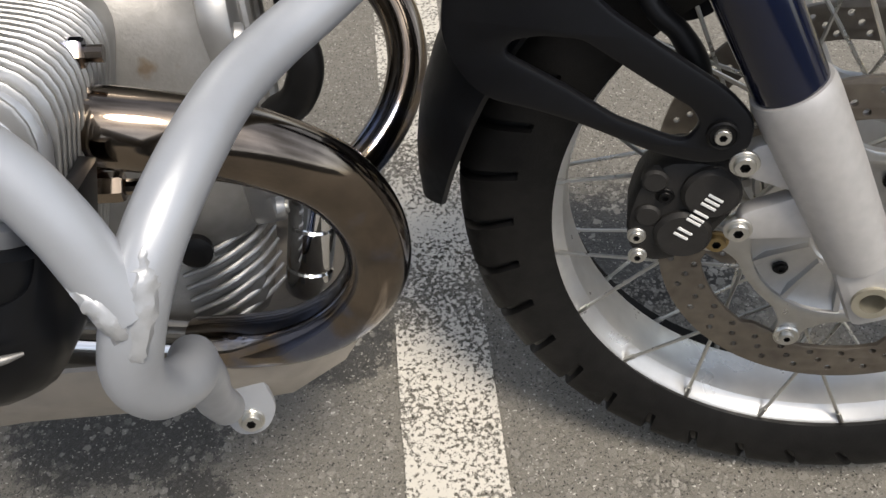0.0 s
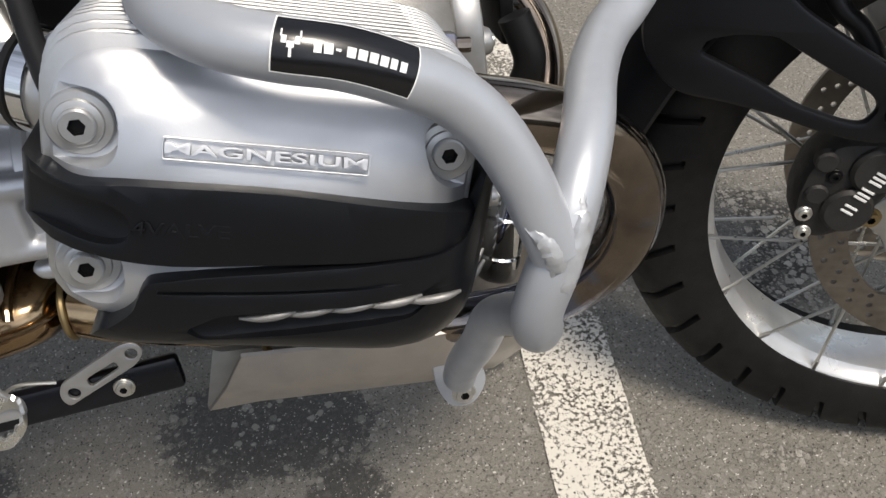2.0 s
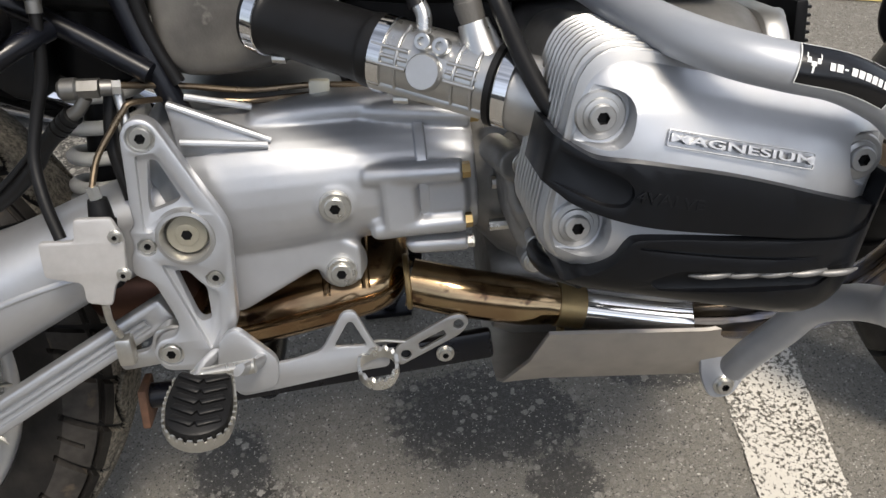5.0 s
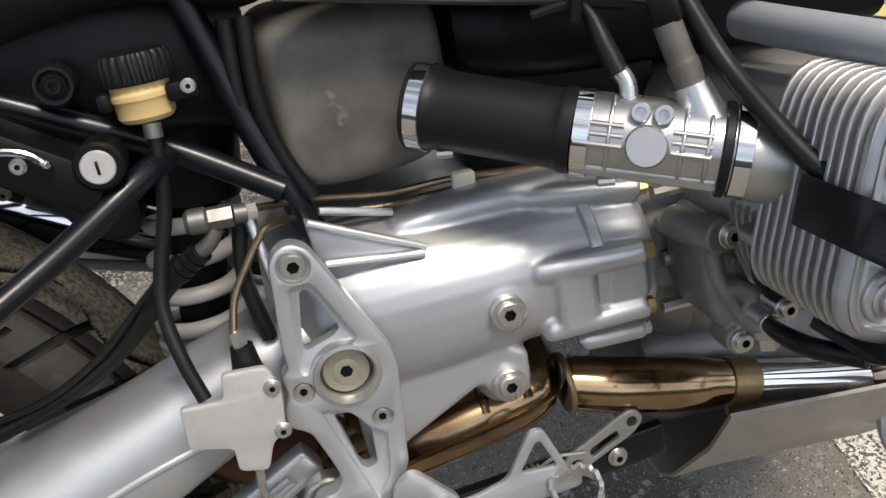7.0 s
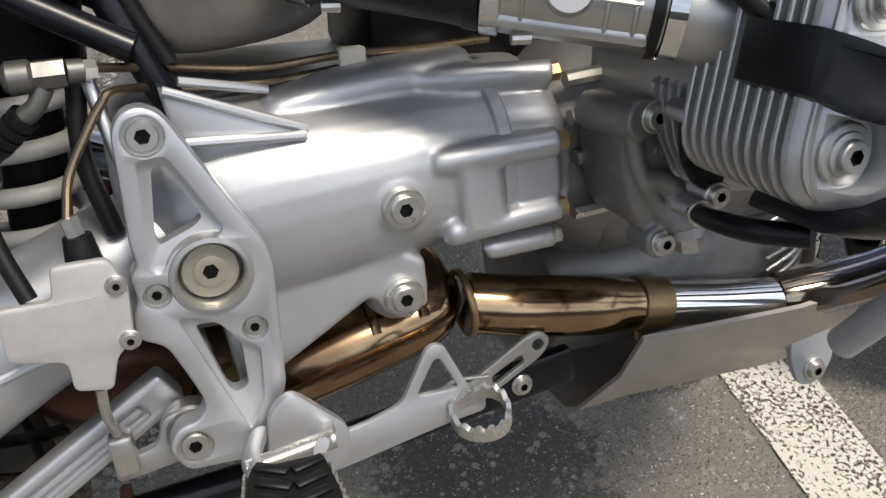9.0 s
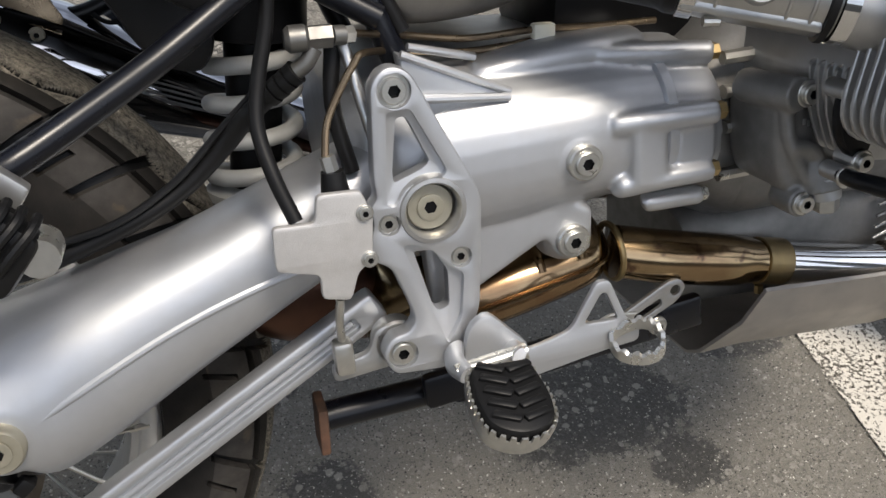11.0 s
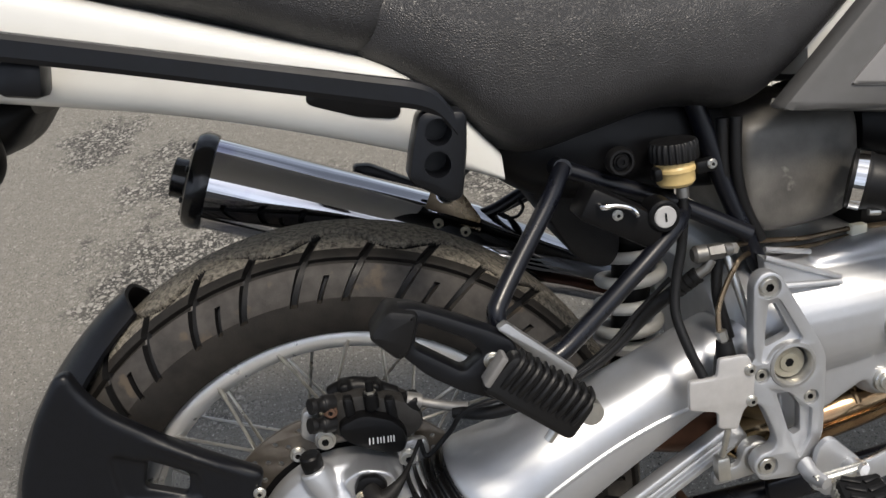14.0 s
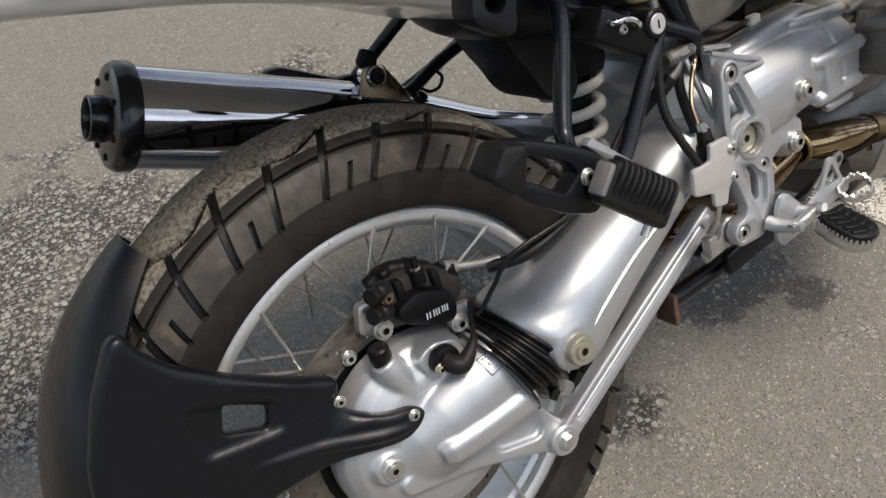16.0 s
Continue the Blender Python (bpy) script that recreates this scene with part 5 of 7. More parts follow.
part("hanger_flange", soften(plate(hang_f, [], 0.1230, 0.004, 0.001), 0.0006), PIPE, sil)
part("flange_fold", tube([(0.147, 0.125, 0.2800), (0.178, 0.125, 0.2650), (0.209, 0.125, 0.2500)], 0.0034, 10), PIPE, sil)
for x, z in ((0.1600, 0.2695), (0.1905, 0.2530)):
    bolt(x, 0.1185, z, 0.0050, PALEZINC, sil)
part("hanger_bush", disc_y(0.1766, 0.150, 0.3030, [(0.0128, 0), (0.0128, 0.026), (0.0115, 0.0275), (0.0085, 0.0275)], 24), CHROME, sil)
part("hanger_tab", plate(rounded([(0.166, 0.322), (0.178, 0.336), (0.197, 0.324), (0.188, 0.306), (0.172, 0.306)], 0.004, 3), [], 0.146, 0.006, 0.001), BLACK, sil)
bolt(0.1766, 0.1230, 0.3030, 0.0078, BLACK, sil)

# skid plate
sk = [(-0.134, 0.000), (-0.128, -0.030), (-0.100, -0.068), (-0.085, -0.075), (0.085, -0.075), (0.100, -0.068), (0.128, -0.030), (0.134, 0.0)]
sk_rings = []
for x, dz, nar in ((0.690, 0, 1), (0.735, 0, 1), (0.88, -0.014, 1), (0.94, -0.016, 0.96), (0.985, -0.002, 0.82), (1.010, 0.022, 0.66)):
    sh = [0.045 * max(0, (z + 0.075) / 0.075) if x < 0.7 else 0 for y, z in sk]
    sk_rings.append([(x + s, y * nar, z + dz) for s, (y, z) in zip(sh, sk)] + [(x + s, y * 0.982 * nar, z + dz + 0.0025) for s, (y, z) in list(zip(sh, sk))[::-1]])
skid = part("skid_plate", skin(sk_rings), SHEET, moto, "plain aluminium skid plate under the engine")

# ---- gearbox ----
gb_rows = ((0.400, 0.155, 0.105, 0.060, 2.6), (0.43, 0.152, 0.138, 0.086, 2.5), (0.50, 0.157, 0.150, 0.079, 2.6), (0.56, 0.160, 0.152, 0.071, 2.6), (0.60, 0.161, 0.151, 0.067, 2.7), (0.66, 0.158, 0.150, 0.064, 2.8), (0.676, 0.156, 0.148, 0.062, 2.8))
shell = [skin(smooth_rings([oval(x, 0, zc, ry, rz, e, 56) for x, zc, ry, rz, e in gb_rows]))]
shell.append(skin(smooth_rings([oval(x, -0.095, z, ry, rz, 2.4, 28) for x, z, ry, rz in ((0.495, 0.214, 0.012, 0.006), (0.503, 0.215, 0.024, 0.012), (0.56, 0.219, 0.026, 0.015), (0.622, 0.219, 0.024, 0.014), (0.630, 0.218, 0.016, 0.008))])))
shell.append(plate(rounded([(0.44, 0.14), (0.55, 0.125), (0.576, 0.108), (0.574, 0.074), (0.550, 0.072), (0.536, 0.090), (0.473, 0.058), (0.445, 0.052)], 0.004, 3), [], -0.126, 0.018, 0.004))
tunnels = (([(0.582, -0.108, 0.216), (0.600, -0.116, 0.217), (0.640, -0.124, 0.214), (0.676, -0.126, 0.210)], 0.0088), ([(0.588, -0.146, 0.173), (0.620, -0.152, 0.174), (0.664, -0.156, 0.174)], 0.0094), ([(0.592, -0.146, 0.126), (0.62, -0.150, 0.128), (0.664, -0.150, 0.128)], 0.0088), ([(0.622, -0.136, 0.105), (0.666, -0.134, 0.102)], 0.0078))
for pts, r in tunnels:
    shell.append(tube([Vector(pts[0]) - Vector((0.006, 0, 0))] + list(pts), [r * 0.5] + [r] * len(pts), 18))
shell.append(plate(rounded([(0.597, 0.178), (0.626, 0.176), (0.628, 0.124), (0.597, 0.122)], 0.006, 3), [], -0.149, 0.018, 0.005))
shell.append(plate(rounded([(0.634, 0.166), (0.668, 0.166), (0.668, 0.136), (0.634, 0.136)], 0.004, 3), [], -0.147, 0.014, 0.004))
plugs = (((0.560, -0.152, 0.153), 0.0165), ((0.557, -0.134, 0.0865), 0.0160))
for (x, y, z), rr in plugs:
    shell.append(disc_y(x, y + 0.022, z, [(rr + 0.007, 0), (rr + 0.004, 0.014), (rr, 0.020), (rr - 0.001, 0.0225), (0.001, 0.0225)], 32))
gb = part("gearbox", cast(shell, 0.0020, 2), SILVER, moto, "satin silver cast gearbox housing", sharp=60)
part("gearbox_flange", skin([oval(x, 0, zc, ry, rz, 2.75, 72) for x, zc, ry, rz in ((0.627, 0.160, 0.1480, 0.0630), (0.628, 0.160, 0.1528, 0.0678), (0.629, 0.160, 0.1538, 0.0688), (0.636, 0.160, 0.1538, 0.0688), (0.637, 0.160, 0.1528, 0.0678), (0.638, 0.160, 0.1480, 0.0630))]), SILVER, gb)
part("casting_web", plate(rounded([(0.438, 0.2435), (0.516, 0.2060), (0.508, 0.190), (0.442, 0.200)], 0.002, 2), [], -0.126, 0.014, 0.002), SILVER, gb)
for a, b, r in (((0.440, -0.1335, 0.2425), (0.515, -0.1335, 0.2065), 0.0030), ((0.446, -0.1400, 0.2130), (0.513, -0.1380, 0.2040), 0.0030), ((0.500, -0.106, 0.228), (0.45, -0.114, 0.243), 0.0030)):
    part("casting_rib", tube([a, b], r, 10, 3), SILVER, gb)
part("bell_housing", skin([oval(x, 0, zc, ry, rz, 3, 40) for x, zc, ry, rz in ((0.674, 0.15, 0.120, 0.060), (0.700, 0.150, 0.122, 0.095), (0.716, 0.155, 0.126, 0.110))]), DULL, gb)
for pts, r in tunnels:
    e = Vector(pts[-1])
    part("hex_nut", skin([[aim(e, (1, 0, 0)) @ Vector(v) for v in hexring(r * 0.72, h)] for h in (-0.002, 0.006)]), BRASS if r > 0.0085 else STEEL, gb)
for (x, y, z), rr in plugs:
    part("plug_washer", disc_y(x, y - 0.0005, z, [(0.0132, 0), (0.0132, 0.005), (0.0120, 0.0062), (0.006, 0.0062)], 32), STEEL, gb)
    bolt(x, y - 0.0063, z, 0.0090, STEEL, gb, washer=0, tall=0.35)
for x, z in ((0.692, 0.204), (0.694, 0.178), (0.696, 0.150), (0.692, 0.112)):
    part("bell_bolt", tube([(x - 0.006, -0.128, z), (x + 0.020, -0.128, z)], 0.0055, 8, 1), STEEL, gb)

# ---- foot rest, brake pedal, stand ----
rest = [(0.410, 0.233), (0.417, 0.242), (0.426, 0.244), (0.436, 0.239), (0.441, 0.229), (0.457, 0.194), (0.474, 0.158), (0.477, 0.146), (0.470, 0.067), (0.464, 0.054), (0.452, 0.034), (0.442, 0.024), (0.421, 0.026), (0.403, 0.028), (0.396, 0.045), (0.404, 0.058), (0.417, 0.059), (0.423, 0.068), (0.419, 0.083), (0.410, 0.110), (0.396, 0.118), (0.397, 0.133), (0.402, 0.141), (0.400, 0.155), (0.406, 0.160), (0.405, 0.172), (0.409, 0.219)]
cut_up = rounded([(0.425, 0.210), (0.432, 0.210), (0.445, 0.178), (0.440, 0.174), (0.419, 0.167), (0.419, 0.175)], 0.003, 3)
cut_low = rounded([(0.427, 0.117), (0.441, 0.115), (0.450, 0.098), (0.449, 0.071), (0.441, 0.068), (0.437, 0.073)], 0.003, 3)
step_up = rounded([(0.418, 0.216), (0.434, 0.216), (0.455, 0.171), (0.450, 0.166), (0.438, 0.169), (0.425, 0.163), (0.418, 0.152), (0.412, 0.154)], 0.004, 3)
step_low = rounded([(0.419, 0.125), (0.428, 0.124), (0.440, 0.117), (0.448, 0.105), (0.460, 0.096), (0.456, 0.062), (0.444, 0.043)], 0.004, 3)
carved = plate(rounded(rest, 0.006, 3), [], -0.163, 0.016, 0.0025)
wells = [(0.425, 0.228, 0.0112), (0.412, 0.141, 0.0078), (0.459, 0.108, 0.0078), (0.411, 0.043, 0.0108)]
carved = cut(carved, joined(*[skin([[(p[0], y, p[1]) for p in loop] for y in (y0, -0.19)]) for loop, y0 in ((step_up, -0.1655), (step_low, -0.1655))]))
carved = cut(carved, joined(*[skin([[(p[0], y, p[1]) for p in loop] for y in (y0, -0.19)]) for loop, y0 in [(cut_up, -0.14), (cut_low, -0.14), (circle(0.4425, 0.1455, 0.0188, 36), -0.14)] + [(circle(x, z, r, 24), -0.1660) for x, z, r in wells]]))
carrier = part("footrest_plate", soften(carved, 0.0012, 38, 2), SILVER, moto, "cast silver footrest carrier plate with cut-outs")
part("pivot_cup", disc_y(0.4425, -0.154, 0.1455, [(0.0245, 0), (0.0245, 0.014), (0.0225, 0.0185), (0.0198, 0.0190), (0.0182, 0.0165), (0.0182, 0.002)], 40), CAST, carrier)
part("pivot_plug", disc_y(0.4425, -0.152, 0.1455, [(0.0170, 0), (0.0170, 0.009), (0.0155, 0.0115), (0.0080, 0.0115)], 40), PALEZINC, carrier, "pale yellow-zinc pivot plug")
bolt(0.4425, -0.1640, 0.1455, 0.0092, PALEZINC, carrier, washer=0, tall=0.1)
for x, z, r in wells:
    bolt(x, -0.1662, z, r * 0.76, STEEL, carrier, tall=0.6)
part("pedal_boss", disc_y(0.411, -0.140, 0.043, [(0.0175, 0), (0.0175, 0.012), (0.0160, 0.014), (0.010, 0.014)], 32), CAST, carrier)
part("rod_arm", plate(rounded([(0.362, 0.036), (0.362, 0.022), (0.410, 0.026), (0.412, 0.060), (0.396, 0.058), (0.390, 0.040)], 0.006, 3), [], -0.150, 0.008, 0.002), CAST, carrier)
# peg hanger
part("peg_clevis", joined(plate(rounded([(0.455, 0.060), (0.470, 0.070), (0.500, 0.036), (0.496, 0.010), (0.470, 0.006), (0.446, 0.016)], 0.008, 3), [], -0.182, 0.008, 0.002), tube([(0.446, -0.176, 0.040), (0.440, -0.200, 0.044), (0.440, -0.226, 0.050)], [0.009, 0.008, 0.006], 14, squash=0.6), tube([(0.484, -0.180, 0.034), (0.482, -0.204, 0.044), (0.476, -0.228, 0.056)], [0.009, 0.008, 0.006], 14, squash=0.6)), SILVER, carrier)
part("peg_pin", tube([(0.436, -0.214, 0.046), (0.486, -0.214, 0.050)], 0.0058, 14, 1), STEEL, carrier)
PEG = Matrix(((0.830, -0.042, 0.142, 0.453), (0.025, -0.560, -0.317, -0.274), (-0.115, -0.183, 0.938, 0.054), (0, 0, 0, 1)))
peg_o = rounded([(-0.026, -0.050), (0.024, -0.053), (0.031, 0.0), (0.027, 0.037), (0.0, 0.052), (-0.026, 0.034), (-0.031, -0.01)], [0.007, 0.007, 0.02, 0.018, 0.02, 0.018, 0.02], 5)
peg = part("foot_peg", moved(plate(peg_o, [], 0, 0.010, 0.003, Matrix.Translation((0, 0, -0.008))), PEG), STEEL, moto, "black rubber foot peg in a toothed steel cup")
walk_round = [Vector(peg_o[k]).lerp(Vector(peg_o[(k + 1) % len(peg_o)]), j / 6) for k in range(len(peg_o)) for j in range(6)]
run, wall_v, wall_f = 0.0, [], []
for k, c in enumerate(walk_round):
    run += (c - walk_round[k - 1]).length if k else 0
    tooth = 0.0030 if (run % 0.0085) < 0.0048 else -0.0012
    o = c.normalized() * 0.0012
    wall_v += [(c.x - o.x, c.y - o.y, -0.004), (c.x + o.x, c.y + o.y, -0.004), (c.x + o.x, c.y + o.y, tooth), (c.x - o.x, c.y - o.y, tooth)]
for k in range(len(walk_round)):
    a, b = 4 * k, 4 * ((k + 1) % len(walk_round))
    wall_f += [(a + j, a + (j + 1) % 4, b + (j + 1) % 4, b + j) for j in range(4)]
part("peg_teeth", moved((wall_v, wall_f), PEG), STEEL, peg, sharp=30)
pad = moved(plate([(x * 0.93, y * 0.93) for x, y in peg_o], [], 0, 0.012, 0.003, Matrix.Translation((0, 0, 0.001))), PEG)
part("rubber_pad", pad, RUBBER, peg, "black chevron-ribbed rubber pad")
for k in range(5):
    for sx in (-1, 1):
        p0, p1 = Vector((0.001 * sx, -0.034 + 0.016 * k, 0.0078)), Vector((0.021 * sx, -0.046 + 0.016 * k + 0.004 * (sx > 0), 0.0068))
        d = p1 - p0
        part("pad_rib", moved(box((p0 + p1) / 2, (d.length, 0.0085, 0.0045), 0.0016, Matrix.Rotation(math.atan2(d.y, d.x), 4, "Z")), PEG), RUBBER, peg)
# brake pedal
pedal_o = rounded([(0.452, 0.030), (0.474, 0.038), (0.505, 0.036), (0.535, 0.044), (0.556, 0.078), (0.566, 0.078), (0.580, 0.042), (0.590, 0.036), (0.590, 0.022), (0.560, 0.020), (0.500, 0.012), (0.462, 0.008)], [0.008, 0.01, 0.02, 0.006, 0.008, 0.008, 0.006, 0.006, 0.005, 0.02, 0.02, 0.008], 4)
pedal_h = rounded([(0.545, 0.046), (0.559, 0.068), (0.563, 0.068), (0.573, 0.044)], 0.004, 3)
pedal = part("brake_pedal", plate([(x, z - 0.008) for x, z in pedal_o], [[(x, z - 0.008) for x, z in pedal_h]], -0.177, 0.005, 0.0012), SILVER, moto, "silver rear brake pedal with a toothed tip")
loop = spline([(0.566, -0.188, 0.026), (0.584, -0.190, 0.034), (0.594, -0.198, 0.034), (0.596, -0.209, 0.028), (0.589, -0.217, 0.022), (0.577, -0.213, 0.018), (0.566, -0.200, 0.018)], 7, True)
loop = [p + Vector((0, 0.006, 0.001)) for p in loop]
jag = [p + Vector((0, 0, 0.0016 if k % 4 < 2 else -0.0006)) for k, p in enumerate(loop)]
vs, fs, nl = [], [], len(jag)
mid = sum(loop, Vector()) / nl
for p, q in zip(jag, loop):
    o = (q - mid).normalized() * 0.0016
    vs += [p - o, p + o, q + o - Vector((0, 0, 0.007)), q - o - Vector((0, 0, 0.007))]
for k in range(nl):
    for j in range(4):
        fs.append((4 * k + j, 4 * k + (j + 1) % 4, 4 * ((k + 1) % nl) + (j + 1) % 4, 4 * ((k + 1) % nl) + j))
part("toothed_tip", (vs, fs), STEEL, pedal, "bright saw-toothed pedal tip", sharp=30)


def coil(a, b, r, wire, turns, n=8):
    a, b = Vector(a), Vector(b)
    m = aim(a, b - a)
    length = (b - a).length
    pts = [m @ Vector((r * math.cos(2 * math.pi * k / 12), r * math.sin(2 * math.pi * k / 12), length * k / (12 * turns))) for k in range(int(12 * turns) + 1)]
    return tube(pts, wire, n, 2)


part("return_spring", coil((0.508, -0.152, 0.000), (0.566, -0.152, 0.018), 0.0055, 0.0014, 13), STEEL, pedal)
part("spring_hook", tube([(0.566, -0.152, 0.018), (0.580, -0.152, 0.024), (0.604, -0.148, 0.018)], 0.0014, 8), STEEL, pedal)
lk = rounded([(0.5975, -0.022), (0.6565, 0.0055), (0.6645, 0.017), (0.6575, 0.026), (0.6475, 0.025), (0.5955, -0.001), (0.5925, -0.013)], 0.008, 4)
part("link_plate", plate(lk, [circle(0.6040, -0.0105, 0.0048, 16), rounded([(0.6155, 0.0000), (0.6175, -0.0075), (0.6425, 0.0045), (0.6405, 0.0115)], 0.003, 3), circle(0.6540, 0.0155, 0.0046, 16)], -0.1215, 0.004, 0.0008), CAST, pedal, "slotted silver link plate")
stand = part("centre_stand", joined(box((0.560, -0.112, -0.022), (0.250, 0.012, 0.030), 0.004, Matrix.Rotation(radians(-4), 4, "Y")), tube([(0.358, -0.085, -0.0480), (0.415, -0.085, -0.0475), (0.476, -0.085, -0.0470)], 0.0125, 18), tube([(0.470, -0.10, -0.045), (0.47, 0.10, -0.045)], 0.012, 14, 1)), FRAME, moto, "black folded centre stand with a rusty foot")
part("stand_foot", box((0.353, -0.086, -0.053), (0.008, 0.034, 0.042), 0.002, Matrix.Rotation(radians(4), 4, "Y")), RUST, stand, "rusty steel stand foot")
bolt(0.640, -0.120, -0.016, 0.0062, STEEL, stand)
sst = part("side_stand", tube([(0.62, 0.13, -0.03), (0.60, 0.26, -0.135), (0.583, 0.350, -0.207)], [0.014, 0.012, 0.012], 14), FRAME, moto, "black side stand propping the machine")
part("stand_shoe", box((0.582, 0.352, -0.2125), (0.070, 0.040, 0.010), 0.003, Matrix.Rotation(LEAN, 4, "X")), FRAME, sst)

# ---- swing arm and final drive ----
arm_rows = [(0.137, -0.108, 0.045, 0.0640, 0.0580, 2.4), (0.143, -0.108, 0.047, 0.0690, 0.0620, 2.4), (0.154, -0.108, 0.051, 0.0705, 0.0620, 2.4), (0.174, -0.108, 0.057, 0.0680, 0.0590, 2.4), (0.200, -0.108, 0.066, 0.0620, 0.0560, 2.4), (0.250, -0.107, 0.084, 0.0530, 0.0490, 2.5), (0.300, -0.105, 0.102, 0.0470, 0.0430, 2.6), (0.350, -0.102, 0.122, 0.0430, 0.0400, 2.6), (0.400, -0.098, 0.140, 0.0420, 0.0380, 2.6), (0.435, -0.094, 0.148, 0.0400, 0.0380, 2.6)]
arm_rings = smooth_rings([section((x, y, z), (1, 0, 0.36 + 0.34 * max(0, min(1, (0.24 - x) / 0.10))), ry, rz, e) for x, y, z, ry, rz, e in arm_rows])
arm_g = cast([skin(arm_rings), skin([section((0.146 + 0.03 * f, -0.140 - 0.001 * k, 0.046 + 0.008 * f), (0, -1, 0), 0.026 - 0.002 * k, 0.026 - 0.002 * k, 2, 28) for f, k in ((0, 0), (0, 1))]), disc_y(0.149, -0.120, 0.0487, [(0.027, 0), (0.027, 0.050), (0.023, 0.0565), (0.001, 0.0565)], 36)], 0.0026, 5)
swing = part("swing_arm", arm_g, SILVER, moto, "satin silver single-sided shaft swing arm", sharp=60)
crease = [snap(arm_g, at, (0.25, 0.85, -0.45)) for at in ((0.1760, -0.15, 0.0400), (0.2030, -0.15, 0.0560), (0.2340, -0.15, 0.0720), (0.2640, -0.15, 0.0860), (0.2960, -0.15, 0.0980), (0.3300, -0.15, 0.1080), (0.3600, -0.15, 0.1140))]
part("arm_crease", tube([p - n * 0.0012 for p, n in crease], [0.001, 0.0030, 0.0032, 0.0032, 0.0032, 0.0032, 0.003], 10), SILVER, swing)
part("pivot_plug", disc_y(0.149, -0.1755, 0.0487, [(0.0165, 0), (0.0165, 0.0085), (0.0148, 0.0110), (0.0085, 0.0110)], 36), PALEZINC, swing, "pale yellow-zinc pivot plug")
bolt(0.149, -0.1872, 0.0487, 0.0092, PALEZINC, swing, washer=0, tall=0.1)
boot_rings = []
for k in range(61):
    f = k / 60
    b = 0.0034 * math.cos(2 * math.pi * 5 * f) + 0.0045 * f - 0.0025 + (0.002 if f > 0.94 else 0)
    boot_rings.append(section((0.147 - 0.061 * f, -0.108 + 0.004 * f, 0.047 - 0.014 * f), (1, 0, 0.70 - 0.32 * f), 0.0655 - 0.0075 * f + b, 0.0590 - 0.003 * f + b, 2.2, 56))
boot = part("rubber_boot", skin(boot_rings), GLOSSRUBBER, moto, "ribbed black rubber boot on the drive shaft", sharp=75)
for at, way in (((0.122, -0.152, -0.002), 0.9), ((0.150, -0.158, 0.004), 0.9)):
    part("boot_clip", box(at, (0.010, 0.012, 0.013), 0.002, Matrix.Rotation(way, 4, "Y")), RUBBER, boot)
AXIS = (1, 0, 0.30)


def along(x, y=-0.103):
    """A point on the shaft's axis inside the final drive."""
    return (x, y, 0.030 + 0.30 * (x - 0.07))


dome = disc_y(0.002, -0.068, 0.006, [(0.080, -0.004), (0.103, 0.0), (0.1055, 0.006), (0.1055, 0.020), (0.101, 0.032), (0.090, 0.043), (0.072, 0.051), (0.045, 0.056), (0.001, 0.058)], 72)
barrel = skin([section(along(x), AXIS, ry, rz, 2.3, 48) for x, ry, rz in ((-0.055, 0.012, 0.020), (-0.045, 0.022, 0.034), (-0.020, 0.036, 0.046), (0.015, 0.046, 0.052), (0.050, 0.0505, 0.0545), (0.080, 0.0520, 0.0550), (0.0965, 0.0520, 0.0550))])
finger = skin([section((x, y, z), (1, 0, 0.10), ry, rz, 3.4, 28) for x, y, z, ry, rz in ((-0.0150, -0.126, 0.004, 0.012, 0.006), (-0.0130, -0.128, 0.004, 0.020, 0.0125), (-0.004, -0.132, 0.004, 0.022, 0.0155), (0.030, -0.137, 0.0065, 0.022, 0.0160), (0.070, -0.140, 0.0100, 0.022, 0.0165), (0.100, -0.142, 0.0130, 0.020, 0.0165))])
lug_o = rounded([(-0.060, -0.010), (-0.056, -0.030), (-0.007, -0.042), (0.027, -0.052), (0.110, -0.090), (0.122, -0.104), (0.146, -0.100), (0.151, -0.076), (0.131, -0.052), (0.104, 0.002), (0.050, 0.020)], [0.01, 0.02, 0.02, 0.02, 0.012, 0.014, 0.014, 0.014, 0.012, 0.01, 0.01], 4)
lug = cut(plate(lug_o, [], -0.112, 0.030, 0.004), skin([[(x, y, z) for x, z in rounded([(0.050, -0.036), (0.104, -0.020), (0.116, -0.058), (0.106, -0.066), (0.056, -0.050)], 0.007, 4)] for y in (-0.119, -0.16)]))
neck = tube([(-0.023, -0.104, 0.112), (-0.018, -0.106, 0.094), (-0.004, -0.112, 0.058)], [0.0145, 0.0150, 0.010], 20)
drain = disc_y(-0.059, -0.095, 0.011, [(0.026, 0), (0.022, 0.020), (0.0165, 0.029), (0.001, 0.029)], 28)
pad = skin([[(x, y, z) for x, z in rounded([(0.002, 0.100), (0.024, 0.110), (0.052, 0.100), (0.058, 0.076), (0.040, 0.066), (0.014, 0.074)], 0.010, 4)] for y in (-0.090, -0.122)])
drive_g = cast([dome, barrel, finger, lug, neck, drain, pad], 0.0021, 4)
drive = part("final_drive", drive_g, SILVER, moto, "silver cast final drive housing", sharp=55)
part("drain_plug", disc_y(-0.059, -0.1225, 0.011, [(0.0118, 0), (0.0118, 0.004), (0.0105, 0.0052), (0.005, 0.0052)], 28), STEEL, drive)
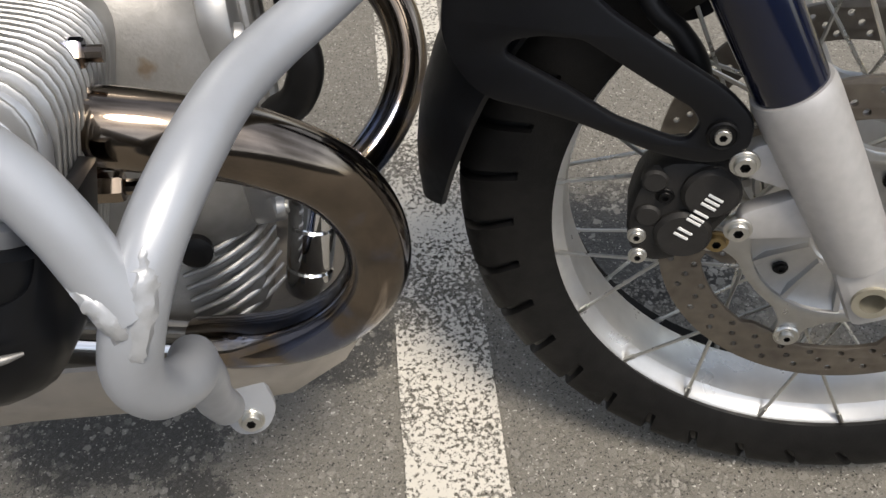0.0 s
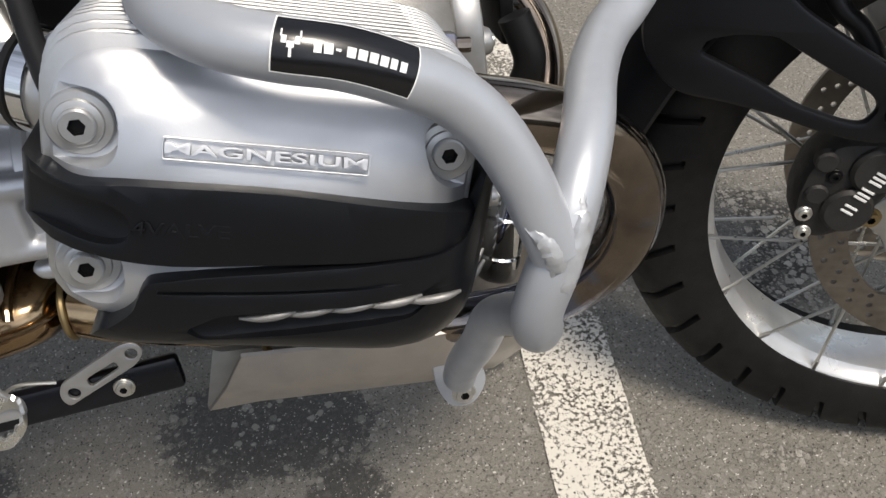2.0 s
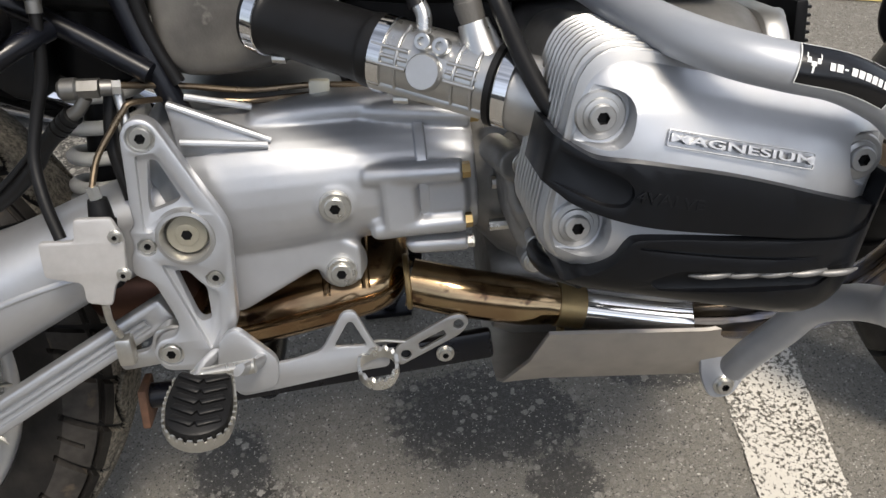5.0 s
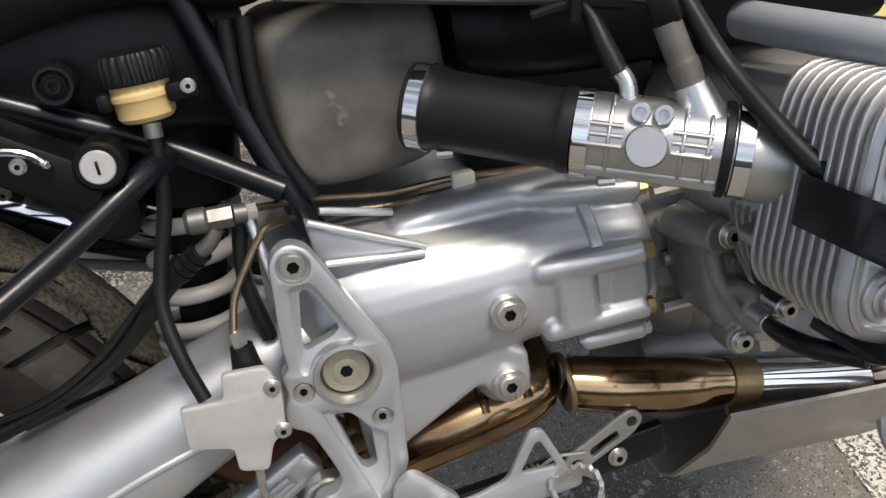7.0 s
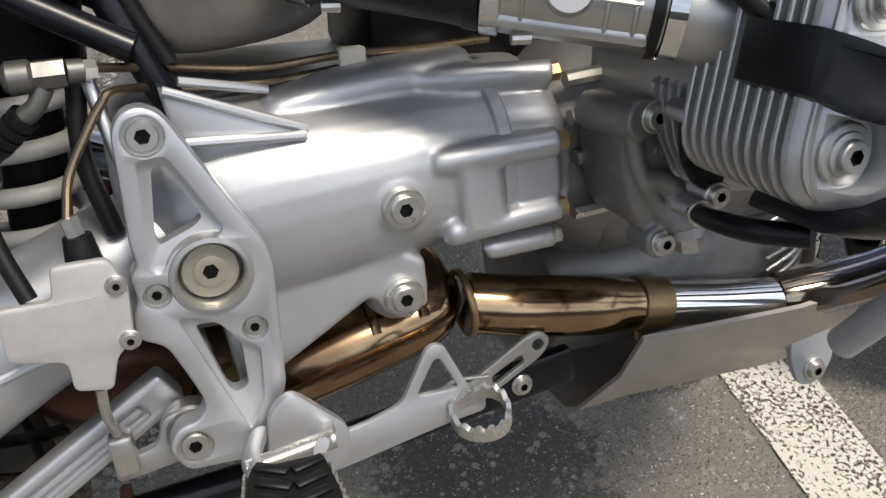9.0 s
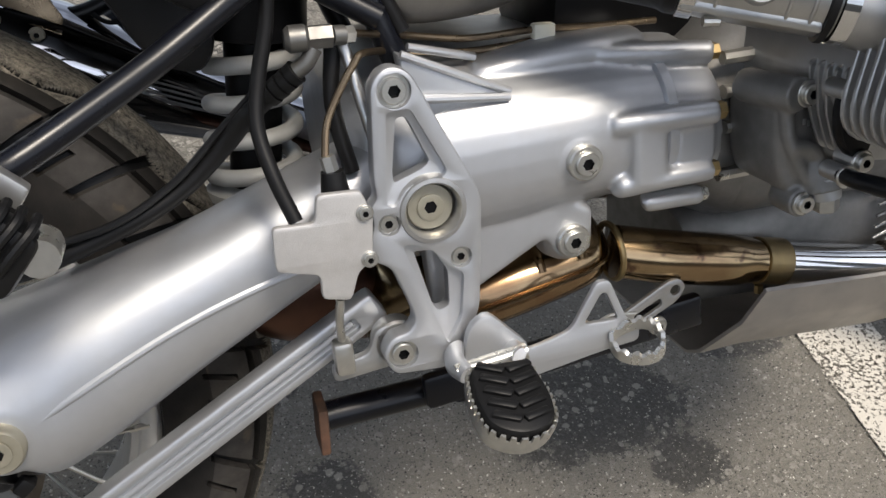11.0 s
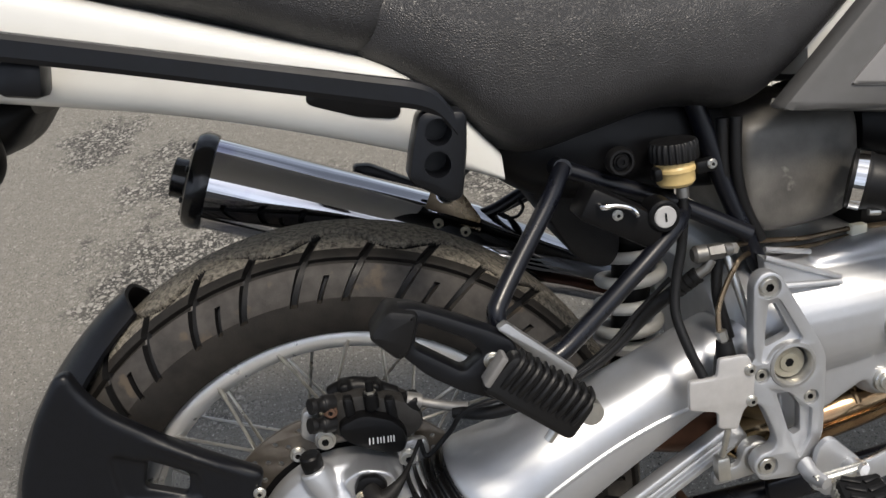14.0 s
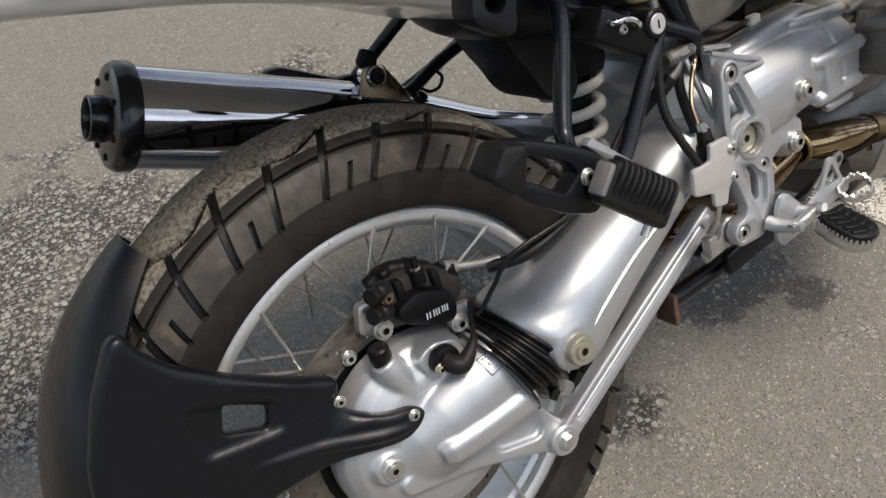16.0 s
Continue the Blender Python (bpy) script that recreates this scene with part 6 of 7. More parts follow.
bolt(-0.059, -0.1280, 0.011, 0.0072, STEEL, drive, washer=0, tall=0.2)
part("filler_cap", lathe([(0.0104, 0), (0.0104, 0.010), (0.0110, 0.011), (0.0106, 0.021), (0.0088, 0.0230), (0.001, 0.0235)], 28, aim((-0.022, -0.104, 0.106), (-0.05, -0.05, 1))), BLACK, drive, "black filler cap")
seam = [snap(drive_g, at, (0, 0.8, -0.6)) for at in ((-0.010, -0.133, 0.076), (0.010, -0.136, 0.078), (0.026, -0.137, 0.079), (0.044, -0.136, 0.081))]
part("parting_line", tube([p - n * 0.0004 for p, n in seam], 0.0008, 8), CAST, drive, "bright casting line")
part("sensor_plate", plate(rounded([(0.012, 0.090), (0.020, 0.106), (0.040, 0.104), (0.048, 0.088), (0.036, 0.076), (0.018, 0.078)], 0.008, 4), [], -0.126, 0.012, 0.003), BLACK, drive, "black speed sensor plate")
part("sensor_plug", tube([(0.028, -0.130, 0.092), (0.034, -0.140, 0.086), (0.043, -0.142, 0.086), (0.0600, -0.1380, 0.0979), (0.0720, -0.1220, 0.1052), (0.0852, -0.1050, 0.1175)], [0.0085, 0.0098, 0.0088, 0.0042, 0.0022, 0.0020], 18), TYRE, drive, "black rubber speed sensor boot")
bolt(0.020, -0.1330, 0.0865, 0.0046, PALEZINC, drive)
drive_tree = BVHTree.FromPolygons([Vector(v) for v in drive_g[0]], drive_g[1])
quad = [Vector((0.0537, -0.141, 0.0797)), Vector((0.0695, -0.141, 0.0807)), Vector((0.0833, -0.141, 0.0553)), Vector((0.0661, -0.141, 0.0512))]


def decal(u0, u1, w0, w1, lift, nu=6, nw=8):
    """A thin patch of the label that follows the housing, u across and w down, both 0 to 1."""
    way = Vector((0.377, 0.740, -0.557)).normalized()
    grid, faces = [], []
    for up in (lift, -0.0006):
        for j in range(nw + 1):
            for i in range(nu + 1):
                u, w = u0 + (u1 - u0) * i / nu, w0 + (w1 - w0) * j / nw
                p, n, _, _ = drive_tree.ray_cast(quad[0].lerp(quad[1], u).lerp(quad[3].lerp(quad[2], u), w) - way * 0.1, way)
                grid.append(p + n * (up if n.dot(way) < 0 else -up))
    row, lay = nu + 1, (nu + 1) * (nw + 1)
    for j in range(nw):
        for i in range(nu):
            k = j * row + i
            faces += [(k, k + 1, k + 1 + row, k + row), (lay + k, lay + k + row, lay + k + 1 + row, lay + k + 1)]
    rim = list(range(nu)) + [nu + j * row for j in range(nw)] + [nw * row + i for i in range(nu, 0, -1)] + [j * row for j in range(nw, 0, -1)]
    for p, q in zip(rim, rim[1:] + rim[:1]):
        faces.append((q, p, lay + p, lay + q))
    return grid, faces


part("warning_label", decal(0, 1, 0, 1, 0.0004), SILVER, drive, "small printed warning label")
bars = [decal(u0, u1, w0, w1, 0.0008, 3, 4) for u0, u1, w0, w1 in ((0.03, 0.97, 0.02, 0.06), (0.03, 0.97, 0.94, 0.98), (0.03, 0.085, 0.02, 0.98), (0.915, 0.97, 0.02, 0.98), (0.20, 0.62, 0.14, 0.17), (0.20, 0.62, 0.19, 0.22), (0.22, 0.80, 0.31, 0.325), (0.40, 0.48, 0.40, 0.58), (0.54, 0.78, 0.44, 0.46), (0.50, 0.74, 0.55, 0.57), (0.34, 0.60, 0.64, 0.655), (0.46, 0.70, 0.76, 0.78), (0.42, 0.74, 0.83, 0.845))]
part("label_print", joined(*bars), BLACKPRINT, drive, "dark print drawn as bars")
ta = [Vector((0.132, -0.126, -0.083)), Vector((0.405, -0.136, 0.066))]
td = (ta[1] - ta[0]).normalized()
tm = Matrix.Translation(ta[0]) @ Matrix.Rotation(-math.atan2(td.z, td.x), 4, "Y")
tl = (ta[1] - ta[0]).length
bar = rounded([(0.0, -0.014), (0.05, -0.0150), (tl, -0.0125), (tl, 0.0125), (0.05, 0.0150), (0.0, 0.014)], 0.004, 2)
groove = skin([[(x, y, z) for x, z in rounded([(0.026, -0.0075), (tl - 0.02, -0.0060), (tl - 0.02, 0.0060), (0.026, 0.0075)], 0.004, 3)] for y in (-0.004, -0.03)])
torque = part("torque_arm", moved(soften(cut(plate(bar, [], 0, 0.018, 0.003), groove), 0.0014), tm), SILVER, moto, "silver channelled torque reaction rod")
part("rod_rib", moved(tube([(0.03, -0.0045, 0.0), (tl - 0.024, -0.0045, 0.0)], 0.0026, 10, 1), tm), SILVER, torque)
part("rod_eye", disc_y(0.132, -0.114, -0.083, [(0.018, 0), (0.0190, 0.004), (0.0190, 0.020), (0.0170, 0.0225), (0.009, 0.0225)], 36), SILVER, torque)
bolt(0.132, -0.1366, -0.083, 0.0088, STEEL, torque, socket=False)

# rear brake caliper
cal_o = rounded([(-0.002, 0.150), (0.008, 0.172), (0.040, 0.172), (0.078, 0.156), (0.094, 0.138), (0.092, 0.122), (0.074, 0.112), (0.030, 0.118), (0.004, 0.132)], 0.008, 3)
rcal = part("rear_caliper", plate(cal_o, [], -0.072, 0.036, 0.005), CALIPER, moto, "black rear brake caliper on the final drive")
part("piston_housing", plate(rounded([(0.010, 0.150), (0.036, 0.158), (0.066, 0.144), (0.076, 0.126), (0.070, 0.107), (0.055, 0.106), (0.022, 0.124), (0.010, 0.136)], 0.010, 4), [], -0.094, 0.020, 0.006), BLACK, rcal)
for x, z, w in ((0.024, 0.166, 0.010), (0.044, 0.165, 0.010), (0.064, 0.156, 0.010)):
    part("caliper_rib", plate(rounded([(x - w / 2, z - 0.020), (x + w / 2, z - 0.024), (x + w / 2, z + 0.006), (x - w / 2, z + 0.008)], 0.003, 3), [], -0.088, 0.014, 0.003), BLACK, rcal)
part("caliper_bridge", cast([tube([(0.004, -0.060, 0.166), (0.034, -0.062, 0.170), (0.072, -0.064, 0.152)], [0.009, 0.0105, 0.009], 16), box((0.022, -0.064, 0.168), (0.012, 0.024, 0.024), 0.004), box((0.052, -0.066, 0.164), (0.012, 0.024, 0.022), 0.004), box((0.084, -0.076, 0.146), (0.020, 0.026, 0.020), 0.005)], 0.0022, 4), BLACK, rcal)
part("bleed_screw", joined(tube([(0.046, -0.092, 0.158), (0.047, -0.092, 0.172), (0.047, -0.092, 0.174), (0.048, -0.092, 0.186)], [0.0075, 0.0072, 0.0045, 0.0040], 14, 2)), BLACK, rcal)
part("bleed_hex", skin([[aim((0.047, -0.092, 0.172), (0, 0, 1)) @ Vector(v) for v in hexring(0.0056, h)] for h in (0, 0.004)]), STEEL, rcal)
for (x0, z0), (x1, z1) in (((-0.016, 0.158), (0.006, 0.150)), ((-0.012, 0.178), (0.010, 0.172))):
    a, b = Vector((x0, -0.104, z0)), Vector((x1, -0.092, z1))
    part("guide_boot", tube([a, a.lerp(b, 0.2), a.lerp(b, 0.3), a.lerp(b, 0.5), a.lerp(b, 0.6), b], [0.0078, 0.0082, 0.0070, 0.0072, 0.0090, 0.0085], 16, 3), RUBBER, rcal, "black rubber guide pin boot")
bolt(0.006, -0.100, 0.166, 0.0050, RUST, rcal)
g = []
for u in (-0.0110, -0.0075, -0.0030, 0.0, 0.0030, 0.0072, 0.0100, 0.0128):
    g.append(box((0.048 + u, -0.1046, 0.127 - 0.10 * u), (0.0013, 0.001, 0.0070), 0.0003, Matrix.Rotation(radians(8), 4, "Y")))
part("brand_mark", joined(*g), LETTER, rcal, "pale brand lettering drawn as bars")
part("caliper_bracket", plate(rounded([(-0.022, 0.168), (-0.030, 0.140), (-0.006, 0.122), (0.006, 0.130), (-0.006, 0.146), (-0.008, 0.168)], 0.006, 3), [], -0.084, 0.012, 0.003), CAST, rcal)
part("caliper_lug", plate(rounded([(0.060, 0.108), (0.062, 0.092), (0.080, 0.086), (0.094, 0.096), (0.092, 0.114), (0.074, 0.116)], 0.006, 3), [], -0.092, 0.010, 0.003), CAST, rcal)
bolt(-0.006, -0.093, 0.134, 0.0080, STEEL, rcal)
bolt(0.071, -0.099, 0.098, 0.0074, STEEL, rcal)
part("banjo", joined(tube([(0.080, -0.080, 0.152), (0.094, -0.080, 0.146)], 0.0085, 14, 1), tube([(0.094, -0.080, 0.146), (0.120, -0.086, 0.138), (0.140, -0.092, 0.134)], [0.005, 0.0052, 0.0068], 12, 3)), DULL, rcal)

# hugger
hug_rings = []
for k in range(26):
    f = k / 25
    a = radians(120 + 100 * f)
    r = 0.350 + 0.004 * math.sin(f * 3)
    w = 0.103 * min(1.0, 0.36 + 2.6 * f)
    dip = 0.020 + 0.028 * min(1, f * 2.2)
    us = [-1 + j / 8 for j in range(17)]
    ring = [((r - dip * abs(u) ** 3) * math.cos(a), w * u, (r - dip * abs(u) ** 3) * math.sin(a)) for u in us]
    ring += [((r - 0.004 - dip * abs(u) ** 3) * math.cos(a), (w - 0.004) * u, (r - 0.004 - dip * abs(u) ** 3) * math.sin(a)) for u in us[::-1]]
    hug_rings.append(ring)
hugger = part("rear_hugger", skin(hug_rings), PLASTIC, moto, "matt black plastic rear wheel hugger")
side_o = [(-0.068, 0.120), (-0.117, 0.152), (-0.160, 0.184), (-0.196, 0.216), (-0.213, 0.243), (-0.219, 0.264), (-0.232, 0.262), (-0.262, 0.222), (-0.292, 0.165), (-0.312, 0.080), (-0.306, -0.02), (-0.26, 0.020), (-0.205, 0.046), (-0.145, 0.046), (-0.098, 0.042), (-0.042, 0.034), (-0.008, 0.035), (-0.004, 0.050), (-0.018, 0.064), (-0.046, 0.070), (-0.074, 0.086), (-0.078, 0.104)]
side_h = rounded([(-0.173, 0.160), (-0.139, 0.136), (-0.145, 0.114), (-0.183, 0.132)], 0.004, 3)
dish = [skin([[(x, y, z) for x, z in loop] for y in (y0, -0.15)]) for loop, y0 in ((rounded([(-0.205, 0.176), (-0.128, 0.136), (-0.132, 0.106), (-0.205, 0.122)], 0.008, 3), -0.1045),)]
arm_folds = [tube([(-0.215, -0.102, 0.098), (-0.160, -0.106, 0.084), (-0.110, -0.107, 0.068), (-0.060, -0.108, 0.054), (-0.022, -0.107, 0.046)], [0.002, 0.0055, 0.007, 0.007, 0.004], 12), tube([(-0.205, -0.104, 0.206), (-0.150, -0.107, 0.168), (-0.110, -0.107, 0.140), (-0.076, -0.104, 0.112)], [0.002, 0.004, 0.005, 0.004], 12)]
arm_v, arm_f = cast([cut(plate(rounded(side_o, 0.012, 4), [side_h], -0.099, 0.020, 0.006), dish[0]), *arm_folds], 0.0026, 3)
bent = []
for v in arm_v:
    f = max(0.0, min(1.0, (v.x + 0.120) / 0.090)) * max(0.0, min(1.0, (0.105 - v.z) / 0.030))
    bent.append(Vector((v.x, v.y - 0.021 * f * f * (3 - 2 * f), v.z)))
part("hugger_arm", (bent, arm_f), PLASTIC, hugger, "black hugger side arm with a slot", sharp=50)
bolt(-0.078, -0.1105, 0.102, 0.0046, STEEL, hugger)
bolt(-0.021, -0.1300, 0.056, 0.0046, STEEL, hugger)

# ---- rear frame, both sides ----
subframe = part("rear_frame", tube([(0.431, -0.125, 0.266), (0.364, -0.112, 0.308), (0.310, -0.106, 0.336), (0.260, -0.104, 0.362)], 0.0085, 18), FRAME, moto, "black painted tubular rear frame")
for sy in (-1, 1):
    mir = Matrix.Diagonal((1, 1 if sy < 0 else -1, 1, 1))
    if sy > 0:
        part("frame_tube", moved(tube([(0.431, -0.125, 0.266), (0.364, -0.112, 0.308), (0.310, -0.106, 0.336), (0.260, -0.104, 0.362)], 0.0085, 18), mir), FRAME, subframe)
    part("frame_tube", moved(tube([(0.2594, -0.126, 0.366), (0.239, -0.150, 0.3457), (0.197, -0.185, 0.307), (0.174, -0.204, 0.284), (0.1675, -0.211, 0.274), (0.1680, -0.214, 0.252)], 0.0082, 18), mir), FRAME, subframe)
    part("frame_tube", moved(tube([(0.366, -0.130, 0.306), (0.3454, -0.157, 0.2977), (0.289, -0.184, 0.2674), (0.220, -0.222, 0.2373), (0.200, -0.226, 0.231)], 0.0082, 18), mir), FRAME, subframe)
    part("frame_tube", moved(tube([(0.3808, -0.097, 0.463), (0.396, -0.102, 0.400), (0.414, -0.105, 0.327), (0.4328, -0.110, 0.263), (0.446, -0.108, 0.225)], 0.0095, 18), mir), FRAME, subframe)
    part("tube_joint", moved(tube([(0.2600, -0.100, 0.362), (0.2590, -0.118, 0.364), (0.2590, -0.130, 0.366)], 0.0088, 18), mir), FRAME, subframe)
    if sy > 0:
        # the far peg bracket sits higher, over the silencer
        far = part("passenger_peg_bracket", plate(rounded([(0.074, 0.345), (0.094, 0.343), (0.158, 0.303), (0.180, 0.300), (0.176, 0.270), (0.150, 0.276), (0.135, 0.285), (0.096, 0.322), (0.088, 0.314), (0.072, 0.320)], 0.006, 4), [], 0.200, 0.020, 0.005), PLASTIC, moto, "black passenger peg bracket over the silencer")
        part("bracket_stay", tube([(0.176, 0.150, 0.305), (0.212, 0.150, 0.262), (0.277, 0.150, 0.280), (0.330, 0.140, 0.296)], 0.0080, 14), FRAME, far)
        part("strap_loop", tube([(0.236, 0.140, 0.262), (0.246, 0.138, 0.254), (0.260, 0.138, 0.254), (0.268, 0.138, 0.264), (0.264, 0.140, 0.274)], 0.0022, 8), BLACK, far)
        continue
    br_o = rounded([(0.079, 0.312), (0.063, 0.293), (0.084, 0.271), (0.101, 0.249), (0.126, 0.229), (0.156, 0.214), (0.180, 0.228), (0.174, 0.264), (0.155, 0.278), (0.122, 0.298), (0.100, 0.310)], 0.008, 4)
    br_h = rounded([(0.102, 0.296), (0.140, 0.271), (0.147, 0.258), (0.130, 0.247), (0.095, 0.276)], 0.005, 4)
    bracket = part("passenger_peg_bracket", moved(plate(br_o, [br_h], -0.236, 0.022, 0.004), mir), PLASTIC, moto, "black passenger peg bracket bolted to the frame")
    part("end_block", moved(plate(rounded([(0.080, 0.314), (0.061, 0.293), (0.082, 0.268), (0.092, 0.276), (0.104, 0.306)], 0.006, 4), [], -0.234, 0.038, 0.006), mir), RUBBER, bracket)
    part("pale_strip", moved(plate(rounded([(0.162, 0.276), (0.170, 0.280), (0.222, 0.226), (0.214, 0.216)], 0.002, 2), [], -0.240, 0.010, 0.001), mir), CAST, bracket, "bare aluminium edge strip")
    PP = mir @ Matrix.Translation((0.184, -0.266, 0.226)) @ Matrix.Rotation(radians(42), 4, "Y")
    ppeg = part("passenger_peg", moved(plate(rounded([(-0.044, -0.020), (0.044, -0.022), (0.044, 0.016), (-0.038, 0.020)], 0.008, 4), [], 0.0, 0.020, 0.005), PP), RUBBER, bracket, "folded black rubber passenger peg")
    for k in range(10):
        part("peg_rib", moved(tube([(-0.032 + 0.0074 * k, -0.009, -0.008), (-0.032 + 0.0074 * k, -0.0125, 0.004), (-0.030 + 0.0074 * k, -0.009, 0.018), (-0.030 + 0.0074 * k, 0.004, 0.021)], 0.0026, 8, 3), PP), RUBBER, ppeg)
    part("peg_end", moved(box((-0.043, -0.002, 0.000), (0.006, 0.018, 0.028), 0.002), PP), GREYPANEL, ppeg, "grey worn peg end")
    part("peg_hinge", moved(joined(tube([(0.046, -0.006, 0.006), (0.046, 0.016, 0.006)], 0.010, 14, 1), tube([(0.030, 0.0, -0.018), (0.030, 0.0, -0.032)], 0.004, 10, 1)), PP), STEEL, ppeg)
    bolt(0.154, -0.248 * (1 if sy < 0 else -1), 0.252, 0.0055, STEEL, bracket, (0, sy, 0))
# lock box, helmet hook and reservoir
LB = Matrix.Translation((0.298, -0.151, 0.3195)) @ Matrix.Rotation(radians(34), 4, "Y")
lockbox = part("helmet_lock", moved(box((0, 0, 0), (0.078, 0.040, 0.031), 0.005), LB), BLACK, moto, "black helmet lock housing with a chromed hook")
part("lock_sleeve", disc_y(0.3330, -0.148, 0.3160, [(0.0145, 0), (0.0145, 0.024), (0.0125, 0.026), (0.0115, 0.026)], 28), BLACK, lockbox)
part("lock_barrel", disc_y(0.3330, -0.1725, 0.3160, [(0.0100, 0), (0.0100, 0.002), (0.0092, 0.003), (0.001, 0.003)], 28), FORKGREY, lockbox, "pale key barrel")
part("key_slot", box((0.3330, -0.1758, 0.3160), (0.0018, 0.0008, 0.008), 0.0002), BLACKPRINT, lockbox)
part("chrome_hook", tube([(0.276, -0.168, 0.338), (0.278, -0.177, 0.337), (0.290, -0.178, 0.336), (0.301, -0.178, 0.3315), (0.3075, -0.177, 0.324), (0.308, -0.168, 0.321)], 0.0026, 10), CHROME, lockbox)
bolt(0.2917, -0.172, 0.3255, 0.0036, STEEL, lockbox)
res = part("fluid_reservoir", lathe([(0.015, 0), (0.0175, 0.003), (0.0180, 0.012), (0.0195, 0.014), (0.0195, 0.017), (0.0180, 0.019), (0.0180, 0.026)], 32, aim((0.3620, -0.130, 0.3305), (0, 0, 1))), AMBER, moto, "yellowed brake fluid reservoir with a black cap")
cap = []
for k in range(96):
    a = 2 * math.pi * k / 96
    cap.append(0.0225 if k % 4 < 2 else 0.0212)
cap_g = skin([[(cap[k] * q * math.cos(2 * math.pi * k / 96), cap[k] * q * math.sin(2 * math.pi * k / 96), h) for k in range(96)] for q, h in ((0.94, 0.0), (1, 0.0015), (1, 0.015), (0.92, 0.018), (0.5, 0.0185))])
part("screw_cap", moved(cap_g, aim((0.3625, -0.130, 0.3535), (0, 0, 1))), RUBBER, res, "ribbed black screw cap")
part("reservoir_clip", box((0.387, -0.138, 0.3450), (0.020, 0.014, 0.012), 0.003), BLACK, res)
part("reservoir_clip", box((0.341, -0.140, 0.3460), (0.008, 0.014, 0.012), 0.003), BLACK, res)
bolt(0.391, -0.146, 0.3470, 0.0034, STEEL, res)
bush = part("seat_bush", disc_y(0.314, -0.120, 0.3605, [(0.0135, 0), (0.0135, 0.006), (0.0115, 0.010), (0.0095, 0.010), (0.0080, 0.006), (0.003, 0.006)], 28), RUBBER, moto, "black rubber seat mounting bush")
bolt(0.314, -0.127, 0.3605, 0.0055, BLACK, bush)
# shock absorber
shock = part("rear_shock", coil((0.340, 0.004, 0.130), (0.357, 0.004, 0.245), 0.033, 0.0068, 4.0, 12), SPRING, moto, "grey coil spring of the rear shock absorber")
part("shock_body", tube([(0.325, 0.004, 0.040), (0.338, 0.004, 0.110), (0.362, 0.004, 0.270), (0.368, 0.004, 0.30)], [0.018, 0.020, 0.024, 0.030], 24), BLACK, shock)
part("upper_shroud", lathe([(0.030, 0.0), (0.040, 0.002), (0.042, 0.012), (0.042, 0.080), (0.036, 0.084)], 28, aim((0.3575, 0.004, 0.244), (0.15, 0, 1))), BLACK, shock, "black upper spring shroud")
part("shock_collar", lathe([(0.030, 0.0), (0.039, 0.003), (0.039, 0.010), (0.030, 0.013)], 28, aim((0.338, 0.004, 0.116), (0.15, 0, 1))), SPRING, shock)
part("shock_eye", joined(disc_y(0.322, -0.012, 0.072, [(0.013, 0), (0.013, 0.022), (0.010, 0.024), (0.001, 0.024)], 22), tube([(0.322, 0.004, 0.020), (0.326, 0.004, 0.090)], 0.016, 18, 1)), STEEL, shock)
# inner mudguard and flap under the seat
inner = part("inner_mudguard", skin(smooth_rings([oval(x, 0, z, w, h, 3, 32) for x, z, w, h in ((0.175, 0.430, 0.06, 0.02), (0.200, 0.408, 0.085, 0.045), (0.235, 0.385, 0.10, 0.055), (0.290, 0.372, 0.105, 0.060), (0.350, 0.368, 0.105, 0.062), (0.430, 0.355, 0.09, 0.06))])), BLACK, moto, "black plastic inner mudguard under the seat")
part("mud_flap", plate(rounded([(0.228, 0.372), (0.2500, 0.3089), (0.2661, 0.2803), (0.2749, 0.2577), (0.2912, 0.2389), (0.3150, 0.2320), (0.3280, 0.2480), (0.330, 0.372)], 0.014, 4), [], 0.0, 0.100, 0.006), RUBBER, inner, "black rubber mud flap")

# ---- seat, tail, tank ----
seat_rows = [(0.095, 0.482, 0.555, 0.125), (0.130, 0.460, 0.560, 0.142), (0.170, 0.428, 0.556, 0.152), (0.200, 0.390, 0.551, 0.157), (0.240, 0.374, 0.545, 0.160), (0.300, 0.383, 0.537, 0.160), (0.366, 0.392, 0.527, 0.157), (0.430, 0.379, 0.520, 0.152), (0.470, 0.396, 0.522, 0.148), (0.520, 0.438, 0.535, 0.144), (0.565, 0.475, 0.556, 0.136), (0.600, 0.500, 0.580, 0.12)]
part("rider_seat", skin(smooth_rings([oval(x, 0, (a + b) / 2, w, (b - a) / 2, 3.2, 60) for x, a, b, w in seat_rows])), LEATHER, moto, "black grained leatherette rider seat", sharp=60)
rear_rows = [(-0.25, 0.600, 0.68, 0.10), (-0.20, 0.590, 0.67, 0.125), (-0.10, 0.566, 0.65, 0.135), (0.0, 0.530, 0.63, 0.142), (0.07, 0.494, 0.615, 0.146), (0.110, 0.482, 0.600, 0.144), (0.140, 0.505, 0.580, 0.130)]
part("passenger_seat", skin(smooth_rings([oval(x, 0, (a + b) / 2, w, (b - a) / 2, 3.0, 52) for x, a, b, w in rear_rows])), LEATHER, moto, "black grained leatherette passenger seat", sharp=60)
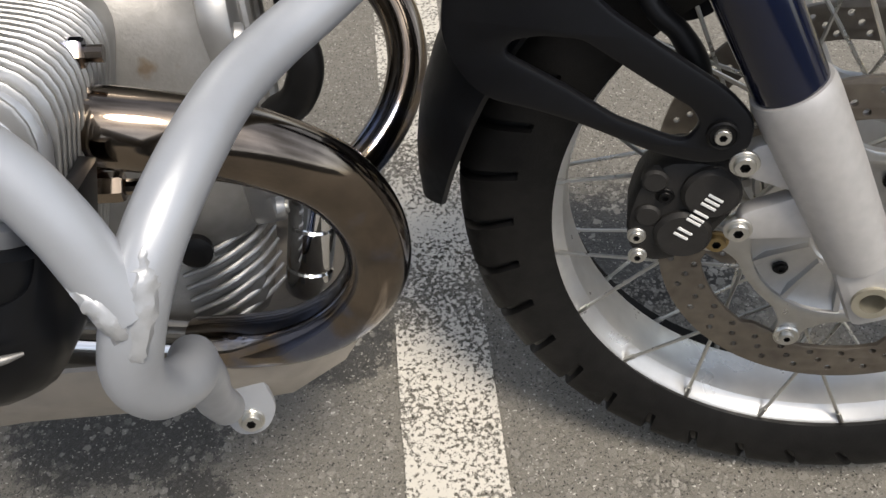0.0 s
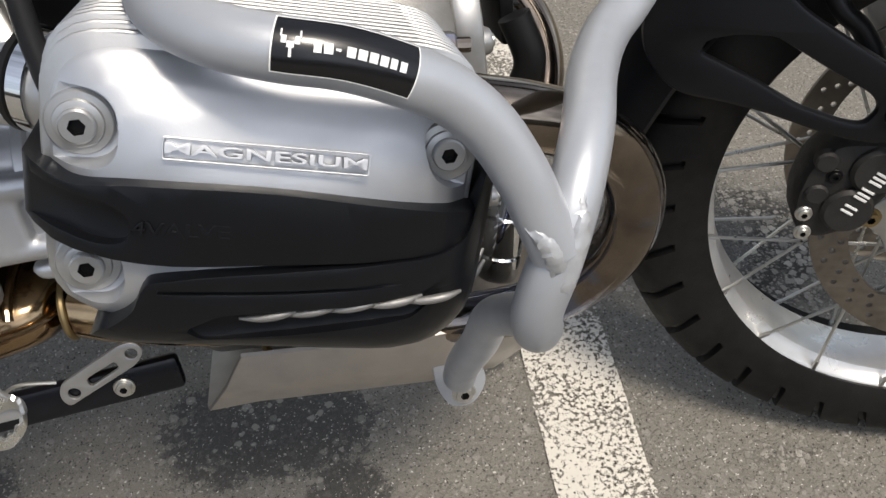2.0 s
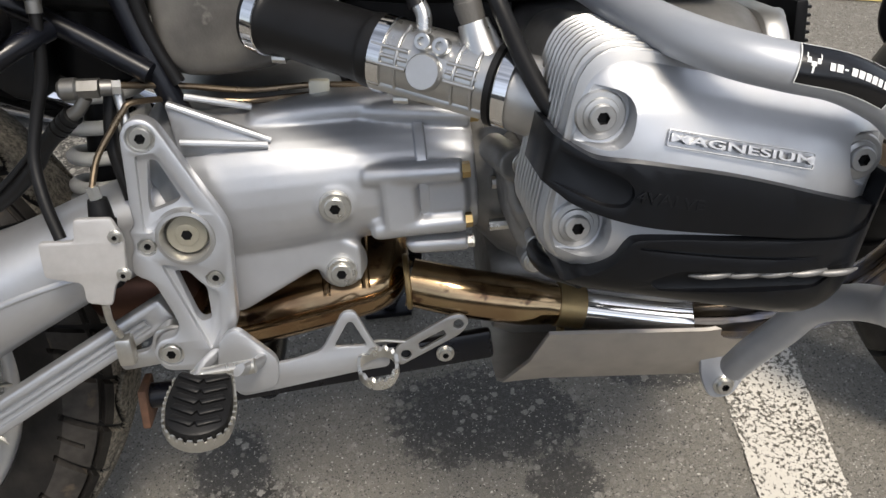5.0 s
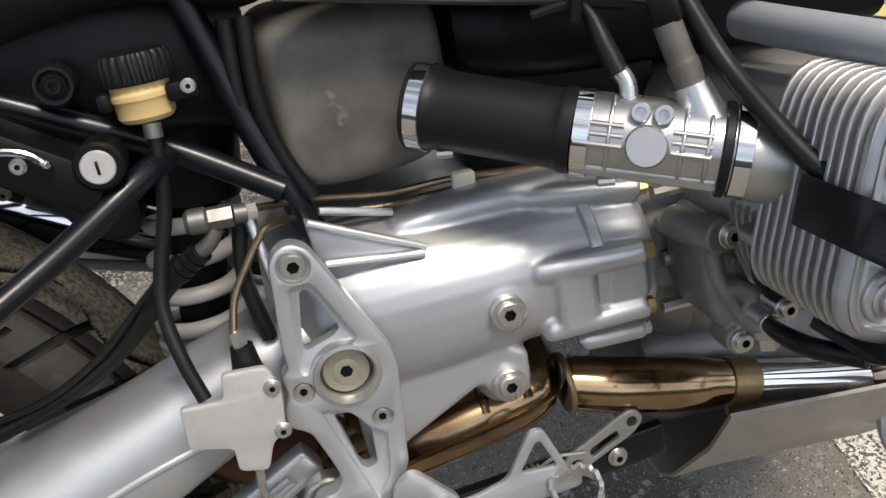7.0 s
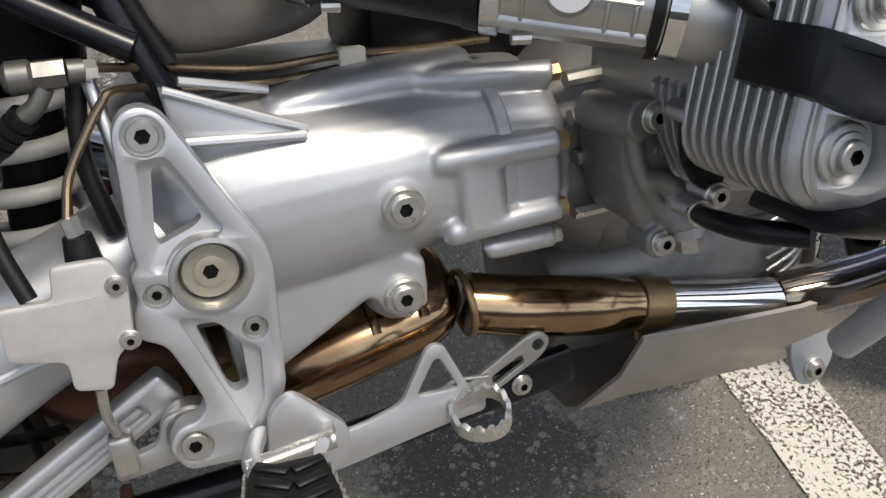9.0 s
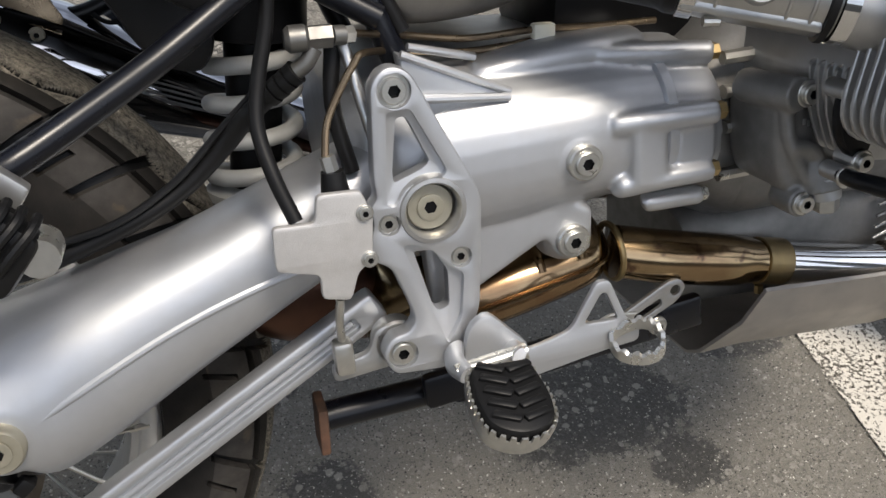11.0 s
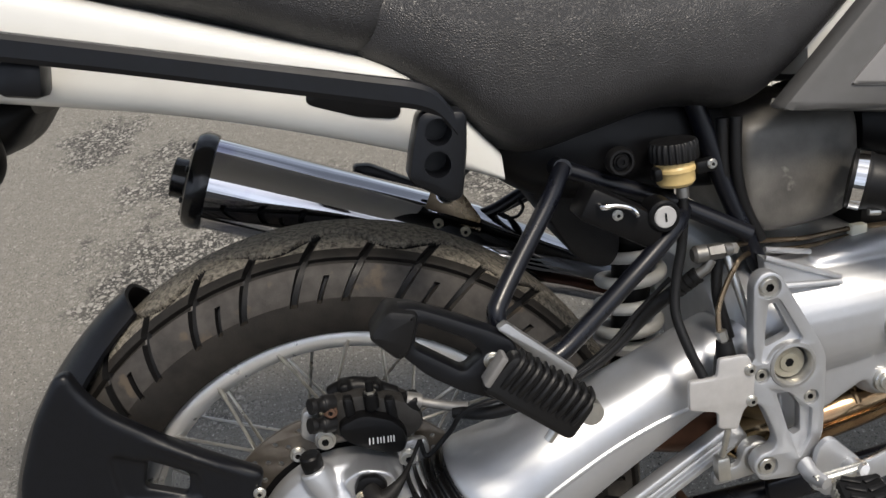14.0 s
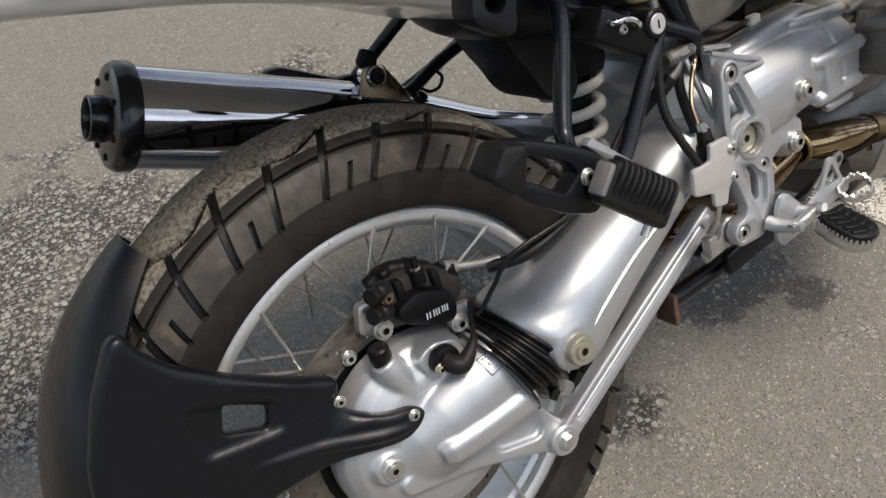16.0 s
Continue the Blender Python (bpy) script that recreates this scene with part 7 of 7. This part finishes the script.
tail_rows = [(-0.42, 0.574, 0.650, 0.09), (-0.30, 0.534, 0.645, 0.125), (-0.22, 0.514, 0.620, 0.134), (-0.15, 0.497, 0.596, 0.140), (-0.064, 0.474, 0.562, 0.142), (0.02, 0.446, 0.528, 0.142), (0.121, 0.406, 0.486, 0.140), (0.17, 0.381, 0.440, 0.136), (0.207, 0.362, 0.392, 0.126)]
tail = part("tail_panel", skin(smooth_rings([oval(x, 0, (a + b) / 2, w, (b - a) / 2, 8.0, 64) for x, a, b, w in tail_rows])), WHITE, moto, "glossy white tail fairing", sharp=60)
part("tail_insert", plate(rounded([(0.045, 0.466), (0.09, 0.446), (0.125, 0.438), (0.13, 0.470), (0.06, 0.490)], 0.010, 4), [], -0.136, 0.014, 0.004), BLACK, tail)
rail = []
for x, z, h in ((-0.40, 0.622, 0.012), (-0.30, 0.596, 0.012), (-0.125, 0.544, 0.0105), (0.0, 0.505, 0.0105), (0.105, 0.472, 0.011), (0.136, 0.462, 0.011), (0.152, 0.452, 0.011), (0.163, 0.434, 0.011)):
    rail.append([(x + dx, -0.186 + dy, z + dz) for dx, dy, dz in ((0, -0.010, -h), (0, -0.012, -h * 0.6), (0, -0.012, h * 0.6), (0, -0.009, h), (0, 0.008, h), (0, 0.012, h * 0.5), (0, 0.012, -h * 0.6), (0, 0.008, -h))])
grab = part("grab_rail", skin(smooth_rings(rail, 3)), PLASTIC, moto, "black plastic grab rail round the tail", sharp=24)
gbk = cut(plate(rounded([(0.136, 0.450), (0.174, 0.444), (0.168, 0.408), (0.159, 0.374), (0.149, 0.372), (0.117, 0.396), (0.126, 0.425)], 0.008, 4), [], -0.180, 0.034, 0.005), joined(*[disc_y(x, -0.168, z, [(0.0108, 0), (0.0108, 0.05)], 24) for x, z in ((0.1482, 0.4310), (0.1432, 0.4055))]))
part("rail_mount", gbk, PLASTIC, grab, "black rail mount with two round sockets")
part("rail_stay", joined(box((-0.153, -0.170, 0.528), (0.034, 0.030, 0.028), 0.006, Matrix.Rotation(radians(14), 4, "Y"))), PLASTIC, grab)
part("rear_light", skin(smooth_rings([oval(x, 0, z, w, h, 3, 28) for x, z, w, h in ((-0.195, 0.500, 0.05, 0.010), (-0.23, 0.490, 0.07, 0.030), (-0.29, 0.50, 0.075, 0.040), (-0.36, 0.54, 0.06, 0.03))])), BLACK, tail, "black tail underside")
part("rear_indicator", skin(smooth_rings([[(x, y, z) for x, y, z in [(-0.245 + q * 0.026 * math.cos(a), -0.085 + d, 0.470 + q * 0.034 * math.sin(a)) for a in [2 * math.pi * k / 28 for k in range(28)]]] for q, d in ((0.4, -0.026), (0.8, -0.020), (1.0, -0.006), (1.0, 0.010), (0.6, 0.022))])), BLACK, tail, "black rear indicator")
tank_rows = [(0.50, 0.400, 0.452, 0.120), (0.56, 0.385, 0.505, 0.140), (0.62, 0.372, 0.56, 0.150), (0.72, 0.350, 0.62, 0.160), (0.85, 0.335, 0.64, 0.165), (0.98, 0.345, 0.60, 0.15), (1.04, 0.37, 0.55, 0.12)]
tank = part("fuel_tank", skin(smooth_rings([oval(x, 0, (a + b) / 2, w, (b - a) / 2, 4.0, 44) for x, a, b, w in tank_rows])), WHITE, moto, "white fuel tank with grey side trims", sharp=60)
for sy in (-1, 1):
    mir = Matrix.Diagonal((1, 1 if sy < 0 else -1, 1, 1))
    part("side_trim", moved(plate(rounded([(0.448, 0.386), (0.550, 0.480), (0.820, 0.440), (0.820, 0.322), (0.593, 0.356)], [0.006, 0.012, 0.01, 0.01, 0.02], 4), [], -0.150, 0.030, 0.008), mir), TRIM, tank, "dark grey tank trim")
    part("trim_panel", moved(plate(rounded([(0.509, 0.396), (0.580, 0.460), (0.815, 0.424), (0.815, 0.340)], [0.008, 0.012, 0.01, 0.01], 4), [], -0.161, 0.014, 0.005), mir), GREYPANEL, tank, "smooth grey side panel")
part("tank_underside", skin(smooth_rings([oval(x, 0, z, w, h, 4, 32) for x, z, w, h in ((0.56, 0.345, 0.06, 0.02), (0.58, 0.335, 0.10, 0.035), (0.70, 0.325, 0.10, 0.040), (0.90, 0.320, 0.10, 0.040))])), BLACK, tank)

# ---- air intake ----
air = part("airbox", skin(smooth_rings([oval(x, 0, (a + b) / 2, w, (b - a) / 2, 7, 52) for x, a, b, w in ((0.432, 0.300, 0.368, 0.096), (0.440, 0.266, 0.372, 0.110), (0.455, 0.253, 0.374, 0.115), (0.50, 0.252, 0.374, 0.116), (0.535, 0.258, 0.372, 0.114), (0.552, 0.272, 0.366, 0.108), (0.558, 0.290, 0.355, 0.09))], 3)), AIRBOX, moto, "scuffed dark grey airbox", sharp=50)
part("airbox_seal", tube([(0.432, -0.112, 0.378), (0.428, -0.113, 0.330), (0.434, -0.112, 0.290), (0.448, -0.112, 0.254)], 0.0058, 12), RUBBER, air)
part("airbox_seal", tube([(0.420, -0.108, 0.378), (0.417, -0.109, 0.330), (0.422, -0.108, 0.290), (0.436, -0.106, 0.252)], 0.0058, 12), RUBBER, air)
ha, hb, hc = Vector((0.523, -0.141, 0.306)), Vector((0.611, -0.196, 0.280)), Vector((0.690, -0.238, 0.259))
hose = part("intake_hose", tube([ha, ha.lerp(hb, 0.12), ha.lerp(hb, 0.2), ha.lerp(hb, 0.5), ha.lerp(hb, 0.85), ha.lerp(hb, 0.93), hb], [0.0275, 0.0275, 0.0255, 0.0250, 0.0250, 0.0265, 0.0265], 32), RUBBER, moto, "black rubber intake hose with chromed clamps")
hd, td2 = (hb - ha).normalized(), (hc - hb).normalized()
for at, d, r in ((ha + hd * 0.008, hd, 0.0285), (hb + td2 * 0.004, td2, 0.0275)):
    part("hose_clamp", lathe([(r - 0.001, -0.005), (r, -0.0045), (r, 0.0045), (r - 0.001, 0.005)], 40, aim(at, d), cap=False), CHROME, hose, "bright hose clamp")
    part("clamp_screw", tube([at + Vector((0.000, -0.014, -0.028)), at + Vector((0.010, -0.016, -0.029))], 0.0035, 10, 1), STEEL, hose)
throttle = part("throttle_body", tube([hb, hb.lerp(hc, 0.1), hb.lerp(hc, 0.5), hb.lerp(hc, 0.9), hc], [0.0250, 0.0255, 0.0258, 0.0255, 0.0250], 36), POLISHED, moto, "bright cast throttle body")
part("throttle_ring", lathe([(0.0262, -0.003), (0.0285, -0.002), (0.0285, 0.002), (0.0262, 0.003)], 36, aim(hc - td2 * 0.005, td2)), RUBBER, throttle)
part("end_clamp", lathe([(0.0275, -0.005), (0.0285, -0.0045), (0.0285, 0.0045), (0.0275, 0.005)], 40, aim(hc + td2 * 0.004, td2)), CHROME, throttle, "bright hose clamp")
out_v = (Vector((0, -1, 0.15)) - td2 * td2.dot(Vector((0, -1, 0.15)))).normalized()
up_v = td2.cross(out_v)
if up_v.z < 0:
    up_v = -up_v
cm = hb.lerp(hc, 0.46)
part("shaft_cap", lathe([(0.0125, 0), (0.0125, 0.007), (0.0112, 0.009), (0.001, 0.009)], 30, aim(cm + out_v * 0.022 - up_v * 0.004, out_v)), CAST, throttle, "dull round shaft cap")
for du in (-0.006, 0.007):
    p = cm + td2 * du + out_v * 0.018 + up_v * 0.015
    part("port_nozzle", lathe([(0.0058, 0), (0.0058, 0.010), (0.0052, 0.0105), (0.0030, 0.0105), (0.0028, 0.006)], 20, aim(p, out_v)), POLISHED, throttle)
for du in (-0.034, -0.022, 0.020, 0.034):
    part("body_rib", tube([cm + td2 * du + (out_v * math.cos(a) + up_v * math.sin(a)) * 0.0262 for a in [radians(q) for q in (-60, -30, 0, 30, 60)]], 0.0013, 8, 3), POLISHED, throttle)
for dv in (-0.006, 0.000, 0.006):
    for s0, s1 in ((-0.042, -0.014), (0.014, 0.036)):
        part("body_rib", tube([cm + td2 * s0 + out_v * 0.0255 + up_v * dv, cm + td2 * s1 + out_v * 0.0255 + up_v * dv], 0.0016, 8, 1), POLISHED, throttle)
part("body_flange", box(cm - up_v * 0.020 + out_v * 0.012, (0.085, 0.010, 0.008), 0.002, td2.to_track_quat("X", "Z").to_matrix().to_4x4()), POLISHED, throttle)
inj0 = cm + td2 * 0.028 + up_v * 0.020 + out_v * 0.006
ij = (up_v * 0.85 - td2 * 0.50 + out_v * 0.2).normalized()
part("injector_boss", tube([inj0 - ij * 0.006, inj0 + ij * 0.010, inj0 + ij * 0.018], [0.016, 0.012, 0.0105], 20), POLISHED, throttle)
part("injector", tube([inj0 + ij * 0.016, inj0 + ij * 0.030, inj0 + ij * 0.034, inj0 + ij * 0.055], [0.0085, 0.0095, 0.0085, 0.0085], 16), AIRBOX, throttle, "grey fuel injector")
part("injector_plug", joined(box(inj0 + ij * 0.060 + up_v * 0.004, (0.020, 0.016, 0.016), 0.003, ij.to_track_quat("X", "Z").to_matrix().to_4x4()), tube([inj0 + ij * 0.066, inj0 + ij * 0.080 - td2 * 0.01, inj0 + ij * 0.076 - td2 * 0.04, inj0 + ij * 0.050 - td2 * 0.055], 0.0042, 10)), BLACK, throttle)
cb = cm - td2 * 0.012 + up_v * 0.024 + out_v * 0.008
part("cable_bracket", tube([cb - up_v * 0.012, cb + up_v * 0.006 - td2 * 0.004, cb + up_v * 0.014 - td2 * 0.010], 0.0055, 12), POLISHED, throttle)
part("throttle_cable", tube([cb + up_v * 0.012 - td2 * 0.010, cb + up_v * 0.026 - td2 * 0.020, cb + up_v * 0.048 - td2 * 0.036, cb + up_v * 0.064 - td2 * 0.066, cb + up_v * 0.054 - td2 * 0.090], [0.0065, 0.0065, 0.0045, 0.0045, 0.0045], 12), RUBBER, throttle)
part("throttle_cable", tube([inj0 + ij * 0.05 + up_v * 0.01, cb + up_v * 0.052, cb + up_v * 0.050 - td2 * 0.04, cb + up_v * 0.040 - td2 * 0.066], 0.0035, 10), RUBBER, throttle)
part("ignition_lead", tube([(0.676, -0.215, 0.350), (0.688, -0.235, 0.312), (0.697, -0.262, 0.284), (0.706, -0.285, 0.262), (0.716, -0.300, 0.246)], 0.0062, 14), RUBBER, moto, "black rubber ignition lead running to the cylinder head")

# ---- brake pipes, hoses and cables ----
pipe = part("brake_pipe", tube([(0.404, -0.136, 0.262), (0.449, -0.106, 0.250), (0.498, -0.098, 0.240), (0.547, -0.096, 0.239), (0.600, -0.096, 0.235), (0.650, -0.092, 0.232)], 0.0026, 10), PIPE, moto, "thin bronze-coloured steel brake pipes")
part("pipe_run", tube([(0.378, -0.160, 0.190), (0.384, -0.150, 0.210), (0.398, -0.142, 0.230), (0.408, -0.139, 0.242), (0.416, -0.134, 0.247), (0.446, -0.106, 0.240), (0.494, -0.098, 0.231), (0.549, -0.096, 0.231), (0.624, -0.094, 0.231)], 0.0026, 10), PIPE, pipe)
part("pipe_clip", box((0.556, -0.097, 0.234), (0.017, 0.010, 0.018), 0.002, Matrix.Rotation(radians(4), 4, "Y")), CREAM, pipe, "cream plastic pipe clip")
fit = part("hose_fitting", joined(tube([(0.366, -0.142, 0.2635), (0.369, -0.142, 0.2634), (0.379, -0.142, 0.263), (0.381, -0.142, 0.2629)], [0.0060, 0.0086, 0.0086, 0.0068], 18, 1), skin([[aim(p, (1, 0, -0.06)) @ Vector(v) for v in hexring(0.0078, 0)] for p in ((0.381, -0.142, 0.2629), (0.396, -0.141, 0.262))]), tube([(0.396, -0.141, 0.262), (0.404, -0.139, 0.261)], 0.0064, 14, 1)), ZINC, moto, "steel brake hose coupling")
part("pipe_nut", tube([(0.404, -0.139, 0.261), (0.410, -0.137, 0.2602)], 0.0058, 6, 1), STEEL, fit)
part("banjo_neck", tube([(0.384, -0.142, 0.256), (0.3776, -0.142, 0.2475), (0.371, -0.140, 0.243)], [0.0052, 0.0052, 0.0056], 14), ZINC, fit)
for k in range(4):
    a, b = Vector((0.371, -0.140, 0.243)), Vector((0.3505, -0.132, 0.2275))
    part("sleeve_ring", tube([a.lerp(b, k / 4), a.lerp(b, (k + 0.8) / 4)], [0.0082, 0.0078], 16, 1), RUBBER, fit)
part("brake_hose", tube([(0.368, -0.139, 0.241), (0.340, -0.124, 0.218), (0.320, -0.110, 0.196), (0.290, -0.108, 0.172), (0.255, -0.112, 0.156), (0.200, -0.115, 0.140), (0.160, -0.108, 0.132), (0.125, -0.090, 0.132)], 0.0068, 14), RUBBER, moto, "black rubber rear brake hose")
part("sensor_cable", tube([(0.352, -0.118, 0.236), (0.318, -0.112, 0.206), (0.280, -0.116, 0.176), (0.230, -0.122, 0.156), (0.1413, -0.1180, 0.1467), (0.1162, -0.1100, 0.1222), (0.0901, -0.1050, 0.0988), (0.0852, -0.1050, 0.1175)], 0.0026, 10), RUBBER, moto, "thin black sensor cable")
part("reservoir_hose", tube([(0.3637, -0.140, 0.327), (0.3616, -0.142, 0.304), (0.3564, -0.143, 0.274), (0.3462, -0.148, 0.2436), (0.3400, -0.156, 0.216), (0.344, -0.168, 0.186), (0.352, -0.178, 0.158)], [0.0046, 0.0046, 0.0048, 0.0048, 0.0048, 0.0048, 0.0048], 14), RUBBER, moto, "black rubber hose from the fluid reservoir")
part("hose_crimp", tube([(0.3637, -0.140, 0.329), (0.3632, -0.141, 0.320)], 0.0058, 14, 1), ZINC, fit)
ml = [(0.366, 0.175), (0.394, 0.173), (0.400, 0.155), (0.396, 0.124), (0.386, 0.118), (0.379, 0.099), (0.360, 0.104), (0.361, 0.121), (0.334, 0.129), (0.336, 0.159), (0.363, 0.157)]
master = part("master_cylinder_cover", plate(rounded(ml, 0.004, 3), [], -0.181, 0.006, 0.002), FORKGREY, moto, "pale painted cover plate over the brake master cylinder")
for x, z in ((0.3945, 0.158), (0.3940, 0.126)):
    bolt(x, -0.1845, z, 0.0042, STEEL, master)
part("master_cylinder", joined(tube([(0.381, -0.164, 0.165), (0.375, -0.164, 0.110)], 0.011, 18, 1), tube([(0.381, -0.164, 0.165), (0.381, -0.163, 0.182)], [0.010, 0.0075], 16, 1)), RUBBER, master)
part("pipe_nut", tube([(0.3805, -0.163, 0.182), (0.379, -0.162, 0.192)], 0.0052, 6, 1), STEEL, master)
part("push_rod", tube([(0.372, -0.178, 0.100), (0.370, -0.172, 0.080), (0.371, -0.160, 0.060)], 0.0030, 10), STEEL, master)
part("rod_clevis", box((0.371, -0.156, 0.044), (0.014, 0.014, 0.026), 0.003), STEEL, master)
part("frame_cable", tube([(0.398, -0.125, 0.255), (0.392, -0.130, 0.215), (0.398, -0.135, 0.170)], 0.0055, 12), RUBBER, moto, "black cable beside the footrest plate")
part("silver_stay", tube([(0.404, -0.128, 0.256), (0.410, -0.140, 0.215), (0.416, -0.148, 0.180)], 0.0042, 12), POLISHED, moto, "bright steel stay rod")
part("front_brake_hose", tube([(-0.200, -0.060, 0.300), (-0.172, -0.088, 0.225), (-0.150, -0.092, 0.200), (-0.138, -0.092, 0.178), (-0.130, -0.090, 0.150)], [0.008, 0.008, 0.008, 0.0095, 0.008], 14), RUBBER, moto, "black front brake hose", FRONT)
